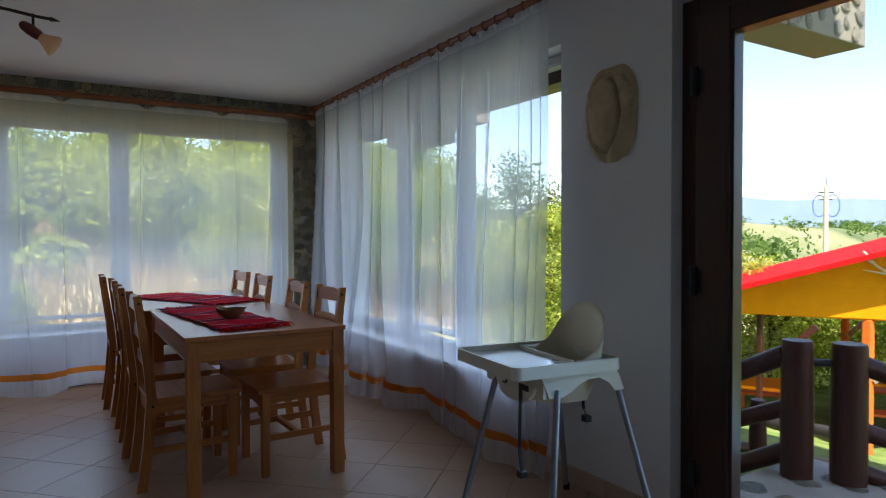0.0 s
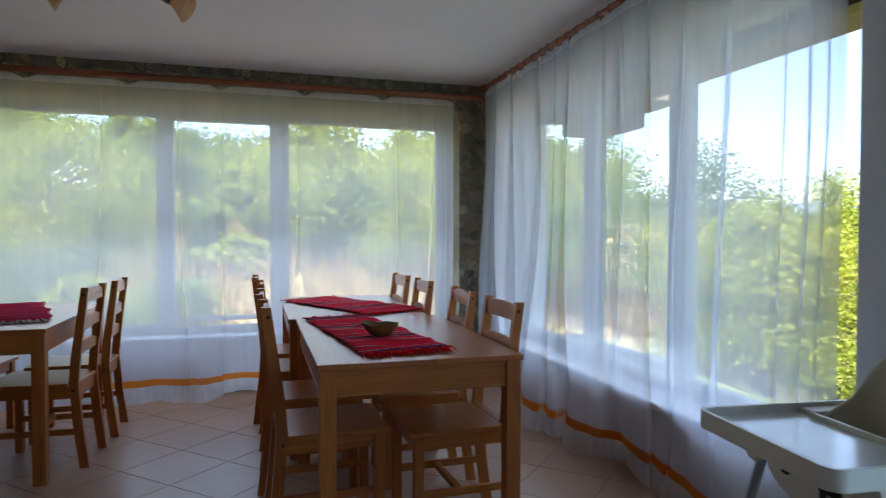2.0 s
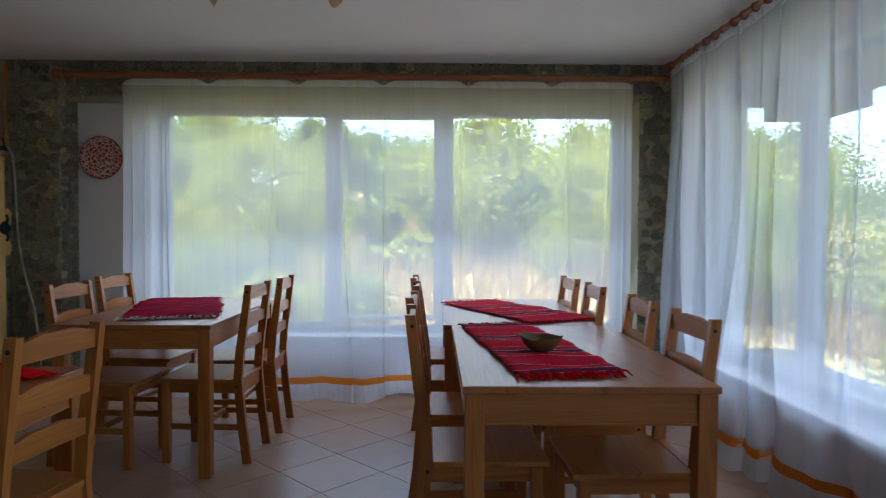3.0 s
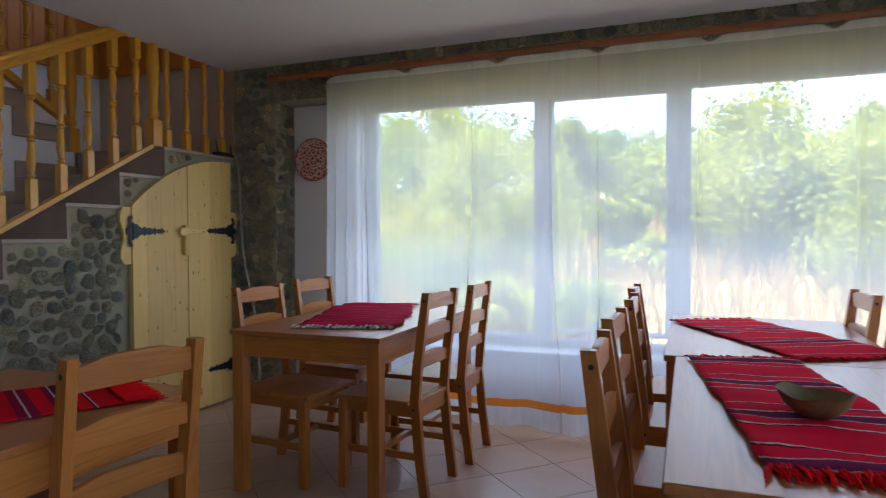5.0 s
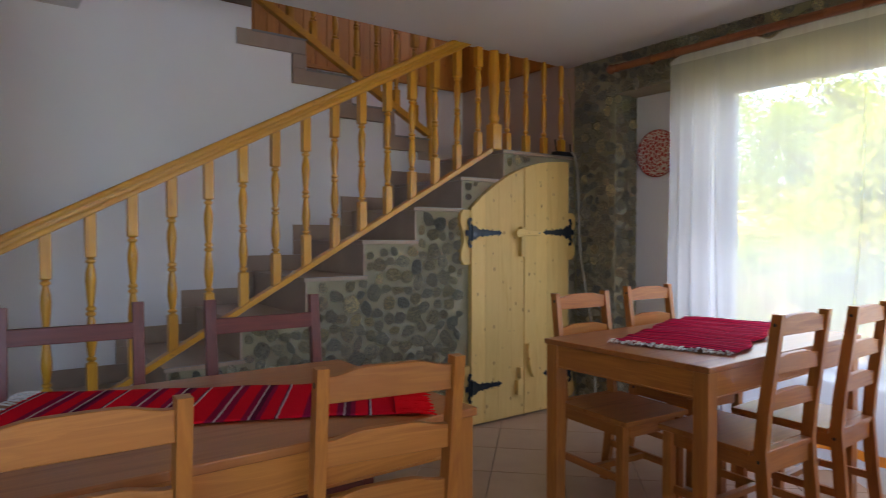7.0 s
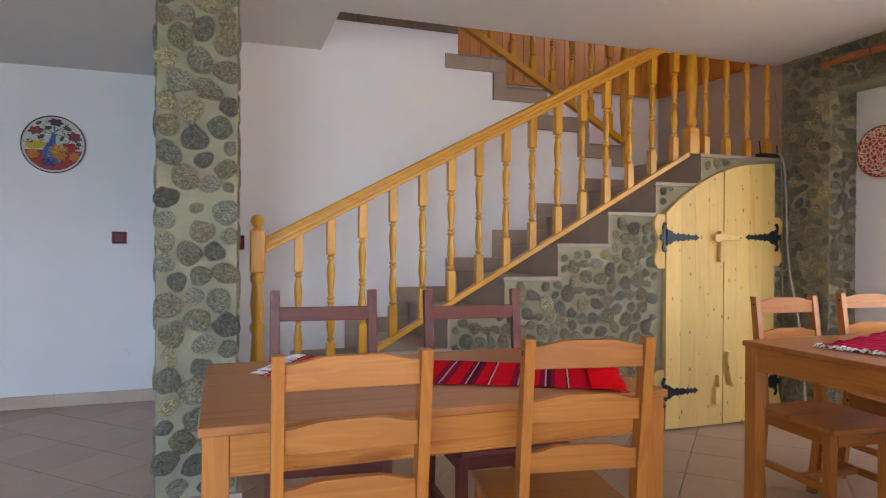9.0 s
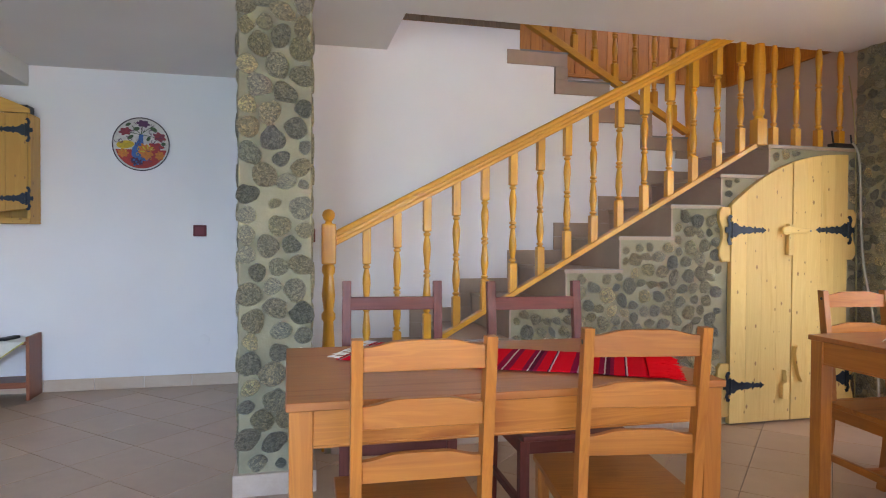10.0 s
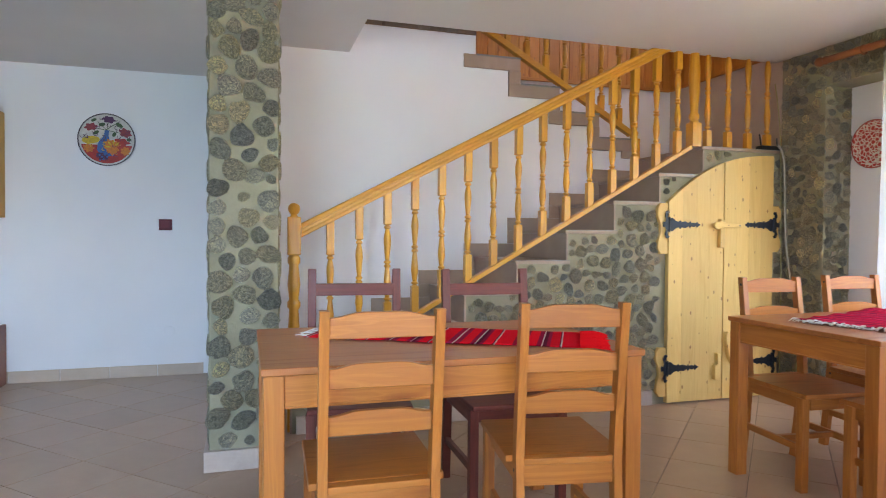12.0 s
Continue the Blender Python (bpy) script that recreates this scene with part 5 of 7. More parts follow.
# ---- wall things ----
def carved_plaque():
    """An oval plaque with a plain raised oval form."""
    bm = bmesh.new()
    nu, nv = 110, 40
    rings = []
    for j in range(nv + 1):
        r = j / nv
        row = []
        for i in range(nu):
            a = 2 * math.pi * i / nu
            rr = r * (1 + 0.012 * math.sin(3 * a + 1) + 0.012 * math.sin(7 * a)) / (abs(math.cos(a)) ** 2.8 + abs(math.sin(a)) ** 2.8) ** (1 / 2.8)
            u, v = 0.15 * rr * math.cos(a), 0.205 * rr * math.sin(a)
            h = 0.03 * (1 - r ** 6)
            e = math.hypot((u - 0.018) / 0.085, (v - 0.005) / 0.15)
            h += 0.032 * max(0.0, 1 - e ** 2) ** 0.5 if e < 1 else 0.0
            h += 0.006 * noise.noise(Vector((u * 22, v * 22, 3))) + 0.005 * noise.noise(Vector((u * 60, v * 45, 8)))
            if 1.0 < e < 1.14:
                h -= 0.010
            # folds below the oval form, and bars cut into both sides of the rim
            if v < -0.09 and e > 1.05:
                h += 0.007 * math.sin(62 * (abs(u - 0.018) - 0.5 * v))
            if 0.78 < r < 0.90 and -0.02 < v < 0.15 and math.sin(v * 260) > 0.25:
                h -= 0.006
            row.append(bm.verts.new((-h, u, v)))
        rings.append(row)
    for a, b in zip(rings, rings[1:]):
        for i in range(nu):
            bm.faces.new((a[i], a[(i + 1) % nu], b[(i + 1) % nu], b[i]))
    bmesh.ops.remove_doubles(bm, verts=bm.verts[:], dist=1e-5)
    bmesh.ops.recalc_face_normals(bm, faces=bm.faces[:])
    ob = tagged(part("wall_plaque", bm, CLAY), "oval carved ochre plaster plaque with a raised oval form", "wall relief")
    ob.matrix_basis = pose(EAST - 0.001, 2.293, 1.675)


carved_plaque()


def switch(name, m):
    root = thing(name, "wine-red light switch on the white wall", "light switch", m)
    part("cover", boxes(((0, -0.047, -0.042), (0.008, 0.047, 0.042)), bev=0.004), WINE, root)
    part("rocker", boxes(((0.008, -0.032, -0.028), (0.014, 0.032, 0.028)), bev=0.003), plain("wine_red_rocker", (0.22, 0.014, 0.026), 0.5), root)


switch("light_switch", pose(WEST, 1.645, 1.152))
switch("light_switch", pose(SPINE, 2.40, 1.12))


def blank_cover():
    root = thing("blank_cover", "round white blank cover low on the white wall", "cover plate", pose(WEST, 1.672, 0.335, 0, 90, 0))
    bm = bmesh.new()
    lathe(bm, [(0.0, 0.0), (0.040, 0.0), (0.040, 0.003), (0.037, 0.006), (0.0, 0.007)], 28)
    part("cover", bm, WALL, root)


blank_cover()


def blob(bm, u, v, ru, rv, rot, m, n=16, lobes=0, z=0.0):
    out = []
    for k in range(n):
        a = 2 * math.pi * k / n
        q = 1 + (0.18 * math.cos(lobes * a) if lobes else 0)
        x, y = ru * q * math.cos(a), rv * q * math.sin(a)
        out.append((u + x * math.cos(rot) - y * math.sin(rot), v + x * math.sin(rot) + y * math.cos(rot)))
    plate(bm, out, 0.0025, m @ Matrix.Translation((0, 0, z)))


def painted_plate():
    root = thing("decorative_plate", "round ceramic plate painted with a vase of flowers", "plate", pose(WEST + 0.002, 1.247, 1.776) @ Matrix(((0, 0, 1, 0), (1, 0, 0, 0), (0, 1, 0, 0), (0, 0, 0, 1))))
    r = 0.192
    white = plain("glazed_white", (0.62, 0.60, 0.55), 0.4, vary=0.3, scale=30, coat=0.1)
    bm = bmesh.new()
    lathe(bm, [(0.002, 0.0), (r, 0.0), (r, 0.016), (r * 0.93, 0.018), (r * 0.9, 0.014), (0.002, 0.012)], 48)
    part("dish", bm, white, root)
    bm = bmesh.new()
    lathe(bm, [(r - 0.006, 0.012), (r + 0.002, 0.012), (r + 0.002, 0.021), (r - 0.006, 0.021)], 48, ring=True)
    part("rim", bm, plain("dark_glaze_rim", (0.05, 0.03, 0.04), 0.3), root)
    colors = {"red": (0.50, 0.02, 0.01), "blue": (0.02, 0.13, 0.42), "yellow": (0.68, 0.46, 0.01), "orange": (0.70, 0.19, 0.006), "plum": (0.09, 0.012, 0.075), "green": (0.035, 0.09, 0.02), "rose": (0.32, 0.025, 0.04)}
    glaze = {k: plain("glaze_" + k, tuple(0.95 * q for q in c), 0.5, vary=0.4, scale=60, coat=0.0) for k, c in colors.items()}
    I = Matrix()
    bm = bmesh.new()
    pts = [(0.178 * math.cos(a), 0.178 * math.sin(a)) for a in [math.pi * (1.07 + 0.86 * k / 24) for k in range(25)]]
    plate(bm, pts, 0.002, Matrix.Translation((0, 0, 0.0135)))
    part("painted_cloth", bm, glaze["red"], root)
    bm = bmesh.new()
    plate(bm, [(-0.012, 0.07), (-0.02, 0.03), (-0.06, -0.03), (-0.065, -0.08), (-0.03, -0.12), (0.045, -0.12), (0.06, -0.06), (0.02, -0.01), (0.012, 0.03), (0.016, 0.07)][::-1], 0.002, Matrix.Translation((0, 0, 0.0165)))
    part("painted_vase", bm, glaze["blue"], root)
    for col, items in (("yellow", [(-0.105, -0.005, 0.06, 0.028, 0.1, 0)]), ("orange", [(0.03, -0.055, 0.042, 0.06, 0.5, 9), (-0.12, -0.065, 0.035, 0.03, 0, 7), (0.125, -0.08, 0.03, 0.03, 0, 7)]),
                       ("red", [(0.10, -0.015, 0.05, 0.026, -0.1, 5)]), ("plum", [(-0.035, -0.12, 0.035, 0.022, -0.4, 8), (0.015, 0.148, 0.042, 0.024, -0.15, 6)]),
                       ("rose", [(-0.105, 0.09, 0.04, 0.026, 0.2, 6), (0.125, 0.055, 0.042, 0.03, -0.4, 6)]),
                       ("green", [(-0.03, 0.11, 0.022, 0.013, 0.3, 0), (0.085, 0.11, 0.026, 0.014, -0.5, 0), (-0.07, 0.05, 0.022, 0.012, 0.6, 0), (0.05, 0.04, 0.018, 0.012, 1.0, 0), (-0.085, 0.14, 0.02, 0.01, 0.5, 0), (0.15, 0.005, 0.016, 0.012, 0.2, 0)])):
        for it in items:
            bm = bmesh.new()
            blob(bm, *it[:5], I, 30, it[5], 0.019)
            part("painted_flower" if col != "green" else "painted_leaf", bm, glaze[col], root)
    bm = bmesh.new()
    for p, q in (((0, 0.07), (0.01, 0.13)), ((-0.005, 0.07), (-0.08, 0.085)), ((0.005, 0.07), (0.10, 0.05)), ((0.0, 0.075), (0.06, 0.12)), ((0, 0.07), (-0.06, 0.13))):
        beam(bm, (*p, 0.0155), (*q, 0.0155), 0.004, 0.003)
    part("painted_stem", bm, glaze["green"], root)
    rnd = random.Random(3)
    for k in range(16):
        bm = bmesh.new()
        blob(bm, -0.045 + 0.012 * (k % 5) + rnd.uniform(-0.004, 0.004), -0.115 - 0.013 * (k // 5) + rnd.uniform(-0.004, 0.004), 0.0075, 0.0075, 0, I, 10, 0, 0.0225)
        part("painted_grape", bm, glaze["plum" if k % 3 else "blue"], root)
    for k in range(9):
        a = 0.4 + 0.38 * k
        bm = bmesh.new()
        blob(bm, 0.045 + 0.036 * math.cos(a), -0.055 + 0.036 * math.sin(a), 0.017, 0.006, a, I, 12, 0, 0.0225)
        part("painted_petal", bm, glaze["yellow" if k % 2 else "orange"], root)
    # fine dark scrolls between the flowers and over the cloth
    rnd = random.Random(12)
    for k in range(34):
        a, rad = rnd.uniform(0.0, 2 * math.pi), 0.165 * math.sqrt(rnd.random())
        u, v, turn, size = rad * math.cos(a), rad * math.sin(a), rnd.uniform(0, 6.28), rnd.uniform(0.010, 0.020)
        bm = bmesh.new()
        pts = [(u + size * (1 - 0.09 * s) * math.cos(turn + 0.7 * s), v + size * (1 - 0.09 * s) * math.sin(turn + 0.7 * s), 0.0215) for s in range(7)]
        for p, q in zip(pts, pts[1:]):
            beam(bm, p, q, 0.0035, 0.002)
        part("painted_scroll", bm, glaze["plum" if v > -0.02 or k % 3 else "yellow"], root)


painted_plate()


def red_plate():
    n = Nodes("red_lace_glaze")
    tc = n.add("ShaderNodeTexCoord")
    sep = n.add("ShaderNodeSeparateXYZ")
    n.link(tc.outputs["Object"], sep.inputs[0])
    vor = n.add("ShaderNodeTexVoronoi", feature="DISTANCE_TO_EDGE")
    vor.inputs["Scale"].default_value = 42
    n.link(tc.outputs["Object"], vor.inputs["Vector"])
    ln = n.add("ShaderNodeVectorMath", operation="LENGTH")
    n.link(tc.outputs["Object"], ln.inputs[0])
    ring = n.add("ShaderNodeMath", operation="MULTIPLY")
    n.link(ln.outputs["Value"], ring.inputs[0])
    ring.inputs[1].default_value = 25
    fr = n.add("ShaderNodeMath", operation="FRACT")
    n.link(ring.outputs[0], fr.inputs[0])
    lines = n.ramp(vor.outputs["Distance"], [(0.0, (0.70, 0.62, 0.55)), (0.075, (0.70, 0.62, 0.55)), (0.09, (0.50, 0.030, 0.02))], "CONSTANT")
    rings = n.ramp(fr.outputs[0], [(0.0, (1, 1, 1)), (0.09, (0, 0, 0))], "CONSTANT")
    col = n.mix(rings, lines, (0.68, 0.58, 0.50))
    mt = n.done(col, 0.3, coat=0.4)
    root = thing("decorative_plate", "round white plate with a dense red pattern", "plate", pose(-1.962, REC_Y - 0.002, 1.672, 90, 0, 0))
    bm = bmesh.new()
    r = 0.148
    lathe(bm, [(0.002, 0.0), (r * 0.7, 0.0), (r, 0.02), (r * 0.99, 0.025), (r * 0.7, 0.008), (0.002, 0.008)], 48)
    part("dish", bm, mt, root)
    bm = bmesh.new()
    lathe(bm, [(r - 0.003, 0.018), (r + 0.003, 0.018), (r + 0.003, 0.028), (r - 0.003, 0.028)], 48, ring=True)
    part("rim", bm, plain("rust_red_rim", (0.40, 0.05, 0.03), 0.35), root)


red_plate()


def wall_cabinet():
    root = thing("wall_cabinet", "light knotty pine wall cabinet with an arched top and iron hinges", "cabinet")
    x0, x1, y0, y1, z0 = WEST + 0.001, WEST + 0.20, -0.22, 0.59, 1.19
    part("body", boxes(((x0, y0, z0), (x1 - 0.02, y1, z0 + 0.02)), ((x0, y0, 1.915), (x1 - 0.02, y1, 1.935)), ((x0, y0, z0 + 0.02), (x1 - 0.02, y0 + 0.02, 1.915)), ((x0, y1 - 0.02, z0 + 0.02), (x1 - 0.02, y1, 1.915)),
                       ((x0, y0 + 0.02, z0 + 0.02), (x0 + 0.01, y1 - 0.02, 1.915)), bev=0.003), CABINET[2], root)
    mid = (y0 + y1) / 2
    for a, b, hy, s in ((y0 + 0.012, mid - 0.002, y0 + 0.02, 1), (mid + 0.002, y1 - 0.012, y1 - 0.02, -1)):
        leaf = thing_part("door_leaf", root)
        for i in range(3):
            p, q = a + (b - a) * i / 3, a + (b - a) * (i + 1) / 3 - 0.001
            ys = [p + (q - p) * k / 4 for k in range(5)]
            bm = bmesh.new()
            plate(bm, [(yy, z0 + 0.10 - 0.06 * math.cos((yy - mid) / 0.4 * math.pi / 2) ** 2 * 1.0) for yy in ys] + [(q, 1.93), (p, 1.93)], 0.02, on_facade(x1 - 0.019), 0.002)
            part("board", bm, CABINET[2], leaf)
        for z in (1.36, 1.82):
            iron_hinge(leaf, hy, z, x1 + 0.003, s, 0.9)
    bm = bmesh.new()
    ys = [y0 + (y1 - y0) * k / 24 for k in range(25)]
    plate(bm, [(y0, 1.937), (y1, 1.937)] + [(yy, 1.965 + 0.115 * math.cos((yy - mid) / (y1 - mid) * math.pi / 2)) for yy in ys[::-1]], 0.02, on_facade(x1 - 0.018), 0.003)
    part("arched_crest", bm, CABINET[1], root)
    part("bottom_panel", boxes(((x1 - 0.019, y0, z0), (x1 - 0.001, y1, z0 + 0.038)), bev=0.003), CABINET[1], root)
    box_bm = boxes(((x0 + 0.02, y1 - 0.17, 1.936), (x1 - 0.06, y1 - 0.03, 2.0)), bev=0.004)
    tagged(part("speaker_box", box_bm, BLACK), "small black box on top of the wall cabinet", "box")


wall_cabinet()


def bench():
    root = thing("low_bench", "reddish wooden low shelf bench against the white wall", "bench")
    x0, x1, y0, y1 = WEST + 0.015, WEST + 0.24, -0.55, 0.595
    w = wood_set("red_brown_bench_wood", (0.36, 0.105, 0.04), (0.21, 0.05, 0.02))
    for a, b in ((y0, y0 + 0.022), (y1 - 0.022, y1)):
        part("end_panel", boxes(((x0, a, 0), (x1, b, 0.43)), bev=0.003), w[2], root)
    part("top_board", boxes(((x0, y0 + 0.022, 0.375), (x1 - 0.004, y1 - 0.022, 0.397)), bev=0.003), w[1], root)
    part("shelf", boxes(((x0, y0 + 0.022, 0.105), (x1 - 0.01, y1 - 0.022, 0.125)), bev=0.003), w[1], root)
    part("front_rail", boxes(((x1 - 0.01, y0 + 0.022, 0.085), (x1 + 0.002, y1 - 0.022, 0.125)), bev=0.002), w[1], root)
    cloth = thing("doily", "white embroidered linen cloth hanging over the bench edge", "cloth")
    bm = bmesh.new()
    n = 24
    grid = []
    for j in range(n + 1):
        row = []
        for i in range(n + 1):
            u, v = i / n, j / n
            yy = 0.14 + 0.43 * u
            drop = 0.165 * (1 - abs(u - 0.5) * 2)
            if v < 0.6:
                row.append(bm.verts.new((x0 + (x1 - x0) * v / 0.6, yy, 0.4005)))
            else:
                row.append(bm.verts.new((x1 + 0.004 + 0.004 * math.sin(u * 20), yy, 0.4 - drop * (v - 0.6) / 0.4)))
        grid.append(row)
    for a, b in zip(grid, grid[1:]):
        for i in range(n):
            bm.faces.new((a[i], a[i + 1], b[i + 1], b[i]))
    sheet = part("linen", bm, LINEN, cloth)
    bm = bmesh.new()
    for k in range(8):
        a = 2 * math.pi * k / 8
        lathe(bm, [(0.004, 0), (0.009, 0), (0.009, 0.0015), (0.004, 0.0015)], 12, ring=True, m=Matrix.Translation((x1 + 0.0095, 0.355 + 0.034 * math.cos(a), 0.325 + 0.034 * math.sin(a))) @ pose(0, 0, 0, 0, 90, 0))
    lathe(bm, [(0.006, 0), (0.014, 0), (0.014, 0.0015), (0.006, 0.0015)], 14, ring=True, m=Matrix.Translation((x1 + 0.0095, 0.355, 0.325)) @ pose(0, 0, 0, 0, 90, 0))
    part("embroidery", bm, plain("brown_embroidery", (0.16, 0.06, 0.04), 0.8), cloth)
    bm = bmesh.new()
    for s in (-1, 1):
        beam(bm, (x1 + 0.01, 0.355, 0.24), (x1 + 0.01, 0.355 + s * 0.21, 0.396), 0.004, 0.008)
    part("edging", bm, plain("yellow_edging", (0.55, 0.46, 0.12), 0.8), cloth)
    for k, (yy, turn) in enumerate(((0.44, 10), (0.29, -15))):
        ob = tagged(part("remote_control", boxes(((-0.025, -0.07, 0), (0.025, 0.07, 0.02)), bev=0.006), BLACK), "dark grey handset lying on a white doily", "remote")
        ob.matrix_basis = pose(x0 + 0.12, yy, 0.401, 0, 0, 60 + turn)


bench()


def spot_lamp():
    root = thing("ceiling_lamp", "bronze bar ceiling lamp with two amber glass spots", "lamp", pose(-0.235, 3.93, 0))
    bronze = plain("dark_bronze", (0.10, 0.065, 0.045), 0.35, 0.8)
    redwood = wood("lamp_red_wood", (0.20, 0.05, 0.03), (0.11, 0.025, 0.015), 0)
    part("canopy", boxes(((-0.05, -0.05, CEIL - 0.035), (0.05, 0.05, CEIL)), bev=0.006), redwood, root)
    bm = bmesh.new()
    tube(bm, (0, 0, 2.215), (0, 0, CEIL - 0.03), 0.008)
    for s in (-1, 1):
        pts = [(s * 0.24 * k / 6, 0, 2.222 - 0.02 * math.sin(math.pi * k / 6 * 0.5) ** 2) for k in range(7)]
        for p, q in zip(pts, pts[1:]):
            tube(bm, p, q, 0.008, seg=10)
        tube(bm, pts[-1], (s * 0.28, 0, 2.197), 0.013, 0.001, 10)
    part("bar", bm, bronze, root)
    for s in (-1, 1):
        head = thing_part("spot_head", root)
        bm = bmesh.new()
        tube(bm, (s * 0.17, 0, 2.135), (s * 0.17, 0, 2.215), 0.006, seg=10)
        part("stem", bm, bronze, head)
        d = Vector((s * 0.82, -0.1, -0.56)).normalized()
        p0 = Vector((s * 0.17, 0, 2.13)) - d * 0.065
        m, _ = rail_matrix(p0, p0 + d)
        bm = bmesh.new()
        lathe(bm, [(0.004, 0), (0.016, 0.006), (0.023, 0.02), (0.027, 0.05), (0.026, 0.085), (0.022, 0.1)], 18, m)
        part("body", bm, redwood, head)
        bm = bmesh.new()
        rings = [(0.021, 0.095), (0.024, 0.11), (0.034, 0.135), (0.048, 0.16), (0.053, 0.172)]
        vs = [[bm.verts.new(m @ Vector((r * math.cos(2 * math.pi * i / 20), r * math.sin(2 * math.pi * i / 20), z))) for i in range(20)] for r, z in rings]
        for a, b in zip(vs, vs[1:]):
            for i in range(20):
                bm.faces.new((a[i], a[(i + 1) % 20], b[(i + 1) % 20], b[i]))
        glass = part("shade", bm, AMBER, head, "amber frosted glass shade")
        sol = glass.modifiers.new("thick", "SOLIDIFY")
        sol.thickness = 0.003


spot_lamp()


def cable(name, label, pts, r, material):
    cu = bpy.data.curves.new(name, "CURVE")
    cu.dimensions, cu.bevel_depth, cu.bevel_resolution = "3D", r, 3
    sp = cu.splines.new("NURBS")
    sp.points.add(len(pts) - 1)
    for p, q in zip(sp.points, pts):
        p.co = (*q, 1)
    sp.use_endpoint_u, sp.order_u = True, 3
    cu.materials.append(material)
    return tagged(new(name, cu), label, "cable")


cable("power_cable", "grey-white cable hanging from the stair landing", [(-2.45, 5.70, LANDING + 0.03), (-2.43, 5.735, 1.69), (-2.42, 5.74, 1.4), (-2.40, 5.73, 1.05), (-2.33, 5.71, 0.8), (-2.27, 5.70, 0.6), (-2.24, 5.70, 0.3), (-2.24, 5.71, 0.02)], 0.007, CABLE)
cable("antenna_cable", "thin yellowish cable beside the stone corner", [(-2.52, 5.74, 2.15), (-2.47, 5.74, 1.9), (-2.455, 5.74, 1.5), (-2.45, 5.745, 1.0), (-2.44, 5.745, 0.5), (-2.45, 5.75, 0.02)], 0.004, CABLE2)
rt = thing("router", "small black router with antennas on the stair landing", "router", pose(-2.50, 5.68, LANDING + 0.001))
part("case", boxes(((-0.03, -0.09, 0), (0.03, 0.09, 0.03)), bev=0.005), BLACK, rt)
for p, q in (((0, -0.07, 0.025), (0.0, -0.085, 0.11)), ((0, 0.07, 0.025), (0.0, 0.06, 0.09))):
    bm = bmesh.new()
    tube(bm, p, q, 0.005, seg=8)
    part("antenna", bm, BLACK, rt)


# ---- outside ----
structure("terrace", boxes(((EAST + 0.3, -2.0, -0.5), (3.62, 2.32, -0.10))), CONCRETE, "concrete terrace slab set with flat pebbles", "terrace")
terrace = bpy.data.objects["terrace"]
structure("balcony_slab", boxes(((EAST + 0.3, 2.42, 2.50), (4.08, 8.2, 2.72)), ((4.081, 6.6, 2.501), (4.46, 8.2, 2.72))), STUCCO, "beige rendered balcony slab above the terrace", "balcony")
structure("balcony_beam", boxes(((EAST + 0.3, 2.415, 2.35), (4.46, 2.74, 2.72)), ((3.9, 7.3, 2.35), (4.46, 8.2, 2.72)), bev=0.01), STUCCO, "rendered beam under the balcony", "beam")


def log_railing():
    root = thing("log_railing", "dark varnished log railing of the terrace steps", "railing")
    for (x, y, r, top) in ((3.28, 2.17, 0.077, 0.61), (3.42, 1.985, 0.084, 0.605)):
        bm = bmesh.new()
        lathe(bm, [(r, -0.1), (r * 1.02, 0.2), (r * 0.97, top - 0.02), (r * 0.9, top)], 18, Matrix.Translation((x, y, 0)))
        part("post", bm, LOG[2], root)
    for z0, z1, r in ((0.53, -0.35, 0.052), (0.25, -0.55, 0.045), (0.02, -0.95, 0.05)):
        bm = bmesh.new()
        tube(bm, (3.27, 2.22, z0), (3.22, 3.9, z1), r, r * 0.9, 14)
        part("rail", bm, LOG[1], root)
    for z0, z1, r in ((0.50, -0.2, 0.05), (0.17, -0.5, 0.045), (-0.04, -0.75, 0.045)):
        bm = bmesh.new()
        tube(bm, (3.46, 1.95, z0), (4.9, 0.75, z1), r, r * 0.9, 14)
        part("rail", bm, LOG[0], root)
    bm = bmesh.new()
    tube(bm, (3.28, 2.15, 0.5), (3.42, 2.0, 0.5), 0.02, seg=8)
    part("chain", bm, BLACK, root)


log_railing()


def garden_fence():
    root = thing("garden_fence", "weathered log fence beside the garden steps", "fence")
    a, b = Vector((3.75, 4.15, 0)), Vector((4.85, 1.9, 0))
    for f in (0.0, 0.5, 1.0):
        p = a.lerp(b, f)
        bm = bmesh.new()
        lathe(bm, [(0.062, land(p.x, p.y) - 0.1), (0.060, -0.3), (0.054, -0.05), (0.046, -0.03)], 14, Matrix.Translation((p.x, p.y, 0)))
        part("post", bm, LOG[2], root)
    for z0, z1, r in ((-0.12, -0.22, 0.040), (-0.33, -0.45, 0.036), (-0.55, -0.62, 0.038)):
        bm = bmesh.new()
        tube(bm, a + Vector((0, 0, z0)), b + Vector((0, 0, z1)), r, r * 0.85, 12)
        part("rail", bm, GREYWOOD[1], root)


garden_fence()
structure("shutter_box", boxes(((EAST + 0.24, 2.52, 1.965), (EAST + 0.32, 5.4, 2.05)), bev=0.004), BROWN[1], "dark brown wooden board above the east window outside", "board")


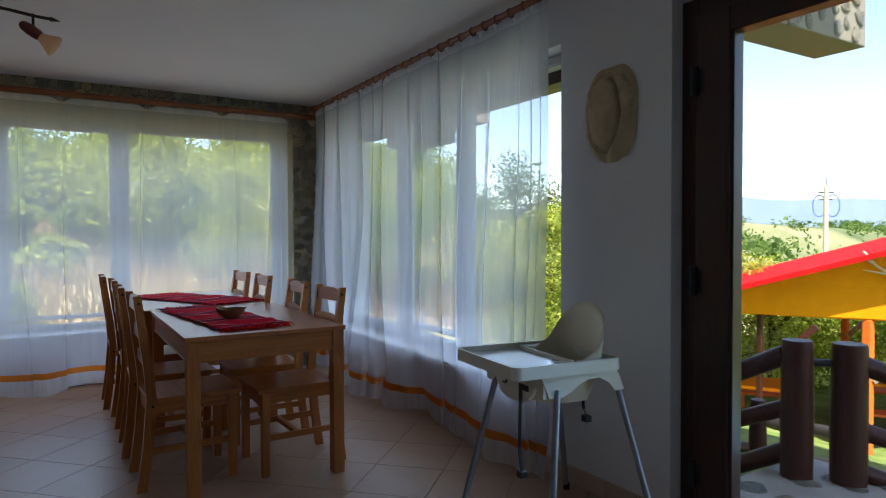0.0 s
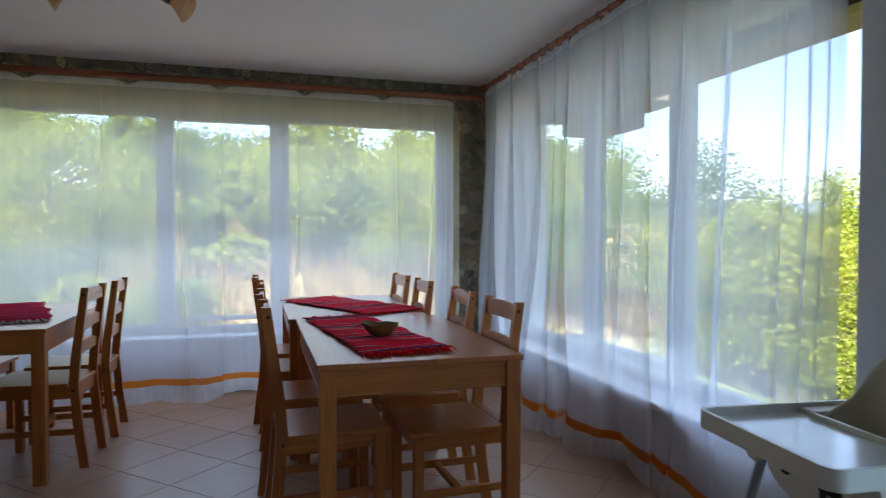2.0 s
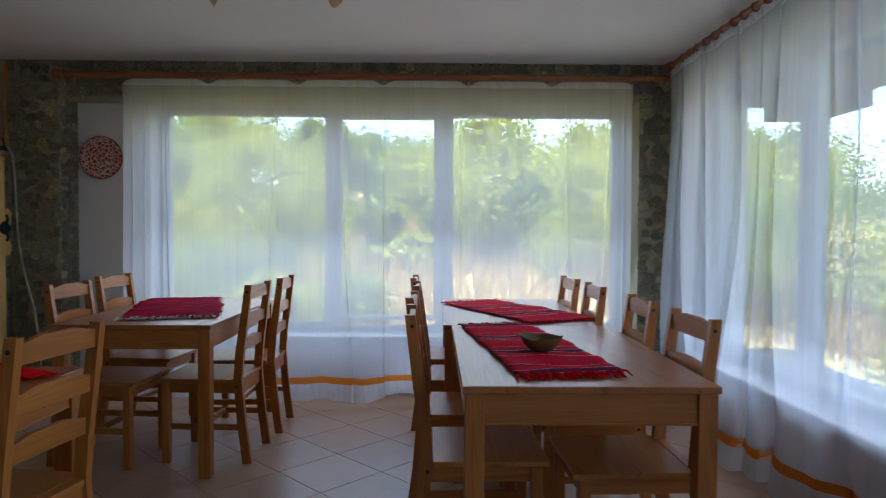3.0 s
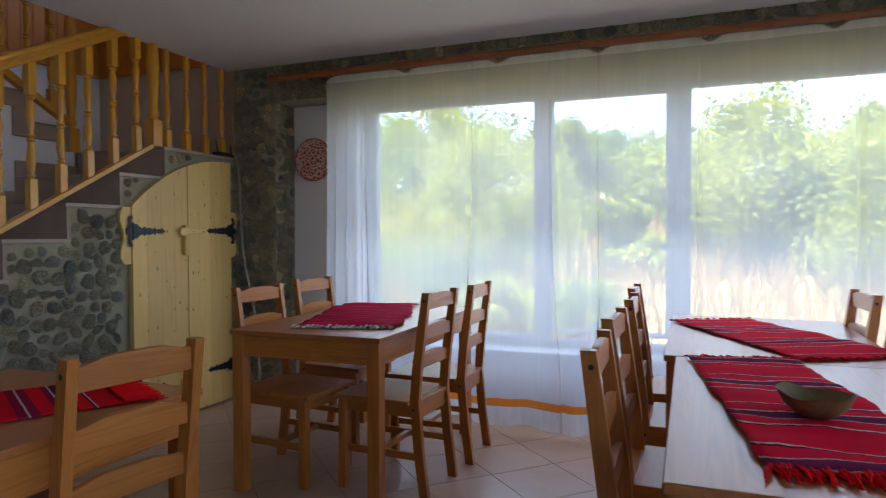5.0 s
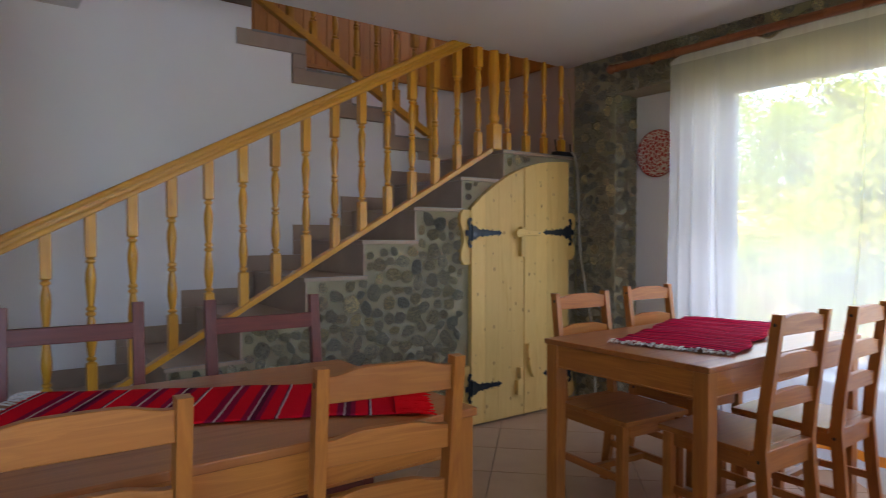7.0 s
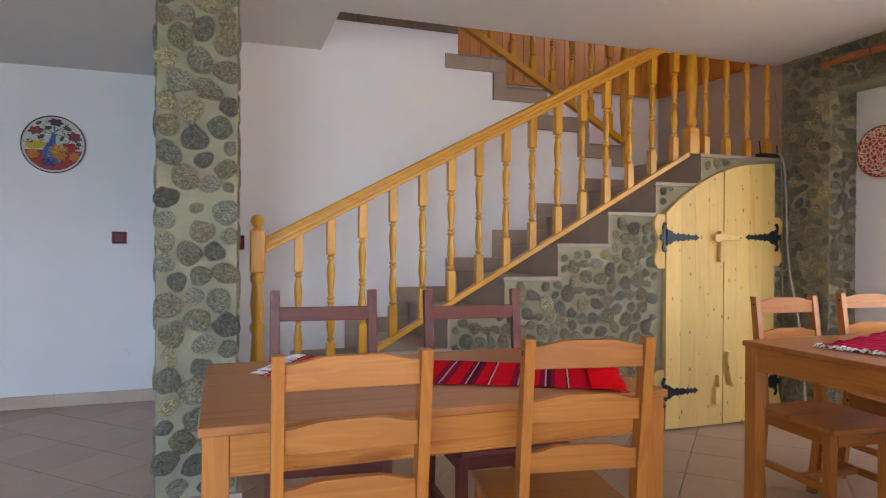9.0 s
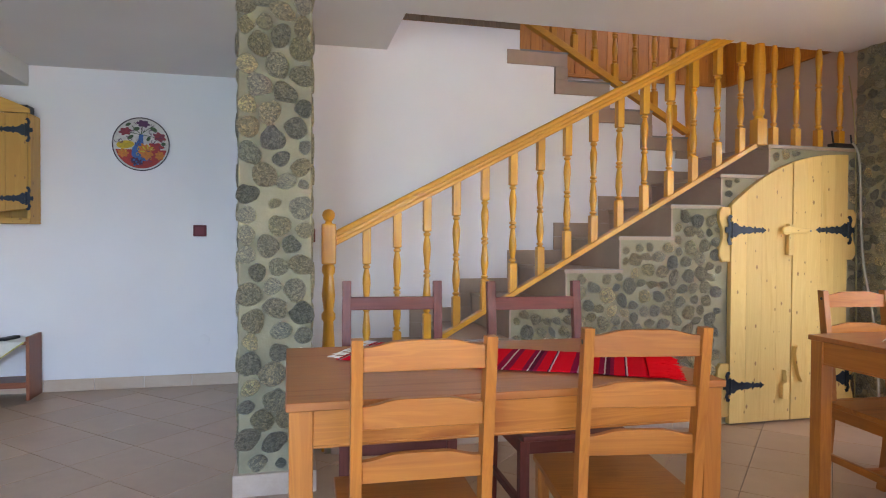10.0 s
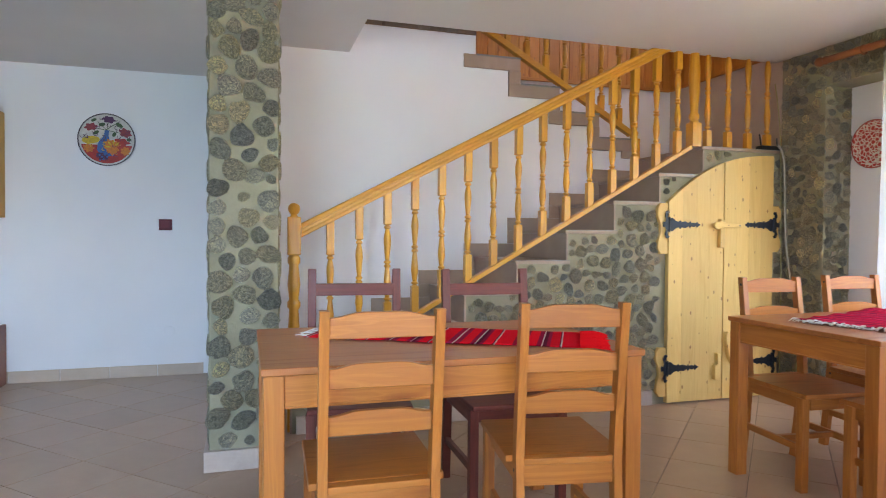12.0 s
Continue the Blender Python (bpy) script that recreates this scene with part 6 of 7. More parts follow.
def gazebo():
    """An open timber shelter with a red gabled roof and a yellow boarded gable."""
    root = thing("gazebo", "open timber shelter with red roof and yellow boarded gable", "gazebo")
    o = Vector((7.46, 5.35, 0))
    d = Vector((0.494, -0.869, 0))
    q = Vector((0.869, 0.494, 0))
    def P(s, t, z):
        return o + d * s + q * t + Vector((0, 0, z))
    g = -1.75
    slope = 0.30
    s0, s1, s2 = -1.0, 2.7, 6.4
    z0 = 0.44 + slope * s0
    za = 0.44 + slope * s1
    for a, b, zl, zh in ((s0, s1, z0, za), (s1, s2, za, z0)):
        bm = bmesh.new()
        vs = [P(a, -0.25, zl), P(b, -0.25, zh), P(b, 4.2, zh), P(a, 4.2, zl)]
        lo = [bm.verts.new(v) for v in vs]
        up = [bm.verts.new(v + Vector((0, 0, 0.04))) for v in vs]
        bm.faces.new(up)
        bm.faces.new(lo[::-1])
        for i in range(4):
            bm.faces.new((lo[i], lo[(i + 1) % 4], up[(i + 1) % 4], up[i]))
        bmesh.ops.recalc_face_normals(bm, faces=bm.faces[:])
        part("roof", bm, REDROOF, root, "bright red roof sheet", smooth=False)
        bm = bmesh.new()
        beam(bm, P(a, -0.27, zl + 0.02), P(b, -0.27, zh + 0.02), 0.035, 0.06)
        part("verge_board", bm, REDROOF, root, "red painted verge board", smooth=False)
    # boarded gable
    zb = 0.15
    s = s0 + 0.1
    while s < s2 - 0.1:
        e = s + 0.115
        h0 = 0.43 + slope * (s if s < s1 else 2 * s1 - s)
        h1 = 0.43 + slope * (e if e < s1 else 2 * s1 - e)
        if min(h0, h1) > zb + 0.01:
            bm = bmesh.new()
            lo = [P(s, 0, zb), P(e - 0.0004, 0, zb), P(e - 0.0004, 0, h1), P(s, 0, h0)]
            f = [bm.verts.new(v) for v in lo]
            k = [bm.verts.new(v + q * 0.03) for v in lo]
            bm.faces.new(f[::-1])
            bm.faces.new(k)
            for i in range(4):
                bm.faces.new((f[i], f[(i + 1) % 4], k[(i + 1) % 4], k[i]))
            bmesh.ops.recalc_face_normals(bm, faces=bm.faces[:])
            part("gable_board", bm, YELLOW, root, smooth=False)
        s = e
    bm = bmesh.new()
    beam(bm, P(s0 + 0.2, 0.06, zb + 0.02), P(s2 - 0.2, 0.06, zb + 0.02), 0.08, 0.08, 0.01)
    beam(bm, P(s0 + 0.2, 4.0, zb - 0.06), P(s2 - 0.2, 4.0, zb - 0.06), 0.12, 0.12, 0.01)
    part("tie_beam", bm, YELLOW, root)
    for ss in (0.3, 1.45, 5.0):
        for tt in (0.05, 3.95):
            bm = bmesh.new()
            w = 0.10 if ss == 1.45 else 0.06
            beam(bm, P(ss, tt, g - 0.4), P(ss, tt, zb - 0.02), w, w, 0.01)
            post = part("post", bm, ORANGE if ss == 1.45 else LOG[2], root)
            bm = bmesh.new()
            beam(bm, P(ss + 0.05, tt, zb - 0.75), P(ss + 0.62, tt, zb - 0.13), 0.08, 0.08, 0.006)
            part("brace", bm, LOG[2] if ss == 0.3 else GREYWOOD[2], root)
    ant = thing("antlers", "pale deer antlers fixed on the yellow gable", "antlers")
    bm = bmesh.new()
    c = P(1.78, -0.06, 0.62)
    for sg in (-1, 1):
        pts = [c, c + d * sg * 0.14 + Vector((0, 0, 0.06)), c + d * sg * 0.28 + Vector((0, 0, 0.17)), c + d * sg * 0.40 + Vector((0, 0, 0.33))]
        for p, r in zip(zip(pts, pts[1:]), (0.026, 0.021, 0.016)):
            tube(bm, p[0], p[1], r, r * 0.7, 8)
        tube(bm, pts[1], pts[1] + d * sg * 0.26 - q * 0.06 + Vector((0, 0, 0.05)), 0.013, 0.004, 8)
        tube(bm, pts[2], pts[2] + d * sg * 0.15 - q * 0.05 + Vector((0, 0, 0.1)), 0.011, 0.004, 8)
    part("antler_pair", bm, BONE, ant)
    bm = bmesh.new()
    box(bm, c - Vector((0.05, 0.05, 0.14)), c + Vector((0.06, 0.06, 0.06)), 0.02)
    part("shield", bm, LOG[2], ant)
    # tables and benches inside
    for k, (ss, tt) in enumerate(((-0.2, 1.2), (1.2, 2.2), (3.0, 1.4))):
        t = thing("garden_table", "orange and yellow painted table set under the shelter", "table")
        bm = bmesh.new()
        beam(bm, P(ss, tt, g + 0.75), P(ss + 1.1, tt, g + 0.75), 0.7, 0.05, 0.01)
        part("tabletop", bm, YELLOW, t)
        for e in (0.1, 1.0):
            for w in (-0.28, 0.28):
                bm = bmesh.new()
                beam(bm, P(ss + e, tt + w, g - 0.1), P(ss + e, tt + w, g + 0.73), 0.07, 0.07, 0.005)
                part("leg", bm, ORANGE, t)
        for w in (-0.75, 0.75):
            b = thing("garden_bench", "orange painted wooden bench beside a table", "bench")
            bm = bmesh.new()
            beam(bm, P(ss, tt + w, g + 0.45), P(ss + 1.1, tt + w, g + 0.45), 0.3, 0.04, 0.01)
            part("seat", bm, ORANGE, b)
            for e in (0.12, 0.98):
                bm = bmesh.new()
                beam(bm, P(ss + e, tt + w, g - 0.1), P(ss + e, tt + w, g + 0.43), 0.06, 0.25, 0.005)
                part("leg", bm, ORANGE, b)


gazebo()


def utility_pole():
    x, y, g = 0.018 + 0.8855 * 42, 0.33 + 0.4623 * 42, -5.5
    root = thing("utility_pole", "pale wooden pole with coiled blue cables near its top", "pole", pose(x, y, g))
    h = 1.16 + 42 * 0.063 - g
    bm = bmesh.new()
    tube(bm, (0, 0, -0.5), (0, 0, h), 0.17, 0.12, 14)
    part("shaft", bm, PALEPOST, root)
    bm = bmesh.new()
    for z, w in ((h - 0.35, 0.35), (h - 0.75, 0.28)):
        beam(bm, (-w * 0.5, w, z), (w * 0.5, -w, z), 0.07, 0.07)
    tube(bm, (0, 0, h), (0, 0, h + 0.6), 0.03, 0.02, 8)
    part("bracket", bm, IRON, root)
    bm = bmesh.new()
    for s in (-1, 1):
        pts = [Vector((s * 0.24 * (1 + math.cos(a)) / 1.5 * 0.46, -s * 0.5 * (1 + math.cos(a)) / 1.5, h - 1.1 + 0.62 * math.sin(a))) for a in [2 * math.pi * k / 18 for k in range(19)]]
        for p, q in zip(pts, pts[1:]):
            tube(bm, p, q, 0.035, seg=6)
    part("cable_coil", bm, BLUEWIRE, root)


utility_pole()


# ---- trees and bushes ----
def tree(name, label, x, y, height, spread, leaves, leaf, material, seed, trunk=True, low=0.25):
    rng = np.random.default_rng(seed)
    rnd = random.Random(seed)
    z0 = land(x, y) - 0.05
    root = thing(name, label, "tree" if trunk else "bush", pose(x, y, z0))
    bm = bmesh.new()
    tips = []
    top = height * 0.72
    r0 = 0.018 * height
    pts = [Vector((0, 0, -0.1))]
    for k in range(1, 7):
        pts.append(Vector((0.05 * height * 0.4 * rnd.uniform(-1, 1) * k / 6, 0.05 * height * 0.4 * rnd.uniform(-1, 1) * k / 6, top * k / 6)))
    for k, (p, q) in enumerate(zip(pts, pts[1:])):
        tube(bm, p, q, r0 * (1 - k / 7), r0 * (1 - (k + 1) / 7), 9)
    limbs = 13
    for i in range(limbs):
        f = low + (1 - low) * (i + rnd.random()) / limbs
        k = min(5, int(f * 6))
        base = pts[k].lerp(pts[k + 1], f * 6 - k)
        a = i * 2.4 + rnd.uniform(-0.5, 0.5)
        length = spread * (0.55 + 0.6 * math.sin(math.pi * min(0.95, f * 0.8 + 0.15))) * rnd.uniform(0.7, 1.1)
        mid = base + Vector((math.cos(a) * length * 0.5, math.sin(a) * length * 0.5, length * 0.22))
        tip = base + Vector((math.cos(a) * length, math.sin(a) * length, length * rnd.uniform(0.15, 0.55)))
        tube(bm, base, mid, r0 * 0.4, r0 * 0.25, 6)
        tube(bm, mid, tip, r0 * 0.25, r0 * 0.06, 6)
        for s in range(3):
            tw = mid.lerp(tip, rnd.uniform(0, 0.8)) + Vector((rnd.uniform(-1, 1), rnd.uniform(-1, 1), rnd.uniform(-0.2, 0.8))) * length * 0.32
            tube(bm, mid.lerp(tip, 0.3 + 0.2 * s), tw, r0 * 0.12, r0 * 0.04, 5)
            tips.append((tw, length * 0.30))
        tips += [(tip, length * 0.34), (mid, length * 0.28), (mid.lerp(tip, 0.5), length * 0.34)]
    tips.append((pts[-1], spread * 0.4))
    part("trunk", bm, BARK, root)
    idx = rng.integers(0, len(tips), leaves)
    centre = np.array([tuple(t[0]) for t in tips])[idx]
    rad = np.array([t[1] for t in tips])[idx][:, None]
    off = rng.normal(size=(leaves, 3))
    off /= np.linalg.norm(off, axis=1)[:, None]
    pos = centre + off * rad * rng.random((leaves, 1)) ** 0.45
    a = rng.normal(size=(leaves, 3))
    a /= np.linalg.norm(a, axis=1)[:, None]
    b = np.cross(a, rng.normal(size=(leaves, 3)))
    b /= np.linalg.norm(b, axis=1)[:, None]
    size = leaf * (0.6 + 0.8 * rng.random((leaves, 1)))
    a, b = a * size, b * size * 0.5
    verts = np.stack([pos - a, pos + b, pos + a, pos - b], 1).reshape(-1, 3)
    faces = np.arange(leaves * 4).reshape(-1, 4)
    me = bpy.data.meshes.new("crown")
    me.from_pydata(verts.tolist(), [], faces.tolist())
    me.materials.append(material)
    crown = new("crown", me)
    crown.parent = root
    return root


# near bushes and small trees of the garden, then the wood edge behind: (x, y, height, spread, leaf, seed, lowest limb)
NEAR = [(-2.55, 11.5, 3.8, 1.35, 2, 3, 0.15), (-4.3, 13.6, 4.0, 1.6, 0, 5, 0.25), (-1.65, 14.2, 4.1, 0.95, 0, 6, 0.6), (-1.9, 24.0, 3.4, 1.8, 1, 8, 0.05), (-0.6, 25.5, 3.3, 1.8, 0, 10, 0.05), (0.45, 24.0, 2.9, 1.3, 1, 14, 0.05),
        (1.95, 16.0, 3.7, 2.1, 2, 9, 0.08), (3.6, 12.8, 2.9, 1.5, 2, 11, 0.05), (5.2, 11.2, 2.5, 1.4, 0, 12, 0.05), (6.8, 13.5, 3.4, 2.0, 2, 13, 0.05), (-7.0, 14.5, 4.6, 2.1, 0, 15, 0.05), (-0.75, 10.4, 0.95, 0.55, 0, 16, 0.05),
        (2.9, 15.2, 2.0, 1.3, 0, 18, 0.05), (-3.6, 10.6, 1.5, 1.0, 0, 19, 0.05), (-2.6, 10.9, 1.5, 0.9, 0, 20, 0.05), (-1.9, 10.6, 0.9, 0.55, 2, 22, 0.05), (0.9, 18.5, 1.4, 1.0, 0, 24, 0.05), (-3.1, 17.0, 1.5, 1.1, 0, 26, 0.05),
        (-0.3, 15.0, 0.9, 0.7, 2, 28, 0.05), (2.9, 20.5, 1.55, 1.2, 1, 29, 0.05), (-1.2, 19.5, 1.3, 0.9, 0, 30, 0.05)]
for x, y, h, s, c, seed, low in NEAR:
    tree("tree" if h > 1.6 else "bush", ("leafy green garden tree in the meadow", "dense dark green garden tree in the meadow", "yellow-green walnut tree lit by the sun")[c] if h > 1.6 else "low leafy green shrub in the dry grass", x, y, h, s,
         (19000 if h > 1.6 else 7000) if y < 15 else 11000, 0.028 if y < 15 else 0.056, LEAF[c], seed, h > 1.6, low)
FAR = [(-9.0, 26.0, 4.6, 2.8, 0, 17), (-4.6, 33.0, 3.8, 3.0, 0, 18), (-1.6, 38.0, 3.2, 3.2, 1, 19), (3.6, 34.0, 3.6, 3.0, 0, 21), (7.6, 29.0, 4.0, 2.8, 2, 23), (10.5, 22.0, 3.8, 2.4, 1, 25), (14.0, 27.0, 4.2, 2.8, 0, 27)]
for x, y, h, s, c, seed in FAR:
    tree("tree", "distant bushy tree at the upper end of the meadow", x, y, h, s, 12000, 0.085, LEAF[c], seed, True, 0.05)
EAST_TREES = [(6.6, 7.8, 2.9, 1.4, 2, 31), (8.0, 9.6, 3.2, 1.6, 2, 32), (9.8, 7.6, 3.0, 1.6, 2, 33), (11.5, 10.5, 3.6, 1.9, 2, 35), (14.5, 8.4, 1.7, 2.0, 2, 37), (13.0, 12.5, 3.8, 2.0, 2, 39), (16.0, 5.0, 1.6, 1.8, 0, 41), (19.0, 7.5, 1.7, 2.0, 1, 43), (9.5, 12.5, 4.0, 1.9, 1, 45), (12.2, 8.6, 2.7, 1.5, 2, 51), (13.8, 7.0, 1.6, 1.8, 2, 52), (13.0, 6.0, 1.5, 1.6, 2, 53), (16.0, 7.2, 1.6, 2.0, 0, 54)]
for x, y, h, s, c, seed in EAST_TREES:
    tree("bush", "bushy sunlit green shrub below the terrace", x, y, h, s, 13000, 0.036, LEAF[c], seed, False, 0.03)


def dry_grass():
    rng = np.random.default_rng(4)
    n = 16000
    x = rng.uniform(-9, 9, n)
    y = rng.uniform(9.5, 26, n)
    z = np.array([land(a, b) for a, b in zip(x, y)])
    h = rng.uniform(0.25, 0.8, n)
    t = rng.uniform(0, math.pi, n)
    w = 0.02
    lean = rng.normal(0, 0.12, (n, 2))
    p = np.stack([np.stack([x - w * np.cos(t), y - w * np.sin(t), z - 0.02], 1), np.stack([x + w * np.cos(t), y + w * np.sin(t), z - 0.02], 1), np.stack([x + lean[:, 0], y + lean[:, 1], z + h], 1)], 1).reshape(-1, 3)
    me = bpy.data.meshes.new("dry_grass")
    me.from_pydata(p.tolist(), [], np.arange(n * 3).reshape(-1, 3).tolist())
    me.materials.append(DRYGRASS)
    tagged(new("dry_grass", me), "tall sun-dried grass of the rising meadow", "grass", kind="stuff")


dry_grass()


def valley_woods():
    """Tree clumps strewn over the fields of the valley, in loose bands."""
    rng = np.random.default_rng(9)
    verts = []
    for k in range(1500):
        ang = radians(rng.uniform(5, 62))
        d = 42 * 45 ** rng.random()
        if noise.noise(Vector((d * 0.004, ang * 6, 2.0))) < 0.0 and k % 5:
            continue
        x, y = d * math.cos(ang), d * math.sin(ang)
        big = rng.uniform(0.45, 0.9) * (1 + d / 220)
        n = 90
        p = rng.normal(size=(n, 3)) * (big * 0.75, big * 0.75, big * 0.34) + (x, y, land(x, y) + big * 0.5)
        a = rng.normal(size=(n, 3)) * big * 0.10
        b = np.cross(a, rng.normal(size=(n, 3)))
        b *= np.linalg.norm(a, axis=1)[:, None] / (np.linalg.norm(b, axis=1)[:, None] + 1e-9) * 0.7
        verts.append(np.stack([p - a, p + b, p + a, p - b], 1).reshape(-1, 3))
    verts = np.concatenate(verts)
    me = bpy.data.meshes.new("valley_woods")
    me.from_pydata(verts.tolist(), [], np.arange(len(verts)).reshape(-1, 4).tolist())
    me.materials.append(LEAF[1])
    tagged(new("valley_woods", me), "dark green tree clumps strewn over the valley fields", "woods", kind="stuff")


valley_woods()


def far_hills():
    n = Nodes("far_hazy_hills")
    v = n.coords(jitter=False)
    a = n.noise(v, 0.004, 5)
    # distance haze is put into the base colour as pale blue
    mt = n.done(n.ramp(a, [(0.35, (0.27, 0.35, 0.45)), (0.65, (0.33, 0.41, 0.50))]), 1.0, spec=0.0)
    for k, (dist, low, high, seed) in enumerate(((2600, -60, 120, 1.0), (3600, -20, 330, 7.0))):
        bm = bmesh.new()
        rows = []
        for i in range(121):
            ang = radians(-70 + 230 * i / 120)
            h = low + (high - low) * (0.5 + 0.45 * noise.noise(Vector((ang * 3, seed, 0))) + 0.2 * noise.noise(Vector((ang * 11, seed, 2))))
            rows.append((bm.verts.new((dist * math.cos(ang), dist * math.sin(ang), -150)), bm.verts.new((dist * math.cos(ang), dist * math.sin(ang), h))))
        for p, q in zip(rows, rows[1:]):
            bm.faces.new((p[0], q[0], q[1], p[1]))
        tagged(part("backdrop", bm, mt), "hills on the horizon coloured with pale blue haze", "hills", kind="structure")


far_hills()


# ---- pieces: pebbles and floor tiles ----
def stone_meshes(material):
    made = []
    for k in range(16):
        bm = bmesh.new()
        seg, rows = 12, 3
        rings = []
        for j in range(rows):
            f = (0.0, 0.60, 0.90)[j]
            r = (1.0, 0.96, 0.70)[j]
            row = []
            for i in range(seg):
                a = 2 * math.pi * i / seg
                c, e = math.cos(a), math.sin(a)
                swell = 1 + 0.34 * noise.noise(Vector((c * 0.9, e * 0.9, k * 3.1))) + 0.16 * noise.noise(Vector((c * 2.1, e * 2.1, k * 5.3 + j * 0.25)))
                lean = 1 + 0.30 * noise.noise(Vector((c * 0.9, e * 0.9, k * 3.1 + 9)))
                row.append(bm.verts.new((r * c * swell, r * e * swell * lean, math.sin(f * math.pi / 2) * (1 + 0.12 * noise.noise(Vector((c * 1.4, e * 1.4, k * 2.7)))))))
            rings.append(row)
        top = bm.verts.new((0, 0, 1.02))
        for a, b in zip(rings, rings[1:]):
            for i in range(seg):
                bm.faces.new((a[i], a[(i + 1) % seg], b[(i + 1) % seg], b[i]))
        for i in range(seg):
            bm.faces.new((rings[-1][i], rings[-1][(i + 1) % seg], top))
        made.append(mesh_of("stone", bm, material, True, 80))
    return made


STONES = stone_meshes(STONE)


def pack(rng, u0, u1, v0, v1, sizes, gap, tries, inside):
    """Rounds of random size that do not overlap, the large ones first."""
    placed = []
    for r_hi, r_lo, n in sizes:
        for _ in range(int(tries * n)):
            r = rng.uniform(r_lo, r_hi)
            u, v = rng.uniform(u0 + r * 0.6, u1 - r * 0.6), rng.uniform(v0 + r * 0.6, v1 - r * 0.6)
            if inside(u, v, r) and all((u - a) ** 2 + (v - b) ** 2 > (r + c + gap) ** 2 for a, b, c in placed):
                placed.append((u, v, r))
    return placed


def settle(rng, u0, u1, v0, v1, r0, r1, cover, inside):
    """Stones of mixed size that push each other apart until they lie close together, with small ones in the gaps."""
    gen = np.random.default_rng(rng.randrange(10 ** 6))
    mean = math.pi * (r0 * r0 + r0 * r1 + r1 * r1) / 3
    n = max(4, int(cover * (u1 - u0) * (v1 - v0) / mean))
    p = np.stack([gen.uniform(u0, u1, n), gen.uniform(v0, v1, n)], 1)
    r = gen.uniform(r0, r1, n)
    lo, hi = np.array([u0, v0]), np.array([u1, v1])
    for _ in range(90):
        d = p[:, None] - p[None]
        gap = np.sqrt((d ** 2).sum(2)) + 1e-9
        np.fill_diagonal(gap, 9.0)
        push = np.maximum(0.0, r[:, None] + r[None] + 0.004 - gap)
        p += 0.42 * (d / gap[:, :, None] * push[:, :, None]).sum(1)
        p = np.clip(p, lo + r[:, None] * 0.75, hi - r[:, None] * 0.75)
    placed = []
    for (a, b), q in zip(p.tolist(), r.tolist()):
        if inside(a, b, q):
            placed.append((a, b, q))
        elif inside(a, b, q * 0.72):
            placed.append((a, b, q * 0.72))
    for most in (0.033, 0.027):
        for _ in range(int(900 * (u1 - u0) * (v1 - v0)) + 60):
            q = most * rng.uniform(0.85, 1.0)
            a, b = rng.uniform(u0, u1), rng.uniform(v0, v1)
            if inside(a, b, q) and all((a - c) ** 2 + (b - d) ** 2 > (q + e + 0.001) ** 2 for c, d, e in placed):
                placed.append((a, b, q))
    return placed


def set_stones(parent, m, region, sizes, gap, tries, seed, inside=lambda u, v, r: True, depth=0.27, flat=0.72, grow=1.04):
    rng = random.Random(seed)
    for u, v, r in (pack(rng, *region, sizes, gap, tries, inside) if tries else settle(rng, *region, *sizes, inside)):
        k = rng.uniform(flat, 1.0)
        shared("stone", STONES[rng.randrange(len(STONES))], parent,
               m @ Matrix.Translation((u, v, -0.004)) @ Matrix.LocRotScale(None, Euler((0, 0, rng.uniform(-0.6, 0.6) + (1.57 if rng.random() < 0.5 else 0))), (r * grow, r * grow * k, r * depth)))


def facade_inside(u, v, r):
    k = math.floor((u - r * 0.9 - FIRST) / GOING) + 1
    lim = min(LANDING, max(0, k) * RISE) - 0.012
    if u - r * 0.8 < FIRST or v + r > lim:
        return False
    if 4.74 < u + r and u - r < 5.80 and (v - r < 1.30):
        return not (4.795 < u + r * 0.8 and u - r * 0.8 < 5.71)
    if 4.83 < u + r and u - r < 5.665 and v - r < max(arch_top(u), arch_top(u + r), arch_top(u - r)):
        return False
    return v - r > 0.10


set_stones(stair_side, on_facade(FACADE), (FIRST, NORTH - 0.005, 0.095, LANDING - 0.01), (0.028, 0.049, 0.82), 0.0, 0, 5, facade_inside, grow=0.95, depth=0.50, flat=0.66)
set_stones(pillar_shaft, on_facade(-2.025), (2.08, 2.38, 0.10, CEIL - 0.005), (0.036, 0.057, 0.74), 0.0, 0, 21, lambda u, v, r: 2.08 + r * 0.5 < u < 2.38 - r * 0.5 and 0.10 + r * 0.9 < v < CEIL - r * 0.8, depth=0.5, grow=1.0, flat=0.76)
south_face = Matrix(((1, 0, 0, 0), (0, 0, -1, 2.075), (0, 1, 0, 0), (0, 0, 0, 1)))
set_stones(pillar_shaft, south_face, (-2.325, -2.035, 0.11, CEIL - 0.01), [(0.065, 0.05, 1.0), (0.05, 0.036, 1.0)], 0.008, 400, 22)
north_face = Matrix(((-1, 0, 0, 0), (0, 0, 1, 2.385), (0, 1, 0, 0), (0, 0, 0, 1)))
set_stones(pillar_shaft, north_face, (2.035, 2.325, 0.11, CEIL - 0.01), [(0.065, 0.05, 1.0), (0.05, 0.036, 1.0)], 0.008, 400, 23)
front = Matrix(((1, 0, 0, 0), (0, 0, -1, NORTH), (0, 1, 0, 0), (0, 0, 0, 1)))
fits = lambda a, b: lambda u, v, r: a + r * 0.6 < u < b - r * 0.6 and r < v < CEIL - r * 0.6
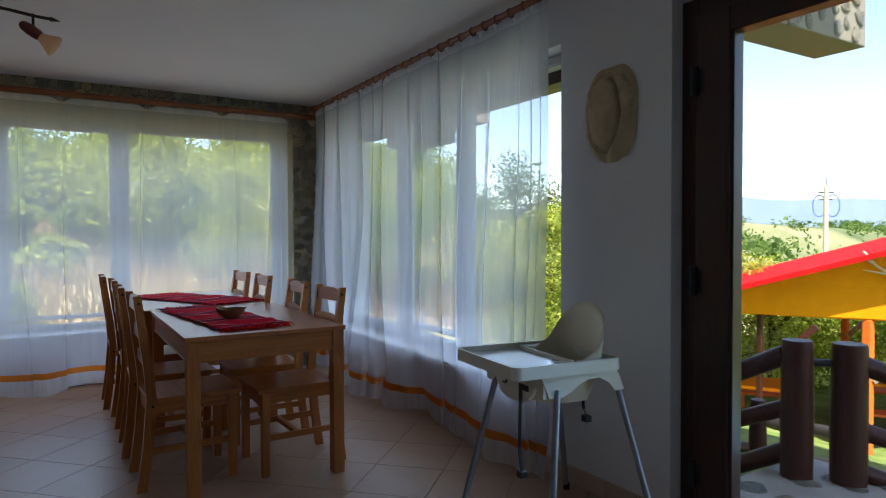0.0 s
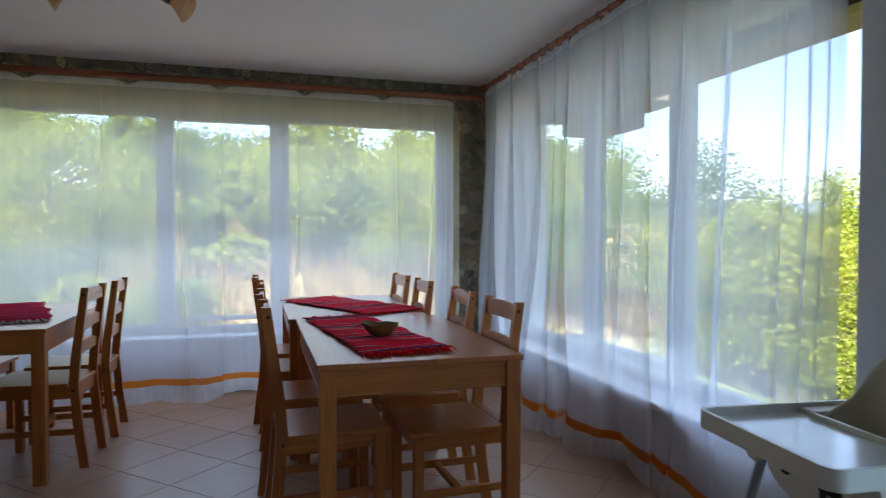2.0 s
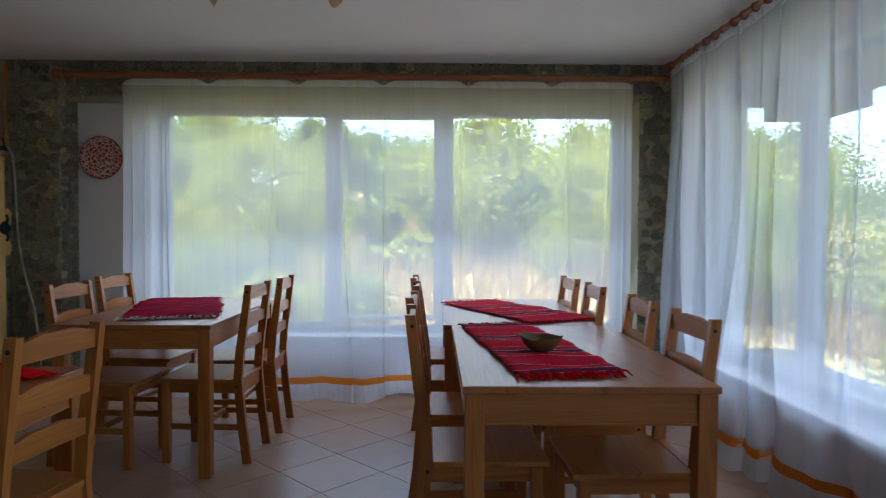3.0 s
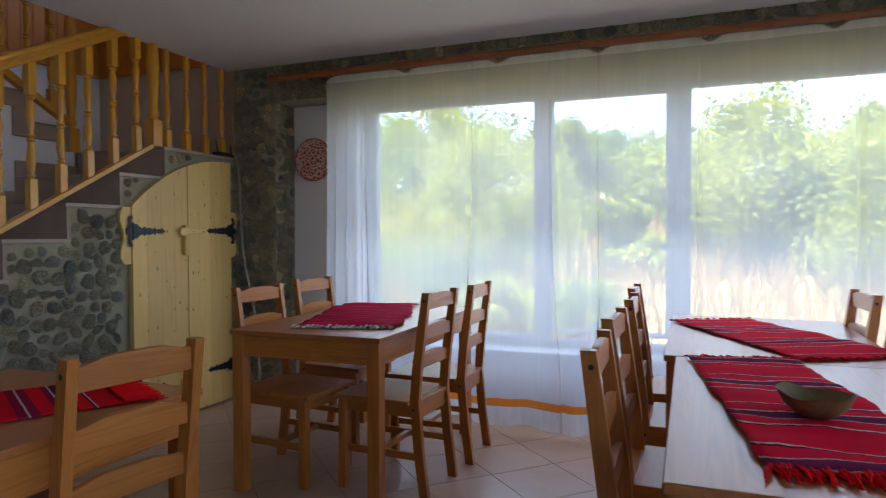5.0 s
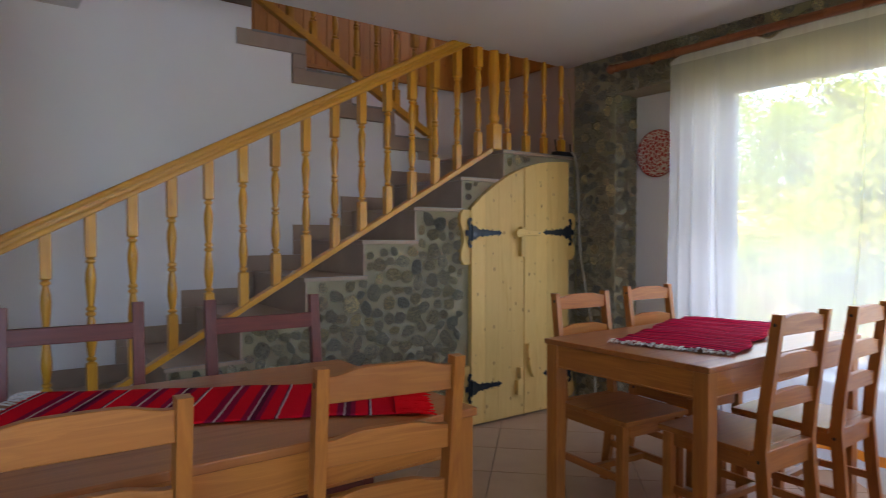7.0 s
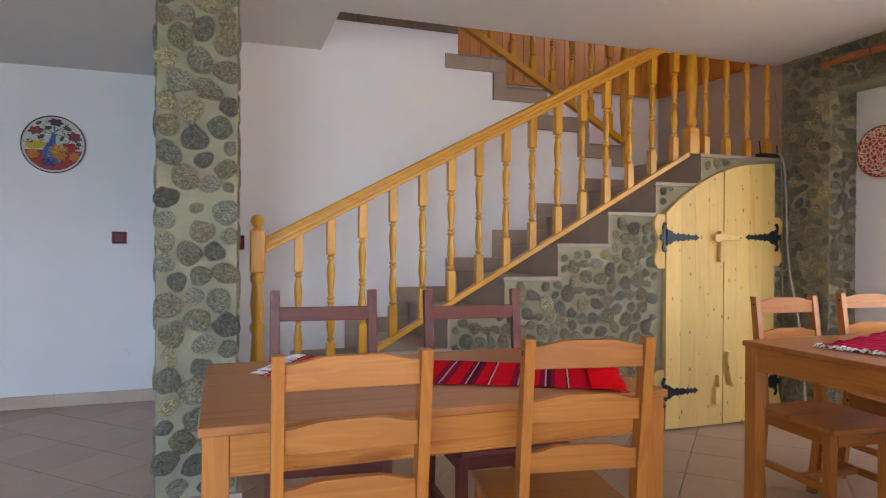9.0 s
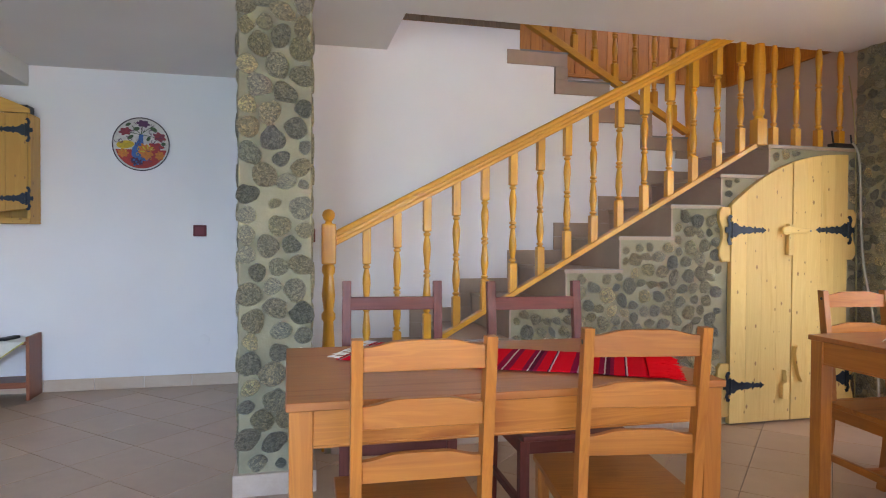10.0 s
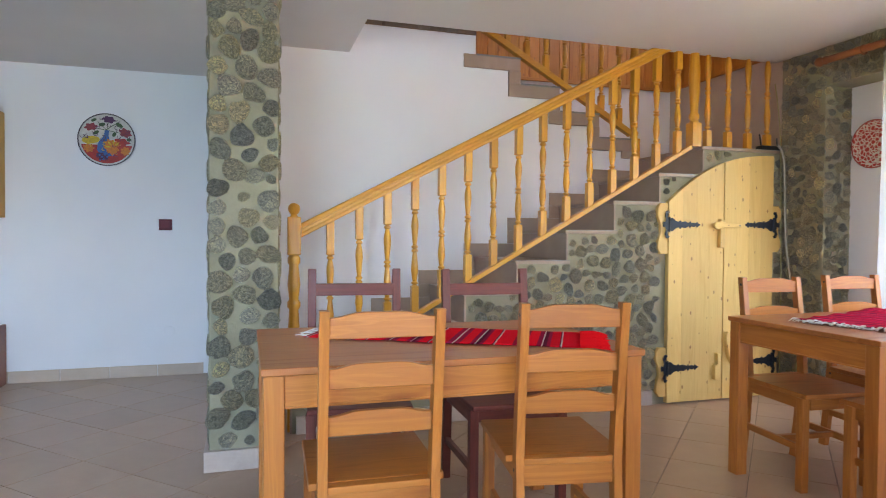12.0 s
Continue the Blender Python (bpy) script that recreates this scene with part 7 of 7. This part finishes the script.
set_stones(wall_north, front, (-2.475, REC_L - 0.005, 0.02, CEIL), (0.024, 0.040, 0.74), 0.0, 0, 31, fits(-2.475, REC_L), depth=0.5, flat=0.66)
set_stones(wall_north, front, (REC_R + 0.005, EAST - 0.005, 0.02, CEIL), (0.030, 0.052, 0.74), 0.0, 0, 32, fits(REC_R, EAST), depth=0.5, flat=0.66)
set_stones(wall_north, front, (REC_L, REC_R, REC_T + 0.01, CEIL), (0.024, 0.040, 0.74), 0.0, 0, 33, lambda u, v, r: REC_T + r * 0.9 < v < CEIL - r * 0.5, depth=0.5, flat=0.66)
jamb = Matrix(((0, 0, 1, REC_L), (1, 0, 0, 0), (0, 1, 0, 0), (0, 0, 0, 1)))
set_stones(wall_north, jamb, (NORTH + 0.01, REC_Y - 0.01, 0.02, REC_T - 0.01), (0.024, 0.040, 0.74), 0.0, 0, 34, lambda u, v, r: NORTH + r * 0.5 < u < REC_Y - r * 0.8 and r < v < REC_T - r, depth=0.5, flat=0.66)
balcony_beam = bpy.data.objects["balcony_beam"]
set_stones(balcony_beam, Matrix(((1, 0, 0, 0), (0, 0, -1, 2.415), (0, 1, 0, 0), (0, 0, 0, 1))), (2.5, 4.44, 2.37, 2.70), [(0.07, 0.05, 1.0), (0.05, 0.035, 1.0)], 0.004, 400, 35)
flat_up = Matrix.Translation((0, 0, -0.1))
set_stones(terrace, flat_up, (EAST + 0.35, 3.6, 0.6, 2.3), [(0.09, 0.06, 1.0), (0.06, 0.04, 1.0)], 0.03, 160, 41, depth=0.14)


def cut(shape, axis, sign, limit):
    """The part of a convex outline where sign * coordinate stays below the limit."""
    kept = []
    for a, b in zip(shape, shape[1:] + shape[:1]):
        da, db = sign * a[axis] - limit, sign * b[axis] - limit
        if da <= 0:
            kept.append(a)
        if da * db < 0:
            f = da / (da - db)
            kept.append((a[0] + (b[0] - a[0]) * f, a[1] + (b[1] - a[1]) * f))
    return kept


def lay_tiles():
    """Square tiles laid diagonally, as objects near the walk and joined in the far corner."""
    s, h = 0.347, 0.2475
    bm = boxes(((-s / 2, -s / 2, -0.008), (s / 2, s / 2, 0.0)), bev=0.0015)
    me = mesh_of("floor_tile", bm, TILE)
    rest = []
    spots = []
    for i in range(-18, 12):
        for j in range(-27, 12):
            if (i + j) % 2 == 0:
                continue
            x, y = -0.103 + h * i, 4.222 + h * j
            if WEST - 0.22 < x < EAST + 0.45 and -1.99 < y < 6.05 and not (x < FACADE - 0.2 and y > 2.7):
                spots.append((x, y))
    near = sorted(spots, key=lambda p: (p[0] + 0.6) ** 2 + (p[1] - 3.2) ** 2)
    whole = []
    for x, y in near:
        if len(whole) < 300 and WEST - 0.02 < x - h and x + h < EAST + 0.27 and y - h > -1.79:
            whole.append((x, y))
            shared("floor_tile", me, floor, pose(x, y, 0, 0, 0, 45))
        else:
            rest.append((x, y))
    bm = bmesh.new()
    q = s / 2 * math.sqrt(2)
    for x, y in rest:
        shape = [(x + a, y + b) for a, b in ((q, 0), (0, q), (-q, 0), (0, -q))]
        for axis, sign, limit in ((0, 1, EAST + 0.27), (0, -1, 0.02 - WEST), (1, -1, 1.79)):
            shape = cut(shape, axis, sign, limit)
        if len(shape) < 3:
            continue
        f = [bm.verts.new((a, b, 0)) for a, b in shape]
        k = [bm.verts.new((v.co.x, v.co.y, -0.008)) for v in f]
        bm.faces.new(f)
        for i in range(len(f)):
            bm.faces.new((f[i], k[i], k[(i + 1) % len(f)], f[(i + 1) % len(f)]))
    tagged(part("floor_tiles_far", bm, TILE, floor, smooth=False), kind="stuff")


lay_tiles()
